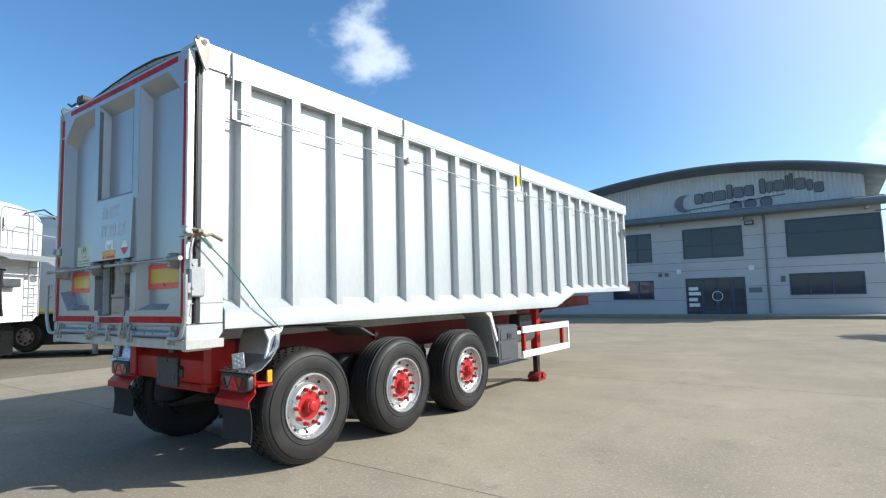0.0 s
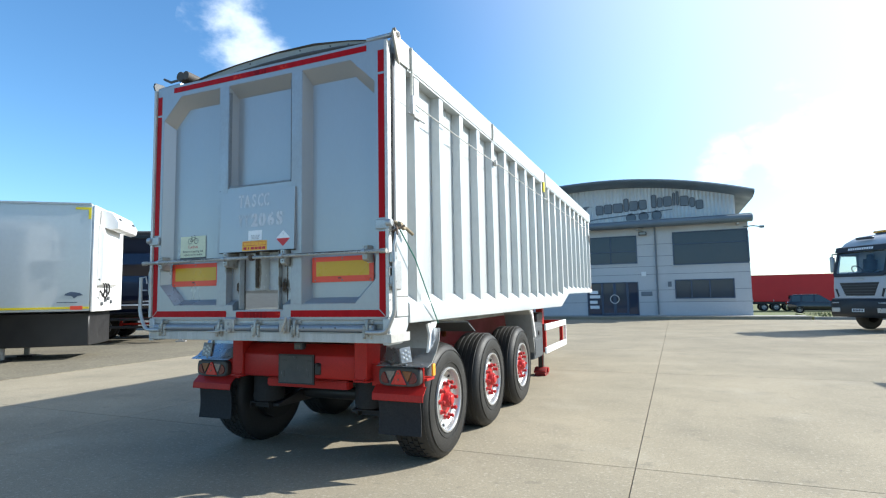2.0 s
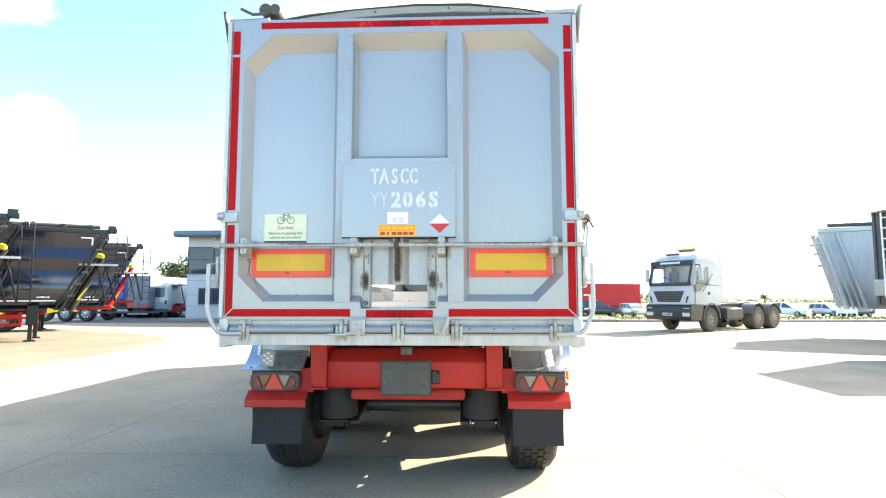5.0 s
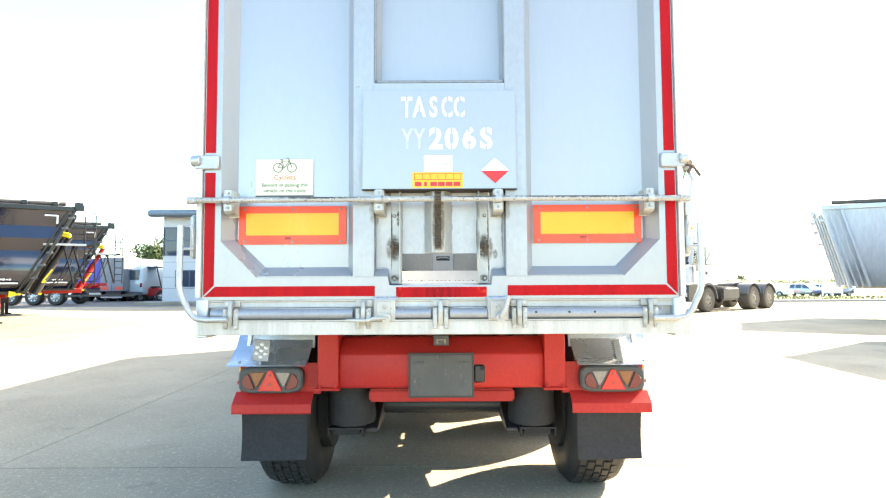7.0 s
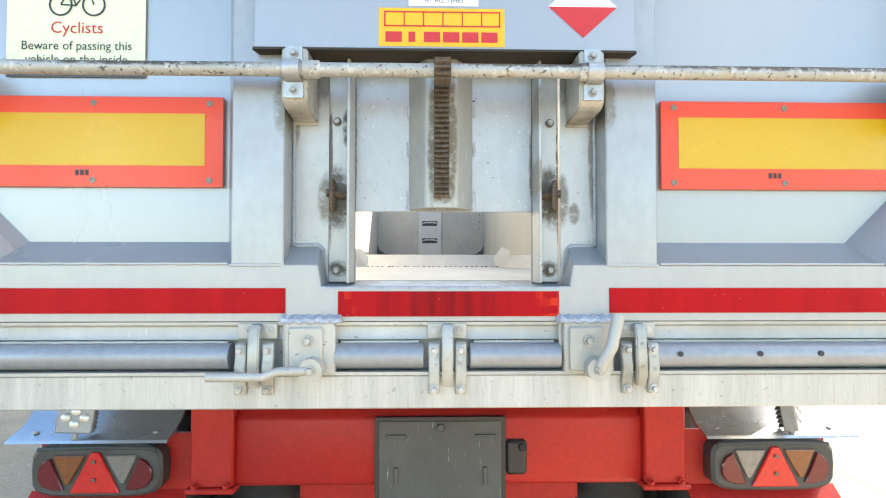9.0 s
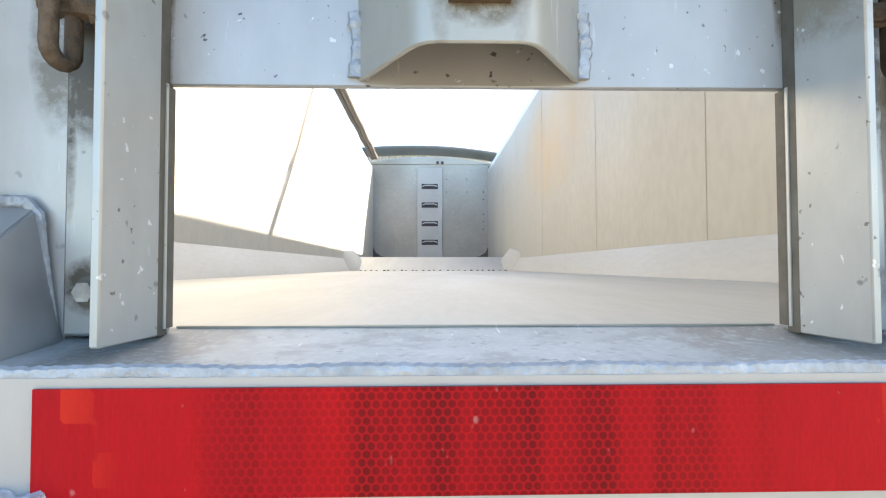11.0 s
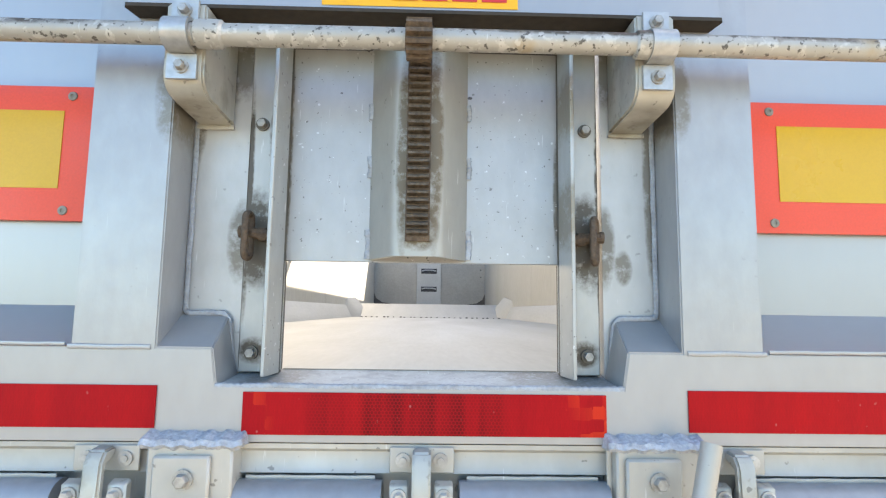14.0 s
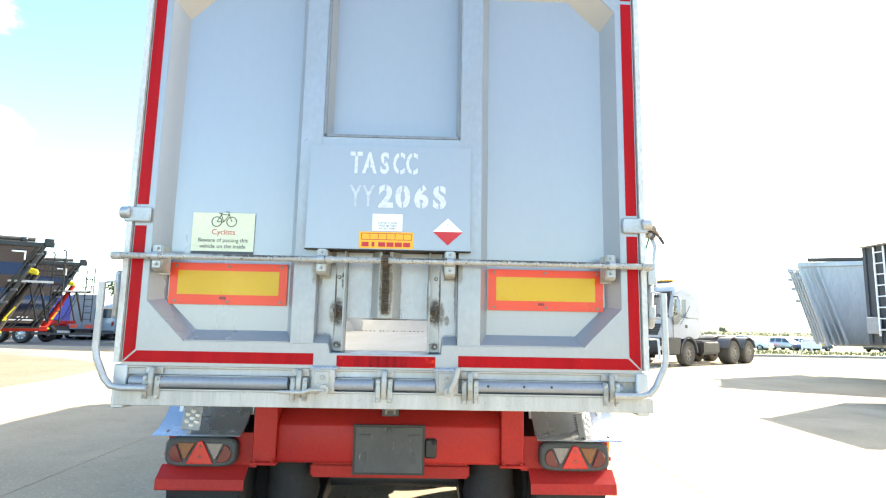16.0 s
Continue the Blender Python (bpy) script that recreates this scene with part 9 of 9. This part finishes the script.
def car(name, label, paint, where, tall=1.0):
    """A small car, nose towards +x."""
    c = thing(name, label, "car", "parked cars")
    s = Shape()
    def ring(x, w, z0, z1):
        return [(x, -w, z0 + 0.08), (x, -w + 0.08, z0), (x, w - 0.08, z0), (x, w, z0 + 0.08), (x, w + 0.01, (z0 + z1) / 2), (x, w - 0.06, z1), (x, -w + 0.06, z1), (x, -w - 0.01, (z0 + z1) / 2)]
    s.loft([ring(-2.2, 0.72, 0.40, 0.85), ring(-2.12, 0.85, 0.30, 0.98), ring(-1.2, 0.90, 0.26, 1.02), ring(0.6, 0.90, 0.26, 0.98), ring(1.3, 0.88, 0.28, 0.92), ring(2.05, 0.80, 0.30, 0.76), ring(2.2, 0.66, 0.38, 0.62)])
    body = part("body", s, paint, c, bevel=0.01)
    s = Shape()
    h = 1.02 + 0.52 * tall
    low = [(-2.05, -0.80, 0.98), (-2.05, 0.80, 0.98), (0.95, 0.80, 0.95), (0.95, -0.80, 0.95)]
    mid = [(-1.75, -0.70, h - 0.08), (-1.75, 0.70, h - 0.08), (0.15, 0.68, h - 0.06), (0.15, -0.68, h - 0.06)]
    s.loft([low, mid])
    part("glasshouse", s, M["cab_glass"], c)
    s = Shape()
    roof = [(-1.72, -0.68, h), (-1.72, 0.68, h), (0.0, 0.66, h + 0.01), (0.0, -0.66, h + 0.01)]
    s.loft([[(x, y, z + 0.004) for x, y, z in mid], roof])
    part("roof", s, paint, c, bevel=0.01)
    for y in (-1, 1):
        for x0, x1 in ((-1.25, -1.12), (-0.35, -0.22), (-1.98, -1.85)):
            s = Shape()
            s.loft([[(x0, y * 0.815, 0.97), (x1, y * 0.815, 0.97), (x1, y * 0.80, 0.97), (x0, y * 0.80, 0.97)], [(x0 + 0.06, y * 0.712, h - 0.06), (x1 + 0.06, y * 0.712, h - 0.06), (x1 + 0.06, y * 0.69, h - 0.06), (x0 + 0.06, y * 0.69, h - 0.06)]])
            part("pillar", s, paint, c)
        s = Shape()
        s.box(1.95, 2.18, y * 0.5, y * 0.78, 0.60, 0.72)
        part("head_lamp", s, M["lens_clear"], c, bevel=0.02)
        s = Shape()
        s.box(-2.22, -2.1, y * 0.6, y * 0.86, 0.78, 0.92)
        part("tail_lamp", s, M["lens_red"], c, bevel=0.01)
        for x in (-1.32, 1.32):
            small_wheel(c, x, y * 0.90, 0.33, y, 0.33, 0.22)
    c.matrix_world = where


car("parked_car", "black estate car parked by the red trailer", M["car_paint"], pose(15.9, 60.0, land(0, 60), 0, 0, -4) @ Matrix.Scale(1.16, 4), 1.1)
car("parked_car", "silver car among the parked cars", M["car_silver"], pose(20.3, 61.0, land(0, 61), 0, 0, -80))
car("parked_car", "white car parked across the far verge", M["white"], pose(35.6, 57.3, land(0, 57.3), 0, 0, -50))
car("parked_car", "pale car parked behind the verge", M["car_silver"], pose(46.0, 66.5, land(0, 66.5), 0, 0, -70))
car("parked_car", "white car parked behind the verge", M["white"], pose(49.5, 68.5, land(0, 68.5), 0, 0, -60))
car("parked_car", "dark blue car parked behind the verge", M["car_blue"], pose(44.5, 60.0, land(0, 60), 0, 0, 195))
car("parked_car", "dark car parked behind the verge", M["car_paint"], pose(53.0, 60.0, land(0, 60), 0, 0, 190))
car("parked_car", "grey car parked behind the verge", M["car_silver"], pose(61.0, 66.0, land(0, 66), 0, 0, 175))


def red_trailer():
    r = thing("red_trailer", "long red curtain-sided trailer beyond the parked cars", "trailer")
    z = land(0, 75)
    s = Shape()
    s.box(0, 14.3, 0, 2.5, 1.15, 4.35)
    part("curtain", s, M["curtain_red"], r, "taut red side curtain", bevel=0.03)
    s = Shape()
    s.box(0, 14.3, -0.02, 2.52, 4.35, 4.42)
    part("roof", s, M["red"], r)
    s = Shape()
    s.box(0, 14.3, 0.1, 2.4, 0.85, 1.148)
    part("chassis_beam", s, M["black"], r)
    for k in range(6):
        s = Shape()
        s.box(1.0 + 2.2 * k, 1.1 + 2.2 * k, -0.03, -0.001, 1.2, 1.4)
        part("buckle", s, M["galv"], r)
    for k in range(3):
        small_wheel(r, 2.2 + 1.31 * k, 0.05, 0.5, -1)
        small_wheel(r, 2.2 + 1.31 * k, 2.45, 0.5, 1)
    r.matrix_world = pose(11.0, 74.0, z)


red_trailer()


def verge_sign(where):
    g = thing("verge_sign", "low white rail-framed sign on the verge", "sign")
    for x in (0, 0.7, 1.4):
        s = Shape()
        s.box(x, x + 0.08, 0, 0.08, 0, 0.95)
        part("post", s, M["white"], g)
    s = Shape()
    s.box(0.081, 0.699, 0.02, 0.06, 0.35, 0.85).box(0.781, 1.399, 0.02, 0.06, 0.35, 0.85)
    part("board", s, M["white"], g)
    g.matrix_world = where


verge_sign(pose(27.2, 36.6, land(0, 36.6)))


# ---- trees, hedges ----
def leafy(s, centre, radii, count, size, rng):
    """Many small leaf cards scattered through an uneven crown."""
    c = Vector(centre)
    for _ in range(count):
        u = Vector((rng.gauss(0, 1), rng.gauss(0, 1), rng.gauss(0, 1))).normalized()
        k = 0.55 + 0.5 * rng.random() ** 0.6
        p = c + Vector((u.x * radii[0] * k, u.y * radii[1] * k, u.z * radii[2] * k))
        a = Vector((rng.gauss(0, 1), rng.gauss(0, 1), rng.gauss(0, 1))).normalized() * size * (0.6 + 0.8 * rng.random())
        b = a.cross(u).normalized() * size * (0.5 + 0.5 * rng.random())
        s.face([p - a * 0.5, p + b * 0.5, p + a * 0.5, p - b * 0.5])


def tree(where, height, seed, label, leaves="leaf"):
    rng = random.Random(seed)
    t = thing("tree", label, "tree")
    s = Shape()
    s.lathe([(0.05 * height, 0), (0.035 * height, height * 0.2), (0.02 * height, height * 0.5), (0.006 * height, height * 0.85)], (0, 0, 0), "z", 9)
    for k in range(7):
        a, z = k * 2.4, height * (0.3 + 0.07 * k)
        r = height * 0.28
        s.tube([(0, 0, z), (r * 0.5 * math.cos(a), r * 0.5 * math.sin(a), z + height * 0.09), (r * math.cos(a), r * math.sin(a), z + height * 0.14)], 0.01 * height, 5)
    part("trunk", s, M["bark"], t)
    s = Shape()
    for k in range(12):
        a = k * 2.4
        r = height * (0.05 + 0.22 * rng.random())
        z = height * (0.42 + 0.48 * rng.random())
        q = height * (0.12 + 0.07 * rng.random())
        leafy(s, (r * math.cos(a), r * math.sin(a), z), (q, q, q * 0.8), 300, height * 0.034, rng)
    part("crown", s, M[leaves], t, normals=False)
    t.matrix_world = where


tree(pose(-34.6, 62, -1.1), 8.3, 3, "leafy green tree behind the white wall")
tree(pose(-32.2, 64, -1.1), 7.6, 4, "leafy green tree behind the white wall")
for k, (x, y, h) in enumerate(((62, 190, 4.5), (66, 192, 5.0), (84, 190, 4.0), (110, 200, 4.5))):
    tree(pose(x, y, -1.6), h, 10 + k, "small hazy tree on the field's edge", "far_leaf")


def hedge():
    rng = random.Random(8)
    s = Shape()
    for k in range(150):
        x = 20 + k * 2.6 + rng.uniform(-1, 1)
        y = 205 + 0.12 * x + rng.uniform(-1, 1)
        leafy(s, (x, y, land(x, y) + 0.5), (2.4, 1.2, 1.0 + 0.6 * rng.random() ** 2), 55, 0.6, rng)
    ob = part("hedge", s, M["far_leaf"], normals=False)
    tagged(ob, "long low hedge across the far field", "hedge", kind="stuff")
    s = Shape()
    for k in range(3500):
        x, y = rng.uniform(10.0, 45), 0
        y = rng.uniform(29.4 + 0.05 * max(0, x - 24), 34.0)
        h = rng.uniform(0.05, 0.22)
        a = rng.uniform(0, 6.28)
        d = Vector((math.cos(a), math.sin(a), 0)) * 0.03
        p = Vector((x, y, 0.095))
        s.face([p - d, p + d, p + Vector((rng.uniform(-0.08, 0.08), rng.uniform(-0.08, 0.08), h))])
    ob = part("verge_grass", s, M["verge"], normals=False)
    tagged(ob, "uncut grass on the verge", "grass", kind="stuff")


hedge()

# ---- concrete slabs of the yard, laid last ----
def build_slabs(base):
    xs = [-22.5, -16.1, -9.8, -3.46, 2.84, 9.2, 15.7, 22.1, 28.5, 34.9, 41.3, 47.7, 54.1]
    ys = [-40, -33, -26, -20, -14.0, -8.6, -3.6, 1.45, 7.35, 11.5, 16.6, 21.6, 28.55]
    for x0, x1 in zip(xs, xs[1:]):
        for y0, y1 in zip(ys, ys[1:]):
            s = Shape()
            g = 0.005
            s.box(x0 + g, x1 - g, y0 + g, y1 - g, -0.012, 0.0)
            part("slab", s, M["concrete"], base)


build_slabs(yard)
